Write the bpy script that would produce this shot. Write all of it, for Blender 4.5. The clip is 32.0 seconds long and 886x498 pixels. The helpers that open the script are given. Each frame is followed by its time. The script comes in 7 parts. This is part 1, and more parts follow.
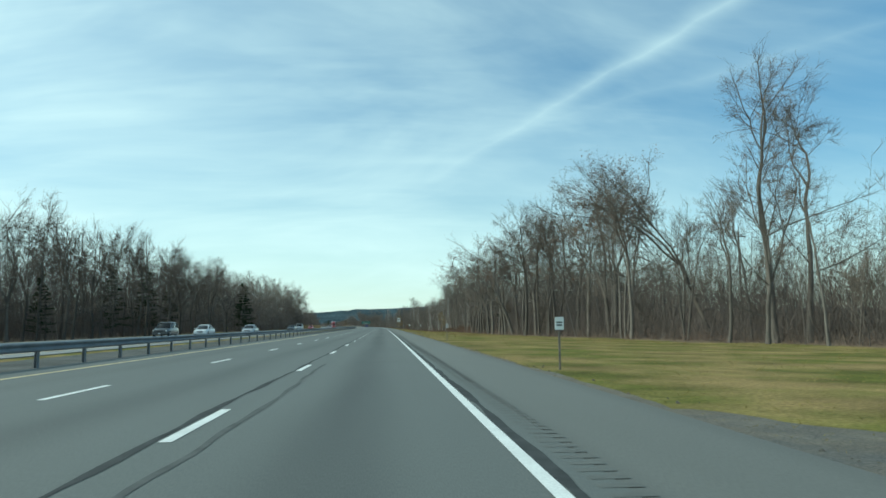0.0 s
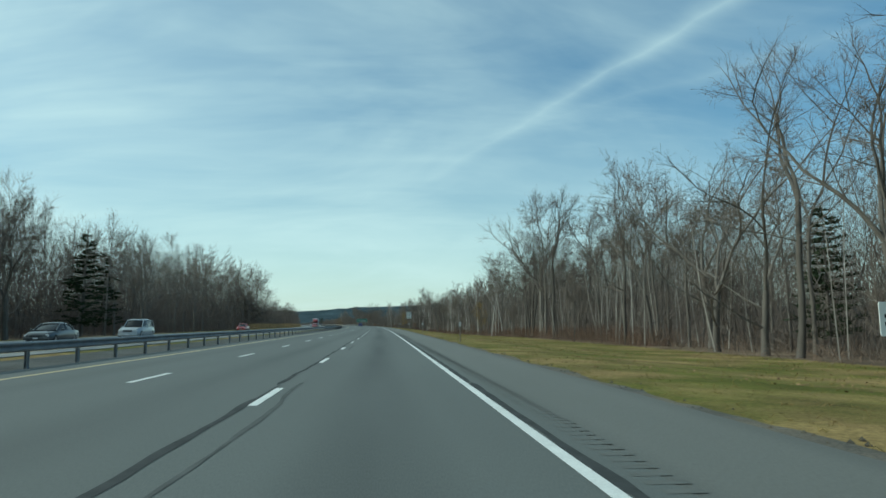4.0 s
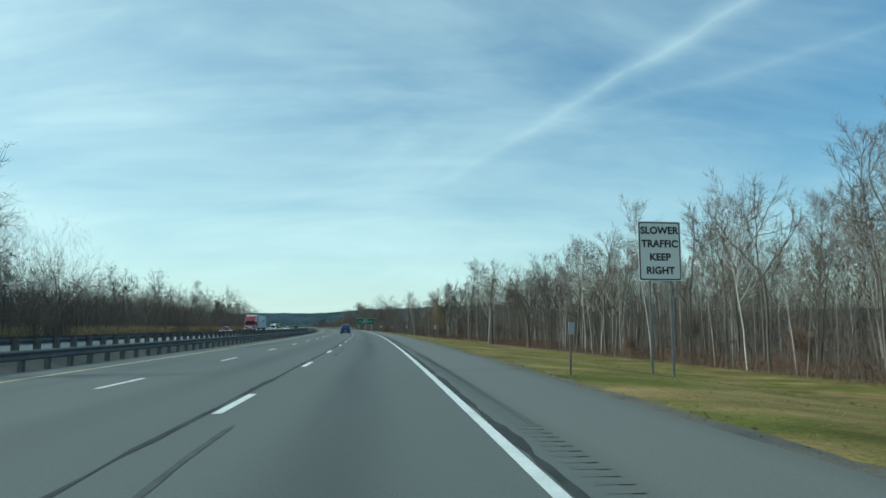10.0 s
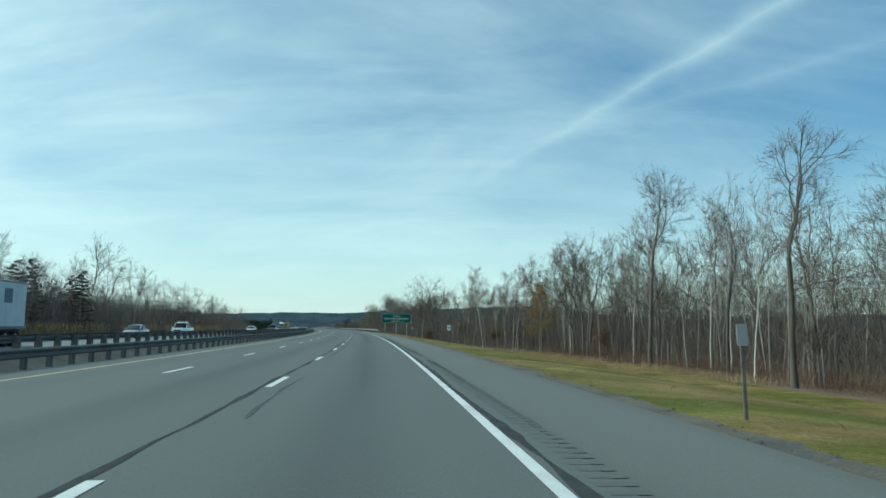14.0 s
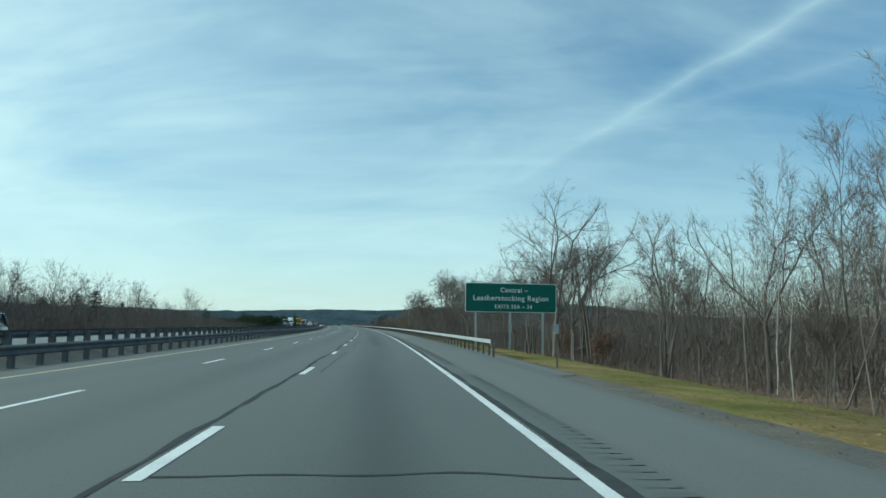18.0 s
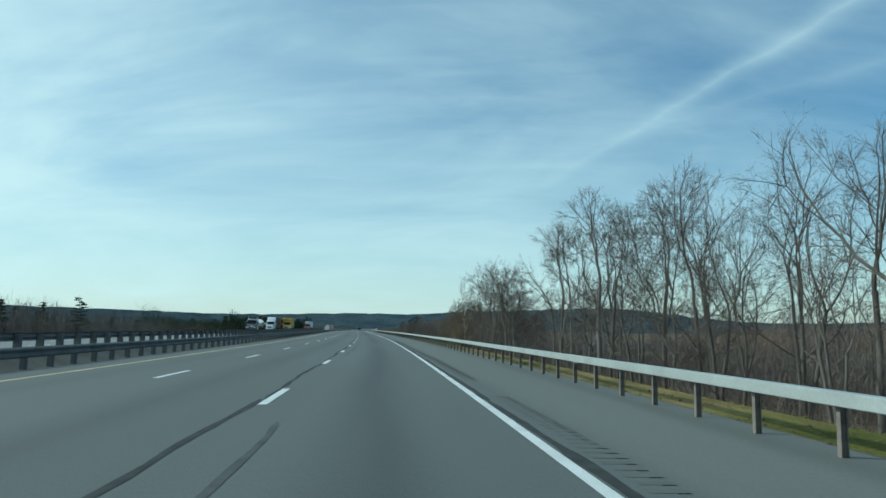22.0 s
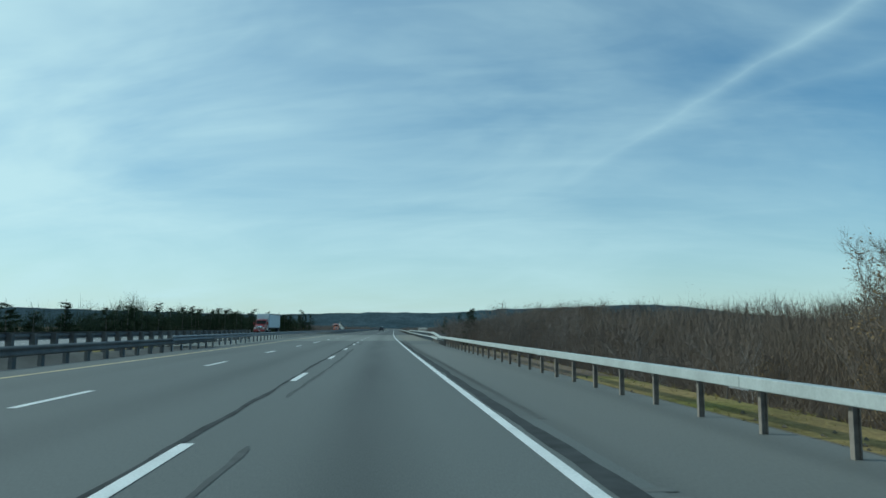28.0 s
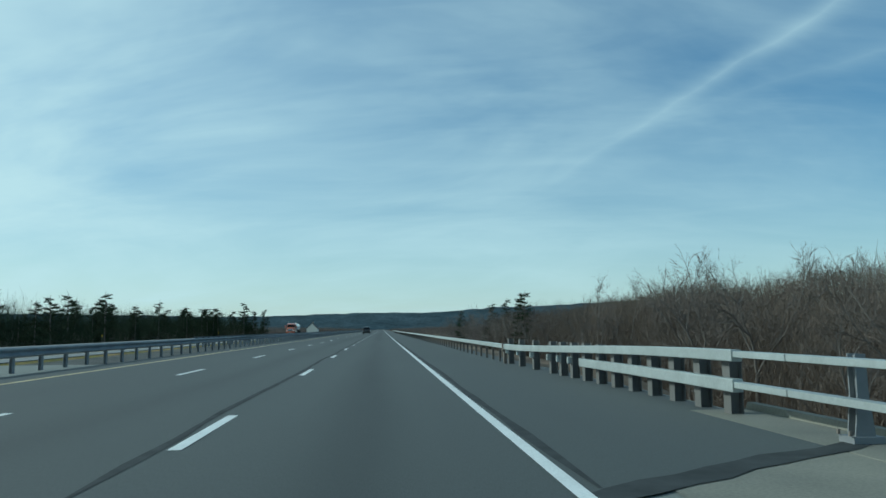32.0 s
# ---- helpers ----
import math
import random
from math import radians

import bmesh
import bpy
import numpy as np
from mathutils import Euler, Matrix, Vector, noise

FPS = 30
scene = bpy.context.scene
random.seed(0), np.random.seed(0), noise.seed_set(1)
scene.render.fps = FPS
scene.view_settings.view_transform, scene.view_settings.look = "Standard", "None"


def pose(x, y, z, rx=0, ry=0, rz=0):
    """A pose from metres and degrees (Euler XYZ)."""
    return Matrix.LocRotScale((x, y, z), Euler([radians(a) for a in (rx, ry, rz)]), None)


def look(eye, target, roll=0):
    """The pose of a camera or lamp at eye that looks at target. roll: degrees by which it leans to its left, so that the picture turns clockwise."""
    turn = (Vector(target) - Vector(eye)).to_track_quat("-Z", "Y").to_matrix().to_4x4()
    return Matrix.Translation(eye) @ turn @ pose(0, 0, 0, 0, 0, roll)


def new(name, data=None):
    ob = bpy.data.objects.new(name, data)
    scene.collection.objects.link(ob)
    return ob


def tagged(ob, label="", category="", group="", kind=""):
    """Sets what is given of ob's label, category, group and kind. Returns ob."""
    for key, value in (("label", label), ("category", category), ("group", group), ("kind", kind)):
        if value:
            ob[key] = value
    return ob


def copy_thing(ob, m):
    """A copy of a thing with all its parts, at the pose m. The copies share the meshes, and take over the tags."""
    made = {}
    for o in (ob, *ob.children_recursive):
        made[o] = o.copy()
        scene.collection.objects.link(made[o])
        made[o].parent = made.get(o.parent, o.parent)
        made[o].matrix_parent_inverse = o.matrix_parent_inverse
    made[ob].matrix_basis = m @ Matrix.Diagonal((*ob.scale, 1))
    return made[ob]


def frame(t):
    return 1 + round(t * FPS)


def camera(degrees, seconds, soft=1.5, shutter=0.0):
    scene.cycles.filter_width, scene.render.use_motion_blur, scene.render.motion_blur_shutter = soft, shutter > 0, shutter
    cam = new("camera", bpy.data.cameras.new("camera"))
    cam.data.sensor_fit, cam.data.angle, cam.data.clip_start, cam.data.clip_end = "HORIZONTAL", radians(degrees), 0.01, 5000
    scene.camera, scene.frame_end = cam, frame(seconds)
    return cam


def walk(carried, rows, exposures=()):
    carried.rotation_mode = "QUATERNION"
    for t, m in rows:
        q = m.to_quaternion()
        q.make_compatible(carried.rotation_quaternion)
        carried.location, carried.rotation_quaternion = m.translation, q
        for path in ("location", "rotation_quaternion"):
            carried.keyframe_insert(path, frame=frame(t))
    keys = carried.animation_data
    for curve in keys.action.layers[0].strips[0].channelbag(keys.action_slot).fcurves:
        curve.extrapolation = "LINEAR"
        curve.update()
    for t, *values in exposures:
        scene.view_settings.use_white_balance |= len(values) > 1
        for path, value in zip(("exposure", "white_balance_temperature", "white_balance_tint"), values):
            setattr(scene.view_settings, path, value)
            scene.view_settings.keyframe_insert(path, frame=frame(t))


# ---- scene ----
# ---------- the road's line: s runs ahead along the right edge line, X is metres to its right ----------
HEADING_S = [-400, 0, 196, 294, 423, 619, 746, 842, 900, 960, 1032, 1200, 6000]
HEADING_D = [0, 0, 0.3, 0.9, 3.1, 7.4, 9.6, 11.2, 11.4, 11.0, 10.2, 10.0, 10.0]
GRID = np.arange(-400.0, 5200.0, 1.0)
_h = np.interp(GRID, HEADING_S, HEADING_D)
_k = np.ones(61) / 61
_h = np.convolve(np.pad(_h, 30, mode="edge"), _k, mode="valid")
_x = np.concatenate([[0], np.cumsum(-np.sin(np.radians(_h)))[:-1]])
_y = np.concatenate([[0], np.cumsum(np.cos(np.radians(_h)))[:-1]])
_x -= np.interp(0, GRID, _x)
_y -= np.interp(0, GRID, _y)


# how far the passing lane and the median lie below the near lanes in the bend
BANK_S, BANK = [220, 320, 460, 740, 850], [0.0, 0.08, 0.13, 0.13, 0.0]


def heading(s):
    return float(np.interp(s, GRID, _h))


def P(s, X, z=0.0):
    """The world place of a point s metres along the road, X to the right of the edge line."""
    a = math.radians(heading(s))
    if X < -6:
        z = z - float(np.interp(s, BANK_S, BANK)) * min(1.0, (-6.0 - X) / 5.0) * max(0.0, min(1.0, (X + 37.0) / 4.0))
    return (float(np.interp(s, GRID, _x)) + X * math.cos(a), float(np.interp(s, GRID, _y)) + X * math.sin(a), z)


def at_road(s, X, z=0.0, turn=0.0, scale=1.0):
    """A pose on the road: y points ahead along it."""
    x, y, z = P(s, X, z)
    return pose(x, y, z, 0, 0, heading(s) + turn) @ Matrix.Diagonal((scale, scale, scale, 1))


# ---------- camera ----------
cam = camera(63.4, 32.0, soft=1.6)
EYE = 1.24
# seconds, s, edge line to the right of the eye, yaw from the road, pitch, roll
DRIVE = [
    (0.0, 0.0, 1.29, -4.60, 6.04, 0.37), (1.0, 32.75, 1.40, -4.63, 5.98, 0.36), (2.0, 65.5, 1.51, -4.68, 5.92, 0.34), (3.0, 98.25, 1.68, -4.72, 5.86, 0.33), (6.0, 195.85, 1.50, -5.05, 6.09, 0.36),
    (8.0, 261.3, 1.48, -4.98, 6.10, 0.39), (9.0, 294.1, 1.42, -4.94, 6.11, 0.40), (10.0, 326.5, 1.32, -4.95, 6.15, 0.22), (12.0, 391.2, 1.31, -4.99, 6.25, -0.12), (13.0, 423.5, 1.28, -5.00, 6.29, -0.29), (15.5, 505.4, 1.64, -4.60, 6.20, -0.60),
    (18.0, 587.3, 1.71, -4.65, 6.1, -0.8), (19.0, 618.9, 1.79, -4.64, 6.05, -0.86), (21.0, 682.45, 1.79, -4.74, 6.32, -0.93), (22.0, 714.2, 1.78, -4.79, 6.42, -0.97), (23.0, 746.0, 1.72, -4.84, 6.21, -1.00), (26.0, 841.55, 1.92, -5.20, 6.60, -1.0),
    (29.0, 937.0, 1.63, -5.01, 6.22, -0.21), (30.0, 968.8, 1.69, -5.15, 6.20, -0.08), (31.0, 1000.6, 1.63, -5.12, 6.20, 0.40),
    (32.0, 1032.4, 1.52, -5.04, 6.34, 0.43),
]
rows = []
for t, s, e, a, p, r in DRIVE:
    x, y, z = P(s, -e, EYE)
    rows.append((t, pose(x, y, z, 90 + p, r, heading(s) + a)))
# seconds, stops, kelvin, tint
EXPOSURES = [(0.0, 0.15, 6150, -10), (1.5, 0.10, 6150, -10), (3.0, -0.12, 6100, -10), (4.5, -0.15, 6050, -10), (6.0, -0.14, 5900, -10), (9.0, -0.04, 5900, -10), (13.0, -0.04, 5900, -10), (19.0, -0.14, 5800, -10), (26.0, -0.31, 5600, -10), (32.0, -0.41, 5550, -10)]
walk(cam, rows, EXPOSURES)

# ---------- sky and sun ----------
SUN = Vector((-1.0, 0.06, 0.54)).normalized()
world = bpy.data.worlds.new("sky")
scene.world = world
world.use_nodes = True


def sky():
    nt = world.node_tree
    nt.nodes.clear()
    N, L = nt.nodes.new, nt.links.new

    def math_node(op, a, b=None, c=None, clamp=False):
        n = N("ShaderNodeMath")
        n.operation, n.use_clamp = op, clamp
        for i, v in enumerate((a, b, c)):
            if v is None:
                continue
            if isinstance(v, (int, float)):
                n.inputs[i].default_value = v
            else:
                L(v, n.inputs[i])
        return n.outputs[0]

    out, bg = N("ShaderNodeOutputWorld"), N("ShaderNodeBackground")
    tex = N("ShaderNodeTexSky")
    tex.sky_type, tex.sun_disc = "NISHITA", False
    tex.sun_elevation = math.asin(SUN.z)
    tex.sun_rotation = math.atan2(SUN.x, SUN.y)
    tex.air_density, tex.dust_density, tex.ozone_density = 1.0, 0.6, 2.0
    tc, sep = N("ShaderNodeTexCoord"), N("ShaderNodeSeparateXYZ")
    L(tc.outputs["Generated"], sep.inputs[0])
    up = math_node("MAXIMUM", sep.outputs[2], 0.0)
    zz = math_node("ADD", up, 0.10)
    u, v = math_node("DIVIDE", sep.outputs[0], zz), math_node("DIVIDE", sep.outputs[1], zz)
    flat = N("ShaderNodeCombineXYZ")
    high = math_node("ADD", up, 0.30)
    L(math_node("DIVIDE", sep.outputs[0], high), flat.inputs[0]), L(math_node("DIVIDE", sep.outputs[1], high), flat.inputs[1])

    def cloud(turn, sx, sy, scale, detail, lo, hi, distort=0.4, shift=0.0):
        m = N("ShaderNodeMapping")
        m.inputs["Rotation"].default_value = (0, 0, math.radians(turn))
        m.inputs["Scale"].default_value = (sx, sy, 1)
        m.inputs["Location"].default_value = (shift, shift * 0.7, 0)
        L(flat.outputs[0], m.inputs[0])
        n = N("ShaderNodeTexNoise")
        n.inputs["Scale"].default_value, n.inputs["Detail"].default_value = scale, detail
        n.inputs["Roughness"].default_value, n.inputs["Distortion"].default_value = 0.55, distort
        L(m.outputs[0], n.inputs["Vector"])
        r = N("ShaderNodeMapRange")
        r.interpolation_type = "SMOOTHSTEP"
        r.inputs[1].default_value, r.inputs[2].default_value = lo, hi
        L(n.outputs[0], r.inputs[0])
        return r.outputs[0]

    veil = cloud(28, 0.8, 1.2, 1.3, 5, 0.25, 0.75, 0.6)
    streak = cloud(40, 1.0, 3.2, 1.5, 6, 0.36, 0.80, 1.0, 3.1)
    fine = cloud(58, 1.2, 6.0, 2.2, 6, 0.45, 0.85, 0.6, 7.7)
    # thin high cloud thickens towards the sun's side
    side = N("ShaderNodeMapRange")
    side.inputs[1].default_value, side.inputs[2].default_value = 0.75, -0.55
    side.inputs[3].default_value, side.inputs[4].default_value = 0.0, 1.0
    L(sep.outputs[0], side.inputs[0])
    s1 = math_node("MULTIPLY_ADD", side.outputs[0], 0.34, 0.06)
    c1 = math_node("MULTIPLY", veil, math_node("MULTIPLY_ADD", side.outputs[0], 0.45, 0.06))
    c2 = math_node("MULTIPLY", streak, 0.10)
    c3 = math_node("MULTIPLY", fine, 0.05)
    total = math_node("ADD", math_node("ADD", s1, c1), math_node("ADD", c2, c3))

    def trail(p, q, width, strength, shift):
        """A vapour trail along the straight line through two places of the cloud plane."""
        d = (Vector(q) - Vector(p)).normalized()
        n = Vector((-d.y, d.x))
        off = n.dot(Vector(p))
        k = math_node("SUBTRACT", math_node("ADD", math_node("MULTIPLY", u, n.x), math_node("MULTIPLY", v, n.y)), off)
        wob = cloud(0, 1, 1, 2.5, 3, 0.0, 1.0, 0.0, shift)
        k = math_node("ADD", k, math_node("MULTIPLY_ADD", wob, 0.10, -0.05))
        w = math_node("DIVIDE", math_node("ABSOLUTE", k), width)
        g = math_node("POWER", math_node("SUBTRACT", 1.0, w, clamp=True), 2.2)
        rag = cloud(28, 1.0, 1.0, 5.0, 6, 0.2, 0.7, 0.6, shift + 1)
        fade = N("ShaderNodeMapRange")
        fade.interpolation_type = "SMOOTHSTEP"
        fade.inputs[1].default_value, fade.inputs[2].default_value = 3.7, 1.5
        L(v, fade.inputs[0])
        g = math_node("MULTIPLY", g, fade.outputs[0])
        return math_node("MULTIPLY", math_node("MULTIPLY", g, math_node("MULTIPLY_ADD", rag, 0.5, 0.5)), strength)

    # haze low over the horizon
    low = N("ShaderNodeMapRange")
    low.interpolation_type = "SMOOTHSTEP"
    low.inputs[1].default_value, low.inputs[2].default_value = 0.30, 0.0
    low.inputs[3].default_value, low.inputs[4].default_value = 0.0, 0.38
    L(up, low.inputs[0])
    total = math_node("ADD", total, math_node("MULTIPLY", low.outputs[0], math_node("SUBTRACT", 1.0, total, clamp=True)))
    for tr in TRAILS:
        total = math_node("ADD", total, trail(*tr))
    total = math_node("MINIMUM", total, 0.93)
    mix = N("ShaderNodeMix")
    mix.data_type = "RGBA"
    L(total, mix.inputs["Factor"])
    deep = N("ShaderNodeHueSaturation")
    deep.inputs["Saturation"].default_value, deep.inputs["Value"].default_value = 1.55, 1.24
    L(tex.outputs[0], deep.inputs["Color"])
    L(deep.outputs[0], mix.inputs["A"])
    mix.inputs["B"].default_value = (9.35, 11.0, 11.3, 1)
    L(mix.outputs["Result"], bg.inputs[0])
    bg.inputs[1].default_value = 0.091
    L(bg.outputs[0], out.inputs[0])


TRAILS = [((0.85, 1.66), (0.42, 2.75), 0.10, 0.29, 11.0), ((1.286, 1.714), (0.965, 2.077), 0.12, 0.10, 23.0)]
sky()
lamp = bpy.data.lights.new("sun", "SUN")
lamp.energy, lamp.angle, lamp.color = 3.2, radians(0.6), (1.0, 0.95, 0.87)
sun = new("sun", lamp)
sun.matrix_world = look((0, 0, 60), Vector((0, 0, 60)) - SUN)

# ---------- materials ----------
def material(name, colour, rough=0.8, metal=0.0, vary=0.25, scale=3.0, detail=5, bump=0.0, bump_scale=40.0, coord="Object",
             second=None, mixlo=0.45, mixhi=0.65, stretch=(1, 1, 1), per_object=0.0, per_island=0.0, spec=0.5, fine=0.0, fine_scale=120.0):
    """A surface with grain and stains: colour, a second colour in patches, fine speckle, bump."""
    m = bpy.data.materials.new(name)
    m.use_nodes = True
    nt = m.node_tree
    N, L = nt.nodes.new, nt.links.new
    b = nt.nodes["Principled BSDF"]
    b.inputs["Roughness"].default_value, b.inputs["Metallic"].default_value = rough, metal
    b.inputs["Specular IOR Level"].default_value = spec
    tc, mp = N("ShaderNodeTexCoord"), N("ShaderNodeMapping")
    mp.inputs["Scale"].default_value = stretch
    L(tc.outputs[coord], mp.inputs[0])

    def noise_at(sc, det, lo, hi, a=0.0, c=1.0):
        n, r = N("ShaderNodeTexNoise"), N("ShaderNodeMapRange")
        n.inputs["Scale"].default_value, n.inputs["Detail"].default_value = sc, det
        n.inputs["Roughness"].default_value = 0.6
        L(mp.outputs[0], n.inputs["Vector"])
        r.inputs[1].default_value, r.inputs[2].default_value = lo, hi
        r.inputs[3].default_value, r.inputs[4].default_value = a, c
        L(n.outputs[0], r.inputs[0])
        return r.outputs[0]

    def mixed(kind, fac, a, c):
        x = N("ShaderNodeMix")
        x.data_type, x.blend_type = "RGBA", kind
        for sock, v in (("Factor", fac), ("A", a), ("B", c)):
            if isinstance(v, (int, float)):
                x.inputs[sock].default_value = v
            elif isinstance(v, tuple):
                x.inputs[sock].default_value = (*v, 1) if len(v) == 3 else v
            else:
                L(v, x.inputs[sock])
        return x.outputs["Result"]

    def grey(v):
        g = N("ShaderNodeCombineColor")
        for i in range(3):
            L(v, g.inputs[i])
        return g.outputs[0]

    col = colour
    if second:
        col = mixed("MIX", noise_at(scale * 0.6, detail, mixlo, mixhi), colour, second)
    col = mixed("MULTIPLY", 1.0, col, grey(noise_at(scale, detail, 0.25, 0.75, 1 - vary, 1 + vary)))
    if fine:
        col = mixed("MULTIPLY", 1.0, col, grey(noise_at(fine_scale, 3, 0.3, 0.7, 1 - fine, 1 + fine)))
    if per_object or per_island:
        src = N("ShaderNodeObjectInfo").outputs["Random"] if per_object else N("ShaderNodeNewGeometry").outputs["Random Per Island"]
        k = per_object or per_island
        r = N("ShaderNodeMapRange")
        r.inputs[3].default_value, r.inputs[4].default_value = 1 - k, 1 + k
        L(src, r.inputs[0])
        col = mixed("MULTIPLY", 1.0, col, grey(r.outputs[0]))
    if isinstance(col, tuple):
        b.inputs["Base Color"].default_value = (*col, 1)
    else:
        L(col, b.inputs["Base Color"])
    if bump:
        bn = N("ShaderNodeBump")
        bn.inputs["Strength"].default_value = bump
        bn.inputs["Distance"].default_value = 0.02
        L(noise_at(bump_scale, 4, 0, 1), bn.inputs["Height"])
        L(bn.outputs[0], b.inputs["Normal"])
    return m


def asphalt(name, base, wear, oil_lanes=()):
    """Road surface laid out by its UVs (u across in metres, v along): aggregate, long streaks, patches, darker oil bands."""
    m = material(name, base, rough=0.85, vary=0.10, scale=0.25, coord="UV", stretch=(1, 0.12, 1), fine=0.16, fine_scale=90, bump=0.15, bump_scale=160, second=wear, mixlo=0.35, mixhi=0.75)
    nt = m.node_tree
    N, L = nt.nodes.new, nt.links.new
    b = nt.nodes["Principled BSDF"]
    src = b.inputs["Base Color"].links[0].from_socket
    tc, sep = N("ShaderNodeTexCoord"), N("ShaderNodeSeparateXYZ")
    L(tc.outputs["UV"], sep.inputs[0])
    dark = None
    nz, mp = N("ShaderNodeTexNoise"), N("ShaderNodeMapping")
    mp.inputs["Scale"].default_value = (0.8, 0.05, 1)
    L(tc.outputs["UV"], mp.inputs[0]), L(mp.outputs[0], nz.inputs["Vector"])
    nz.inputs["Scale"].default_value = 1.0
    for centre, width, depth in oil_lanes:
        d, a, r = N("ShaderNodeMath"), N("ShaderNodeMath"), N("ShaderNodeMapRange")
        d.operation, a.operation = "SUBTRACT", "ABSOLUTE"
        L(sep.outputs[0], d.inputs[0])
        d.inputs[1].default_value = centre
        L(d.outputs[0], a.inputs[0])
        r.interpolation_type = "SMOOTHSTEP"
        r.inputs[1].default_value, r.inputs[2].default_value = width, 0.0
        r.inputs[3].default_value, r.inputs[4].default_value = 0.0, depth
        L(a.outputs[0], r.inputs[0])
        if dark is None:
            dark = r.outputs[0]
        else:
            x = N("ShaderNodeMath")
            L(dark, x.inputs[0]), L(r.outputs[0], x.inputs[1])
            dark = x.outputs[0]
    if dark is not None:
        k, x = N("ShaderNodeMath"), N("ShaderNodeMix")
        k.operation = "MULTIPLY"
        L(dark, k.inputs[0]), L(nz.outputs[0], k.inputs[1])
        x.data_type, x.blend_type = "RGBA", "MULTIPLY"
        L(k.outputs[0], x.inputs["Factor"]), L(src, x.inputs["A"])
        x.inputs["B"].default_value = (0.35, 0.36, 0.38, 1)
        L(x.outputs["Result"], b.inputs["Base Color"])
    return m


ASPHALT = asphalt("asphalt", (0.121, 0.132, 0.124), (0.104, 0.115, 0.109), ((-1.83, 1.0, 1.0), (-5.5, 1.0, 0.6), (-9.1, 0.9, 0.4)))
NEW_ASPHALT = asphalt("newer_asphalt", (0.078, 0.086, 0.082), (0.066, 0.073, 0.070), ((-1.83, 1.0, 0.8), (-5.5, 1.0, 0.5)))
SHOULDER = asphalt("shoulder_asphalt", (0.134, 0.139, 0.126), (0.150, 0.153, 0.139), ((0.55, 0.45, 0.5), (2.75, 0.5, 0.5)))
DECK = asphalt("bridge_concrete", (0.192, 0.202, 0.180), (0.162, 0.172, 0.155), ((-1.83, 0.9, 0.6), (-5.5, 0.9, 0.45)))
# pale grey, with the low sun's glare put into the colour
FAR_ASPHALT = asphalt("far_asphalt", (0.215, 0.22, 0.215), (0.18, 0.185, 0.18))
FAINT_SEAL = material("worn_crack_sealant", (0.096, 0.102, 0.099), rough=0.9, vary=0.3, scale=2.0, spec=0.15)
SEAL = material("crack_sealant", (0.056, 0.060, 0.060), rough=0.9, vary=0.35, scale=2.0, spec=0.12)
WHITE_PAINT = material("white_road_paint", (0.72, 0.73, 0.70), rough=0.6, vary=0.12, scale=1.2, fine=0.12, fine_scale=40, second=(0.5, 0.5, 0.48), mixlo=0.55, mixhi=0.8)
YELLOW_PAINT = material("yellow_road_paint", (0.60, 0.48, 0.25), rough=0.6, vary=0.2, scale=1.2, second=(0.42, 0.34, 0.2), mixlo=0.4, mixhi=0.7)
GRASS = material("mown_grass", (0.124, 0.124, 0.028), rough=0.95, vary=0.5, scale=0.35, second=(0.250, 0.180, 0.075), mixlo=0.40, mixhi=0.60, fine=0.35, fine_scale=14, bump=0.8, bump_scale=25, spec=0.1)
BLADE = material("grass_blades", (0.19, 0.175, 0.05), rough=0.9, vary=0.4, scale=0.3, second=(0.26, 0.19, 0.08), mixlo=0.4, mixhi=0.62, per_island=0.3, spec=0.15)
STRAW = material("dry_straw", (0.34, 0.25, 0.14), rough=0.9, vary=0.35, scale=0.4, per_island=0.3, spec=0.1)
LITTER = material("woodland_floor", (0.195, 0.142, 0.098), rough=0.95, vary=0.4, scale=0.2, second=(0.115, 0.085, 0.062), fine=0.3, fine_scale=8, spec=0.1)
# paving colour darkened for the shade under and between the rails
MEDIAN = material("shade_darkened_median_paving", (0.072, 0.074, 0.068), rough=0.95, vary=0.35, scale=0.5, fine=0.35, fine_scale=25, second=(0.042, 0.044, 0.040), bump=0.5, bump_scale=50)
GRAVEL = material("verge_gravel", (0.135, 0.115, 0.085), rough=0.95, vary=0.35, scale=0.8, fine=0.45, fine_scale=30, second=(0.09, 0.088, 0.08), bump=0.5, bump_scale=60)
BARK = material("grey_bark", (0.138, 0.124, 0.110), rough=0.95, vary=0.3, scale=2.0, stretch=(1, 1, 0.25), per_object=0.30, bump=0.7, bump_scale=18, spec=0.1)
PALE_BARK = material("pale_birch_bark", (0.48, 0.45, 0.41), rough=0.9, vary=0.3, scale=1.6, stretch=(1, 1, 1.8), second=(0.2, 0.18, 0.16), mixlo=0.58, mixhi=0.66, per_object=0.25, spec=0.1)
PALE_STEM = material("pale_young_bark", (0.36, 0.335, 0.30), rough=0.9, vary=0.3, scale=0.8, stretch=(1, 1, 0.6), second=(0.20, 0.18, 0.16), per_island=0.35, spec=0.1)
TWIG = material("bare_twigs", (0.168, 0.140, 0.120), rough=0.95, vary=0.3, scale=0.3, per_object=0.28, spec=0.1)
WOOD_STUFF = material("woodland_stems", (0.21, 0.182, 0.158), rough=0.95, vary=0.35, scale=0.12, per_island=0.55, second=(0.115, 0.094, 0.078), spec=0.1)
BRUSH = material("underbrush", (0.215, 0.163, 0.128), rough=0.95, vary=0.4, scale=0.10, per_island=0.4, second=(0.19, 0.10, 0.06), mixlo=0.5, mixhi=0.7, spec=0.1)
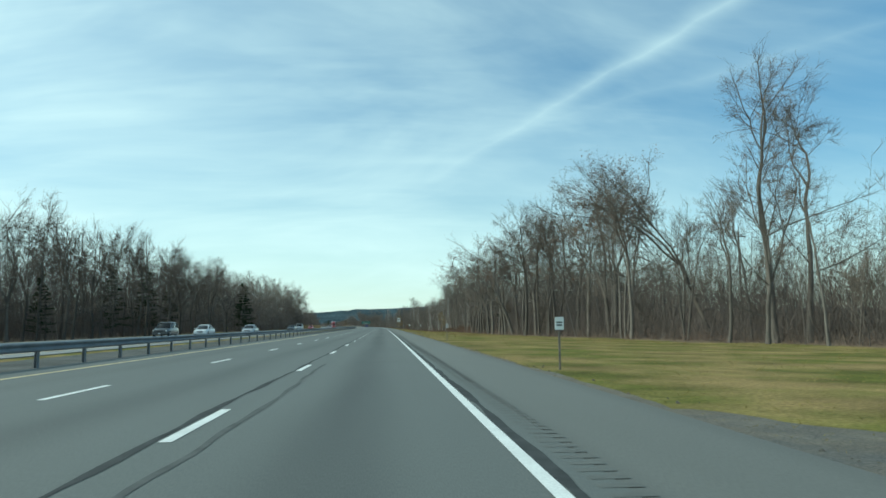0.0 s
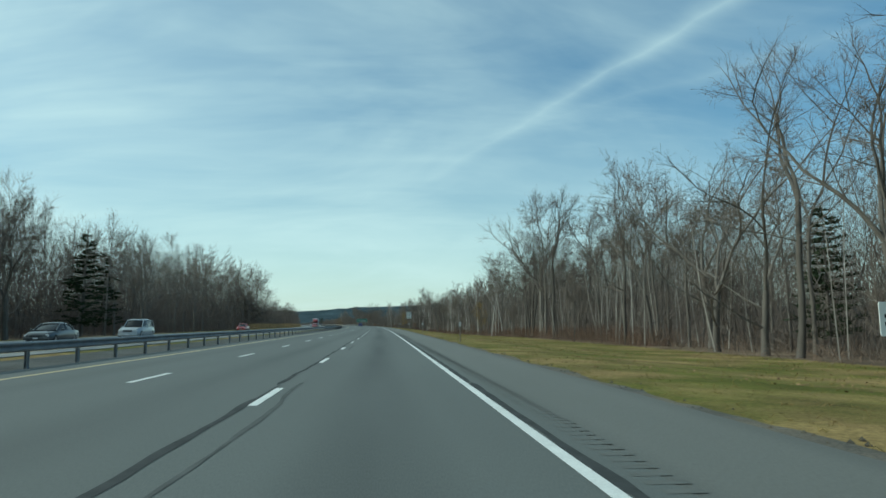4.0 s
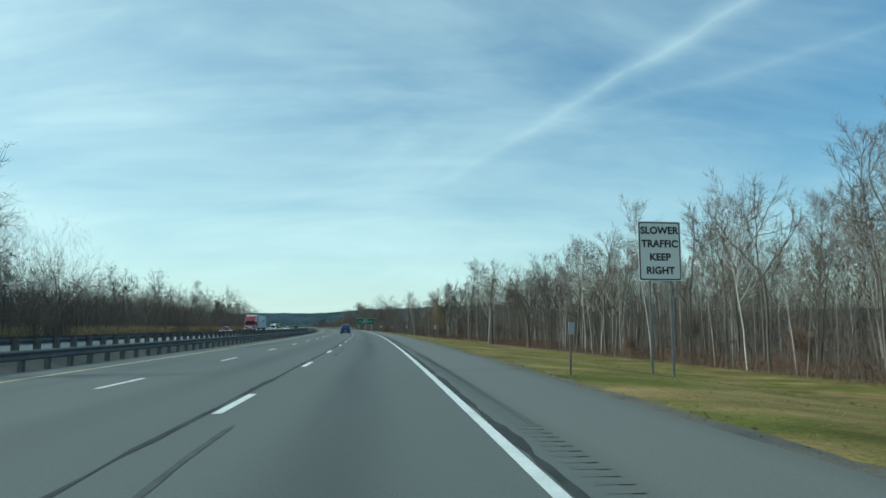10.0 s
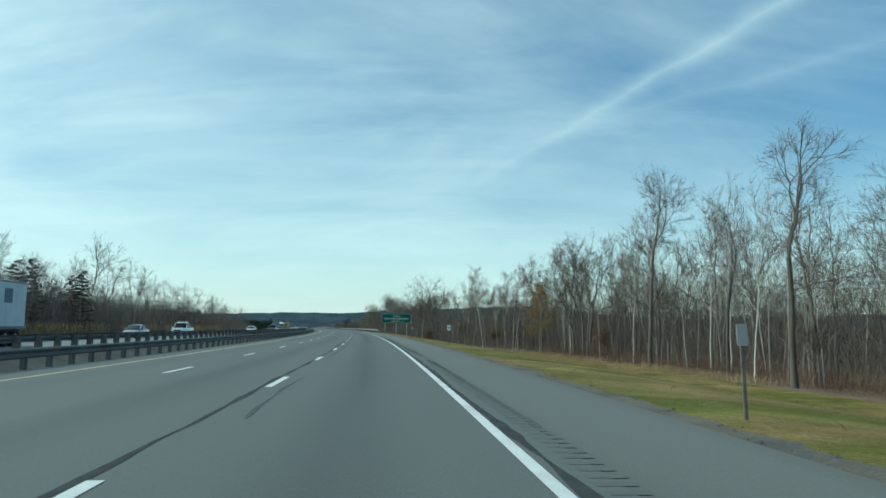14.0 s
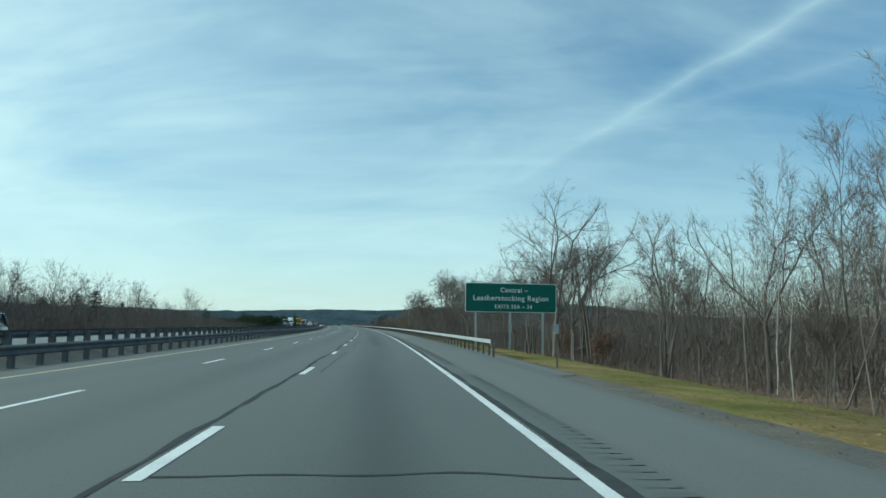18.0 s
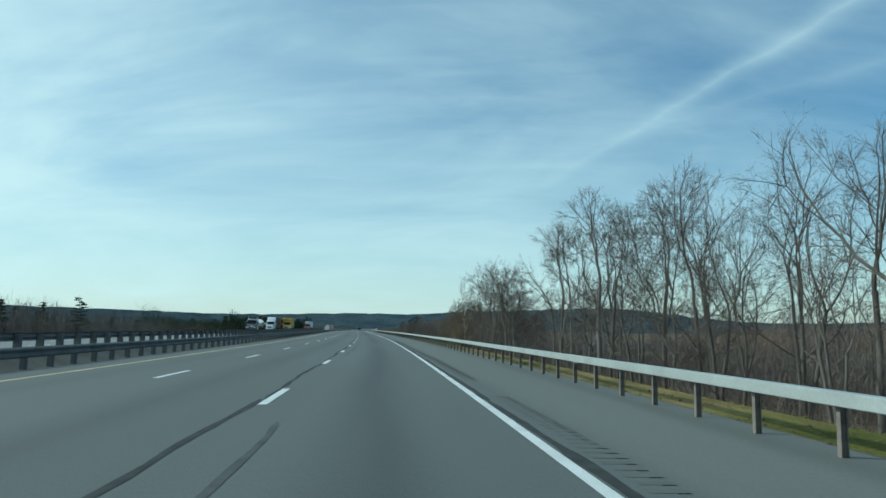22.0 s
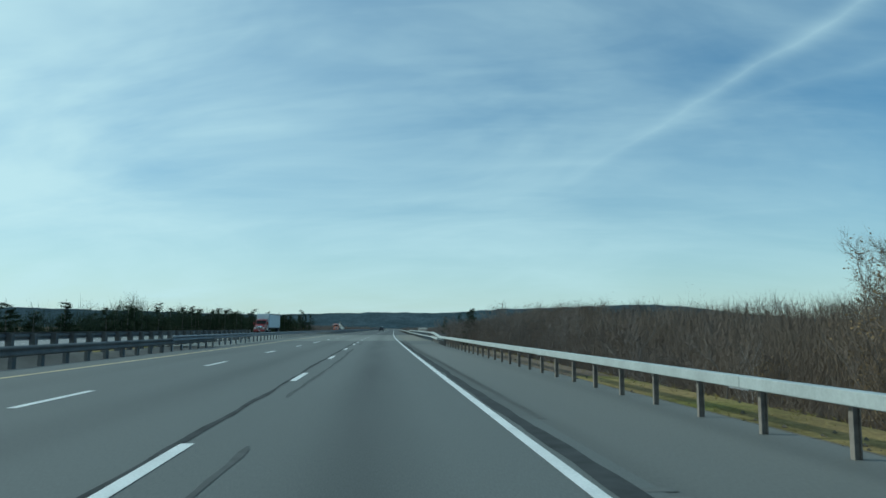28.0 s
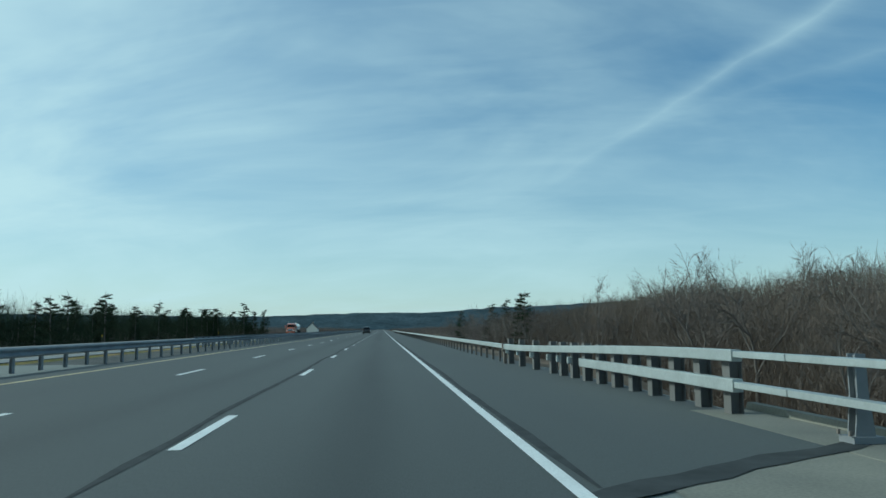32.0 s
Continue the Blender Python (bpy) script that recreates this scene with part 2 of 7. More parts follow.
BRAMBLE = material("russet_brambles", (0.150, 0.098, 0.072), rough=0.95, vary=0.4, scale=0.15, per_island=0.35, second=(0.15, 0.11, 0.085), spec=0.05)
VALLEY = material("valley_woodland_branches", (0.16, 0.128, 0.100), rough=0.95, vary=0.35, scale=0.08, per_island=0.22, second=(0.118, 0.098, 0.082), spec=0.05)
THICKET = material("deep_woodland_branches", (0.168, 0.143, 0.126), rough=0.95, vary=0.4, scale=0.06, per_island=0.28, second=(0.140, 0.116, 0.102), spec=0.05)
RUST_LEAF = material("rusty_oak_leaves", (0.195, 0.108, 0.068), rough=0.9, vary=0.3, scale=0.6, per_island=0.4, spec=0.15)
YELLOW_LEAF = material("yellow_leaves", (0.34, 0.22, 0.05), rough=0.9, vary=0.3, scale=0.6, per_island=0.35, spec=0.15)
OCHRE_LEAF = material("ochre_willow_leaves", (0.235, 0.165, 0.088), rough=0.9, vary=0.3, scale=0.6, per_island=0.35, spec=0.1)
NEEDLE = material("pine_needles", (0.030, 0.045, 0.022), rough=0.9, vary=0.35, scale=0.5, per_island=0.4, spec=0.2)
# blue distance haze is mixed into the ridge's own colour
FAR_WOOD = material("hazed_wooded_ridge", (0.060, 0.085, 0.098), rough=1.0, vary=0.3, scale=0.012, second=(0.044, 0.067, 0.080), fine=0.3, fine_scale=0.08, spec=0.0)
GALV = material("galvanised_steel", (0.49, 0.52, 0.50), rough=0.5, metal=0.55, vary=0.15, scale=1.5, fine=0.08, fine_scale=25)
GALV_DULL = material("dull_galvanised_steel", (0.25, 0.26, 0.265), rough=0.65, metal=0.3, vary=0.25, scale=1.2)
RUST_STEEL = material("rusting_steel_post", (0.24, 0.21, 0.18), rough=0.75, metal=0.3, vary=0.3, scale=4.0, second=(0.12, 0.10, 0.09))
CONCRETE = material("concrete", (0.36, 0.34, 0.30), rough=0.9, vary=0.2, scale=1.2, fine=0.12, fine_scale=40, second=(0.27, 0.26, 0.23), bump=0.3, bump_scale=50)
# dark steel; the shade on faces turned from the sun is in its colour
SHADED_STEEL = material("dark_shaded_steel", (0.16, 0.155, 0.145), rough=0.8, metal=0.1, vary=0.3, scale=1.2)
DRY_LEAF = material("fallen_leaves", (0.24, 0.15, 0.085), rough=0.9, vary=0.3, scale=0.6, per_island=0.55, spec=0.1)
GREEN_SIGN = material("green_sign_sheeting", (0.004, 0.125, 0.092), rough=0.45, vary=0.06, scale=1.0)
SIGN_WHITE = material("white_sign_sheeting", (0.78, 0.80, 0.78), rough=0.45, vary=0.05, scale=1.0)
SIGN_BLACK = material("black_sign_lettering", (0.02, 0.02, 0.02), rough=0.5, vary=0.05)
SIGN_YELLOW = material("yellow_marker", (0.75, 0.50, 0.04), rough=0.5, vary=0.05)
SIGN_BACK = material("grey_marker_face", (0.42, 0.43, 0.43), rough=0.5, vary=0.1, scale=5)
RUBBER = material("tyre_rubber", (0.018, 0.018, 0.018), rough=0.85, vary=0.2, scale=6)
TRIM_BLACK = material("black_plastic", (0.022, 0.022, 0.024), rough=0.6, vary=0.15, scale=5)
CHROME = material("chrome", (0.75, 0.75, 0.76), rough=0.15, metal=1.0, vary=0.05)
WHEEL_GREY = material("wheel_alloy", (0.45, 0.46, 0.47), rough=0.35, metal=0.8, vary=0.1, scale=6)
LAMP_RED = material("red_lamp_lens", (0.30, 0.012, 0.015), rough=0.2, vary=0.1, scale=8)
LAMP_CLEAR = material("clear_lamp_lens", (0.75, 0.75, 0.72), rough=0.12, vary=0.05, scale=8)
LAMP_AMBER = material("amber_lamp_lens", (0.7, 0.25, 0.02), rough=0.2, vary=0.05)
CAR_GLASS = material("tinted_car_glass", (0.008, 0.009, 0.011), rough=0.16, vary=0.1, scale=2, spec=0.3)
PLATE = material("number_plate", (0.55, 0.56, 0.58), rough=0.5, vary=0.1, scale=8)


def paint(name, colour):
    m = material(name, colour, rough=0.28, vary=0.06, scale=2.0, fine=0.05, fine_scale=30, spec=0.6)
    m.node_tree.nodes["Principled BSDF"].inputs["Coat Weight"].default_value = 0.6
    m.node_tree.nodes["Principled BSDF"].inputs["Coat Roughness"].default_value = 0.06
    return m


BLUE = paint("dark_blue_car_paint", (0.008, 0.030, 0.160))
WHITE_CAR = paint("white_car_paint", (0.72, 0.73, 0.73))
DARK_CAR = paint("black_car_paint", (0.03, 0.032, 0.035))
SILVER = paint("silver_car_paint", (0.38, 0.40, 0.42))
RED_TRUCK = paint("red_truck_paint", (0.24, 0.013, 0.014))
RED_CAR = paint("red_car_paint", (0.40, 0.03, 0.025))
ORANGE = paint("orange_truck_paint", (0.50, 0.11, 0.03))
YELLOW_TRUCK = paint("yellow_truck_paint", (0.75, 0.46, 0.02))
WHITE_BOX = material("white_trailer_panels", (0.62, 0.68, 0.70), rough=0.45, vary=0.08, scale=0.8, second=(0.52, 0.58, 0.60), mixlo=0.5, mixhi=0.9)
BROWN_BOX = material("brown_container_steel", (0.10, 0.035, 0.028), rough=0.6, vary=0.2, scale=1.0)


# ---------- mesh building ----------
class Mesh:
    """Gathers vertices and faces of one part."""

    def __init__(self):
        self.v, self.f = [], []

    def quad_strip(self, a, b):
        """Faces between two rows of points of equal length."""
        n0 = len(self.v)
        self.v += list(a) + list(b)
        n = len(a)
        for i in range(n - 1):
            self.f.append((n0 + i, n0 + i + 1, n0 + n + i + 1, n0 + n + i))

    def box(self, x0, x1, y0, y1, z0, z1, m=None):
        c = [(x, y, z) for z in (z0, z1) for y in (y0, y1) for x in (x0, x1)]
        if m is not None:
            c = [tuple(m @ Vector(p)) for p in c]
        n = len(self.v)
        self.v += c
        self.f += [tuple(n + i for i in q) for q in ((0, 2, 3, 1), (4, 5, 7, 6), (0, 1, 5, 4), (2, 6, 7, 3), (0, 4, 6, 2), (1, 3, 7, 5))]
        return self

    def loft(self, rings, closed=True, caps=True):
        """Skins rings of points of equal length."""
        n0, n = len(self.v), len(rings[0])
        for r in rings:
            self.v += [tuple(p) for p in r]
        for k in range(len(rings) - 1):
            for i in range(n if closed else n - 1):
                j = (i + 1) % n
                a, b = n0 + k * n, n0 + (k + 1) * n
                self.f.append((a + i, a + j, b + j, b + i))
        if caps and closed:
            self.f.append(tuple(n0 + i for i in reversed(range(n))))
            self.f.append(tuple(n0 + (len(rings) - 1) * n + i for i in range(n)))
        return self

    def tube(self, pts, radii, n=6, caps=True):
        """A round bar through points with a radius at each."""
        rings = []
        for i, p in enumerate(pts):
            p = Vector(p)
            d = (Vector(pts[min(i + 1, len(pts) - 1)]) - Vector(pts[max(i - 1, 0)])).normalized()
            s = d.cross(Vector((0.13, 0.31, 0.94)) if abs(d.z) < 0.9 else Vector((0.9, 0.2, 0.1))).normalized()
            t = d.cross(s)
            rings.append([p + (s * math.cos(2 * math.pi * k / n) + t * math.sin(2 * math.pi * k / n)) * radii[i] for k in range(n)])
        return self.loft(rings, True, caps)

    def spike(self, p, q, r):
        """A twig: three sides running to a point."""
        d = q - p
        s = Vector((d.y, -d.x, 0.01)) if abs(d.x) + abs(d.y) > 1e-4 else Vector((1, 0, 0))
        s.normalize()
        t = d.cross(s)
        t.normalize()
        n = len(self.v)
        a, b, c = p + s * r, p - s * (r * 0.5) + t * (r * 0.87), p - s * (r * 0.5) - t * (r * 0.87)
        self.v += [(a.x, a.y, a.z), (b.x, b.y, b.z), (c.x, c.y, c.z), (q.x, q.y, q.z)]
        self.f += [(n, n + 1, n + 3), (n + 1, n + 2, n + 3), (n + 2, n, n + 3)]

    def sliver(self, p, q, r, rng):
        """The finest twig: one thin blade."""
        d = q - p
        s = d.cross(Vector((rng.gauss(0, 1), rng.gauss(0, 1), rng.gauss(0, 1))))
        s.normalize()
        n = len(self.v)
        self.v += [(p.x + s.x * r, p.y + s.y * r, p.z + s.z * r), (p.x - s.x * r, p.y - s.y * r, p.z - s.z * r), (q.x, q.y, q.z)]
        self.f.append((n, n + 1, n + 2))

    def data(self, name, mat, smooth=False, uv=None):
        me = bpy.data.meshes.new(name)
        me.from_pydata(self.v, [], self.f)
        me.materials.append(mat)
        if smooth:
            me.polygons.foreach_set("use_smooth", [True] * len(me.polygons))
        if uv is not None:
            lay = me.uv_layers.new(name="UVMap")
            idx = np.zeros(len(me.loops), dtype=np.int32)
            me.loops.foreach_get("vertex_index", idx)
            lay.data.foreach_set("uv", np.asarray(uv, dtype=np.float32)[idx].ravel())
        me.update()
        return me


def part(name, mesh, mat, parent=None, label="", smooth=False, m=None, uv=None):
    data = mesh.data(name, mat, smooth, uv) if isinstance(mesh, Mesh) else mesh
    ob = new(name, data)
    if parent is not None:
        ob.parent = parent
    if m is not None:
        ob.matrix_basis = m
    if label:
        tagged(ob, label)
    return ob


def bevelled(mesh, mat, name, width, segments=2, smooth=True):
    """Mesh data with its sharp edges rounded."""
    me = mesh.data(name, mat)
    bm = bmesh.new()
    bm.from_mesh(me)
    bmesh.ops.recalc_face_normals(bm, faces=bm.faces)
    es = [e for e in bm.edges if len(e.link_faces) == 2 and e.calc_face_angle(0) > 0.5]
    bmesh.ops.bevel(bm, geom=es, offset=width, segments=segments, profile=0.5, affect="EDGES", clamp_overlap=True)
    bm.to_mesh(me)
    bm.free()
    if smooth:
        me.polygons.foreach_set("use_smooth", [True] * len(me.polygons))
        me.set_sharp_from_angle(angle=radians(40))
    return me


def thing(name, label, category, m=None, group="", kind=""):
    ob = new(name)
    if m is not None:
        ob.matrix_basis = m
    return tagged(ob, label, category, group, kind)


# ---------- ground ----------
def step(a, b, x):
    t = min(1.0, max(0.0, (x - a) / (b - a)))
    return t * t * (3 - 2 * t)


BRIDGE0, BRIDGE1 = 978.0, 1037.5
FALL_S = [-400, 0, 90, 150, 240, 300, 420, 520, 600, 660, 760, 860, 930, 980, 1010, 1040, 1100, 1250, 1500, 5000]
FALL_R = [-0.2, -0.2, -0.3, -0.6, -1.0, -1.8, -2.8, -3.6, -3.4, -3.5, -4.5, -5.5, -7.5, -10, -11, -10, -8, -7, -6, -6]
FALL_L = [-0.9, -0.9, -0.9, -0.8, -0.6, -0.6, -0.7, -1.0, -1.5, -2.5, -4.0, -5.5, -7.0, -9, -10, -9, -8, -7, -6, -6]
REACH = [16, 16, 14, 12, 14, 18, 22, 24, 20, 9, 10, 12, 15, 20, 22, 20, 17, 15, 14, 14]


def verge_start(s):
    """Where the land begins to fall away beside the shoulder."""
    return 3.0 + 1.5 * step(575, 625, s)


def ground_z(s, X):
    """Height of the land beside and under the road."""
    roll = 0.25 * noise.noise(Vector((s * 0.02, X * 0.02, 3.0))) + 1.2 * noise.noise(Vector((s * 0.004, X * 0.004, 8.0)))
    valley = step(962, 979, s) * (1 - step(1039, 1056, s))
    v0 = verge_start(s)
    if -32.8 <= X <= v0:
        # mound added between the rails, a dark backing for shade under the beam
        bed = -0.035 if X < -16.4 or X > -12.2 else -0.10 + 0.42 * step(330, 345, s) * (1 - step(930, 945, s)) * (1 - step(0.3, 1.4, abs(X + 14.4)))
        return bed * (1 - valley) + (-11 + 0.3 * roll) * valley
    d = (X - v0) if X > 0 else (-32.8 - X)
    f = float(np.interp(s, FALL_S, FALL_R if X > 0 else FALL_L))
    reach = float(np.interp(s, FALL_S, REACH))
    z = f * step(0, reach, d) - 0.035 * (1 - step(0, reach, d)) + roll * step(4, 40, d)
    z = z * (1 - valley) + (-11 + 0.3 * roll) * valley
    far = step(250, 1800, d) * 14 * (0.5 + noise.noise(Vector((s * 0.0009, X * 0.0009, 1.0))))
    return z + far * 0.6


def ground():
    ss = sorted(set(list(np.arange(-300, 0, 25.0)) + list(np.arange(0, 960, 5.0)) + list(np.arange(960, 1060, 2.0)) + list(np.arange(1060, 1500, 10.0)) + list(np.arange(1500, 4600, 80.0))))
    right = [3.0, 3.3, 3.6, 4.0, 4.5, 5, 6, 7, 8, 9.5, 11, 13, 16, 20, 25, 32, 42, 56, 75, 100, 140, 200, 300, 450, 700, 1000, 1500, 2200, 3200]
    left = [-32.8, -33.3, -34, -35, -36.5, -38, -40, -43, -47, -53, -62, -75, -95, -130, -180, -260, -400, -600, -900, -1400, -2200, -3200]
    mid = [-32.0, -24.0, -16.8, -16.2, -15.2, -14.6, -14.2, -13.6, -13.0, -12.4, -11.9, -11.0, -6.0, 0.0, 2.7]
    xs = sorted(left) + mid + right
    g = Mesh()
    uv = []
    for s in ss:
        for X in xs:
            g.v.append(P(s, X, ground_z(s, X)))
            uv.append((X, s))
    n = len(xs)
    for i in range(len(ss) - 1):
        for j in range(n - 1):
            g.f.append((i * n + j, i * n + j + 1, (i + 1) * n + j + 1, (i + 1) * n + j))
    ob = part("ground", g, GRASS, uv=uv, smooth=True)
    me = ob.data
    me.materials.append(LITTER)
    me.materials.append(GRAVEL)
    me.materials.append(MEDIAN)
    k = 0
    for i in range(len(ss) - 1):
        for j in range(n - 1):
            X = 0.5 * (xs[j] + xs[j + 1])
            s = ss[i]
            if X > (tree_line(s) + 0.5 if s < 925 else 3.6) or X < left_line(s) - 0.5:
                me.polygons[k].material_index = 1
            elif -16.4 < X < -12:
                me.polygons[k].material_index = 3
            elif 2.6 < X < (3.05 if s < 560 else 3.5) or -33.2 < X < -32.4:
                me.polygons[k].material_index = 2
            k += 1
    tagged(ob, "mown yellow-green grass verge running into leaf-strewn woodland floor", "ground", kind="structure")


TREE_S = [-400, 0, 45, 70, 100, 130, 180, 240, 300, 400, 520, 582, 640, 740, 860, 960, 1100, 5000]
TREE_X = [40, 36, 33, 24, 19, 19, 20, 22, 27, 32, 35, 29, 20, 17, 20, 24, 26, 26]
LEFT_X = [-55, -55, -55, -54, -53, -52, -51, -49, -46, -42, -38, -38, -39, -42, -46, -46, -46, -46]


def tree_line(s):
    """Where the woods begin on the right of the road."""
    return float(np.interp(s, TREE_S, TREE_X))


def left_line(s):
    """Where the woods begin beyond the far carriageway."""
    return float(np.interp(s, TREE_S, LEFT_X))


ground()

# ---------- road ----------
def ribbon(name, x0, x1, z, s0, s1, mat, every=4.0, label="", category="", kind="structure", parent=None, thick=0.0, cols=1, skew0=0.0, skew1=0.0, cuts=()):
    g, uv = Mesh(), []
    n = max(1, int(math.ceil((s1 - s0) / every)))
    xs = sorted([x0 + (x1 - x0) * c / cols for c in range(cols + 1)] + list(cuts))
    if thick:
        xs = [x0] + xs + [x1]
    for i in range(n + 1):
        s = s0 + (s1 - s0) * i / n
        for c, X in enumerate(xs):
            low = thick and c in (0, len(xs) - 1)
            w0, w1 = max(0.0, 1 - (s - s0) / 40), max(0.0, 1 - (s1 - s) / 40)
            g.v.append(P(s + X * (skew0 * w0 + skew1 * w1), X, z - thick if low else z))
            uv.append((X, s))
    m = len(xs)
    for i in range(n):
        for c in range(m - 1):
            a = i * m + c
            g.f.append((a, a + 1, a + m + 1, a + m))
    ob = part(name, g, mat, parent, uv=uv)
    if parent is None:
        tagged(ob, label, category, kind=kind)
    return ob


ribbon("road", -11.9, 0.55, 0.0, -300, BRIDGE0, ASPHALT, skew1=0.55, cuts=(-11.0, -6.0), label="grey asphalt motorway carriageway with sealed cracks and dark oil bands", category="road", thick=0.03)
ribbon("road", -11.9, 0.55, 0.0, BRIDGE1, 4500, NEW_ASPHALT, skew0=0.62, every=10, label="grey asphalt motorway carriageway beyond the bridge", category="road", thick=0.03)
ribbon("road_shoulder", 0.55, 2.75, -0.004, -300, 606, SHOULDER, label="paved hard shoulder of grey asphalt with crumbling outer edge", category="road", thick=0.03)
ribbon("road_shoulder", 0.55, 3.4, -0.004, 962, BRIDGE0, ASPHALT, skew1=0.55, label="short dark asphalt shoulder before the bridge joint", category="road", thick=0.03)
ribbon("road_shoulder", 0.55, 3.4, -0.004, 606, 962, SHOULDER, label="wider paved hard shoulder of grey asphalt reaching the guard rail", category="road", thick=0.03)
ribbon("road_shoulder", 0.55, 3.7, -0.004, BRIDGE1, 4500, NEW_ASPHALT, skew0=0.62, every=10, label="paved hard shoulder beyond the bridge", category="road", thick=0.03)
ribbon("road_opposite", -32.4, -16.8, 0.0, -300, BRIDGE0, FAR_ASPHALT, label="pale grey opposite carriageway of the motorway", category="road", thick=0.03)
ribbon("road_opposite", -32.4, -16.8, 0.0, BRIDGE1, 4500, FAR_ASPHALT, every=10, label="pale grey opposite carriageway beyond the bridge", category="road", thick=0.03)


def road_lines():
    """Painted lines, each laid just above the surface."""
    PZ = 0.006
    ribbon("edge_line", -0.07, 0.07, PZ, -60, 2500, WHITE_PAINT, label="solid white painted edge line", category="road marking")
    ribbon("edge_line", -10.55, -10.37, PZ, -60, 2500, YELLOW_PAINT, label="solid yellow painted edge line, worn", category="road marking")
    ribbon("edge_line", -18.7, -18.55, PZ, -60, 2500, YELLOW_PAINT, label="solid yellow painted edge line of the opposite side", category="road marking")
    ribbon("edge_line", -29.65, -29.5, PZ, -60, 2500, WHITE_PAINT, label="solid white painted edge line of the opposite side", category="road marking")
    for X, off, far_off, name in ((-3.66, 0.0, 0.0, "near"), (-7.15, 4.9, -0.8, "far")):
        dashes = thing("lane_line", "broken white painted lane line" if name == "near" else "broken white painted lane line beside the passing lane", "road marking", kind="structure")
        rest = Mesh()
        for k in range(-2, 150):
            s = k * 12.19 + (8.10 + off if k * 12.19 < 955 else 4.1 + far_off)
            if name == "near":
                s -= float(np.interp(s, [640, 655, 692, 734, 740], [0.0, 0.4, 0.85, 1.3, 0.0]))
            elif s > 765:
                s += 1.6
            if s < -8:
                continue
            g = Mesh()
            j = random.uniform(-0.02, 0.02)
            g.quad_strip([P(s, X - 0.075 + j, PZ), P(s + 3.05, X - 0.075 + j, PZ)], [P(s, X + 0.075 + j, PZ), P(s + 3.05, X + 0.075 + j, PZ)])
            if k < 92:
                part("dash", g, WHITE_PAINT, dashes)
            else:
                n = len(rest.v)
                rest.v += g.v
                rest.f += [tuple(i + n for i in f) for f in g.f]
        part("far_dashes", rest, WHITE_PAINT, dashes)
    for X in (-22.2, -25.9):
        rest = Mesh()
        for k in range(-2, 120):
            s = k * 12.19 + 3
            rest.quad_strip([P(s, X - 0.075, PZ), P(s + 3.05, X - 0.075, PZ)], [P(s, X + 0.075, PZ), P(s + 3.05, X + 0.075, PZ)])
        tagged(part("lane_line", rest, WHITE_PAINT), "broken white lane line of the opposite side", "road marking", kind="stuff")


road_lines()


# ---------- guard rails ----------
def rail_section(s0, s1, X, z_low, z_high, profile, mat, parent, name="beam", every=3.8):
    """A beam along the road; profile gives its outline as (across, up 0..1)."""
    g = Mesh()
    n = max(1, int(round((s1 - s0) / every)))
    rings = []
    for i in range(n + 1):
        s = s0 + (s1 - s0) * i / n
        x = X(s) if callable(X) else X
        lo = z_low(s) if callable(z_low) else z_low
        hi = z_high(s) if callable(z_high) else z_high
        rings.append([P(s, x + a, lo + (hi - lo) * b) for a, b in profile])
    g.loft(rings, True, True)
    return part(name, g, mat, parent)


W_FACE = [(0.0, 0.0), (-0.035, 0.06), (-0.08, 0.14), (-0.08, 0.26), (-0.03, 0.40), (-0.012, 0.5), (-0.03, 0.60), (-0.08, 0.74), (-0.08, 0.86), (-0.035, 0.94), (0.0, 1.0), (0.012, 1.0), (-0.02, 0.9), (-0.06, 0.8), (0.0, 0.55), (0.0, 0.45), (-0.06, 0.2), (-0.02, 0.1), (0.012, 0.0)]
BOX_FACE = [(-0.075, 0.06), (-0.065, 0.0), (0.065, 0.0), (0.075, 0.06), (0.075, 0.94), (0.065, 1.0), (-0.065, 1.0), (-0.075, 0.94)]


def flipped(profile):
    return [(-a, b) for a, b in reversed(profile)]


def i_post(height, deep=0.10, wide=0.075, below=0.25):
    """Rolled steel post with two flanges and a web."""
    g = Mesh()
    g.box(-wide, wide, -deep / 2, -deep / 2 + 0.012, -below, height)
    g.box(-wide, wide, deep / 2 - 0.012, deep / 2, -below, height)
    g.box(-0.006, 0.006, -deep / 2 + 0.012, deep / 2 - 0.012, -below, height)
    return g


POST = i_post(0.62, 0.085, 0.034).data("post", RUST_STEEL)
GALV_POST = i_post(0.60).data("post", GALV_DULL)
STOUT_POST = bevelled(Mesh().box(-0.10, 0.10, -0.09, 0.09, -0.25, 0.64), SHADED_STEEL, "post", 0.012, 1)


def side_rail(s0, s1, label):
    """The beam on posts along the right shoulder: face towards the road."""
    rail = thing("guard_rail", label, "guard rail", kind="structure")
    s = s0
    while s < s1 - 0.1:
        e = min(s + 11.43, s1)
        rail_section(s, e - 0.012, 2.92, 0.53, 0.680, BOX_FACE, GALV, rail, every=3.8)
        part("splice_plate", Mesh().box(-0.082, 0.082, -0.25, 0.25, 0.515, 0.53), GALV_DULL, rail, m=at_road(e, 2.92))
        s = e
    part("end_shoe", Mesh().box(-0.11, 0.11, -0.16, 0.02, 0.44, 0.73).box(-0.05, 0.05, -0.14, 0.0, -0.3, 0.44), RUST_STEEL, rail, "rusty end shoe", m=at_road(s0, 2.92))
    k = s0 + 1.62
    while k < s1:
        part("post", POST, RUST_STEEL, rail, m=at_road(k, 3.02, -0.02 + random.uniform(-0.015, 0.015), 90 + random.uniform(-4, 4)))
        k += 1.717
    return rail


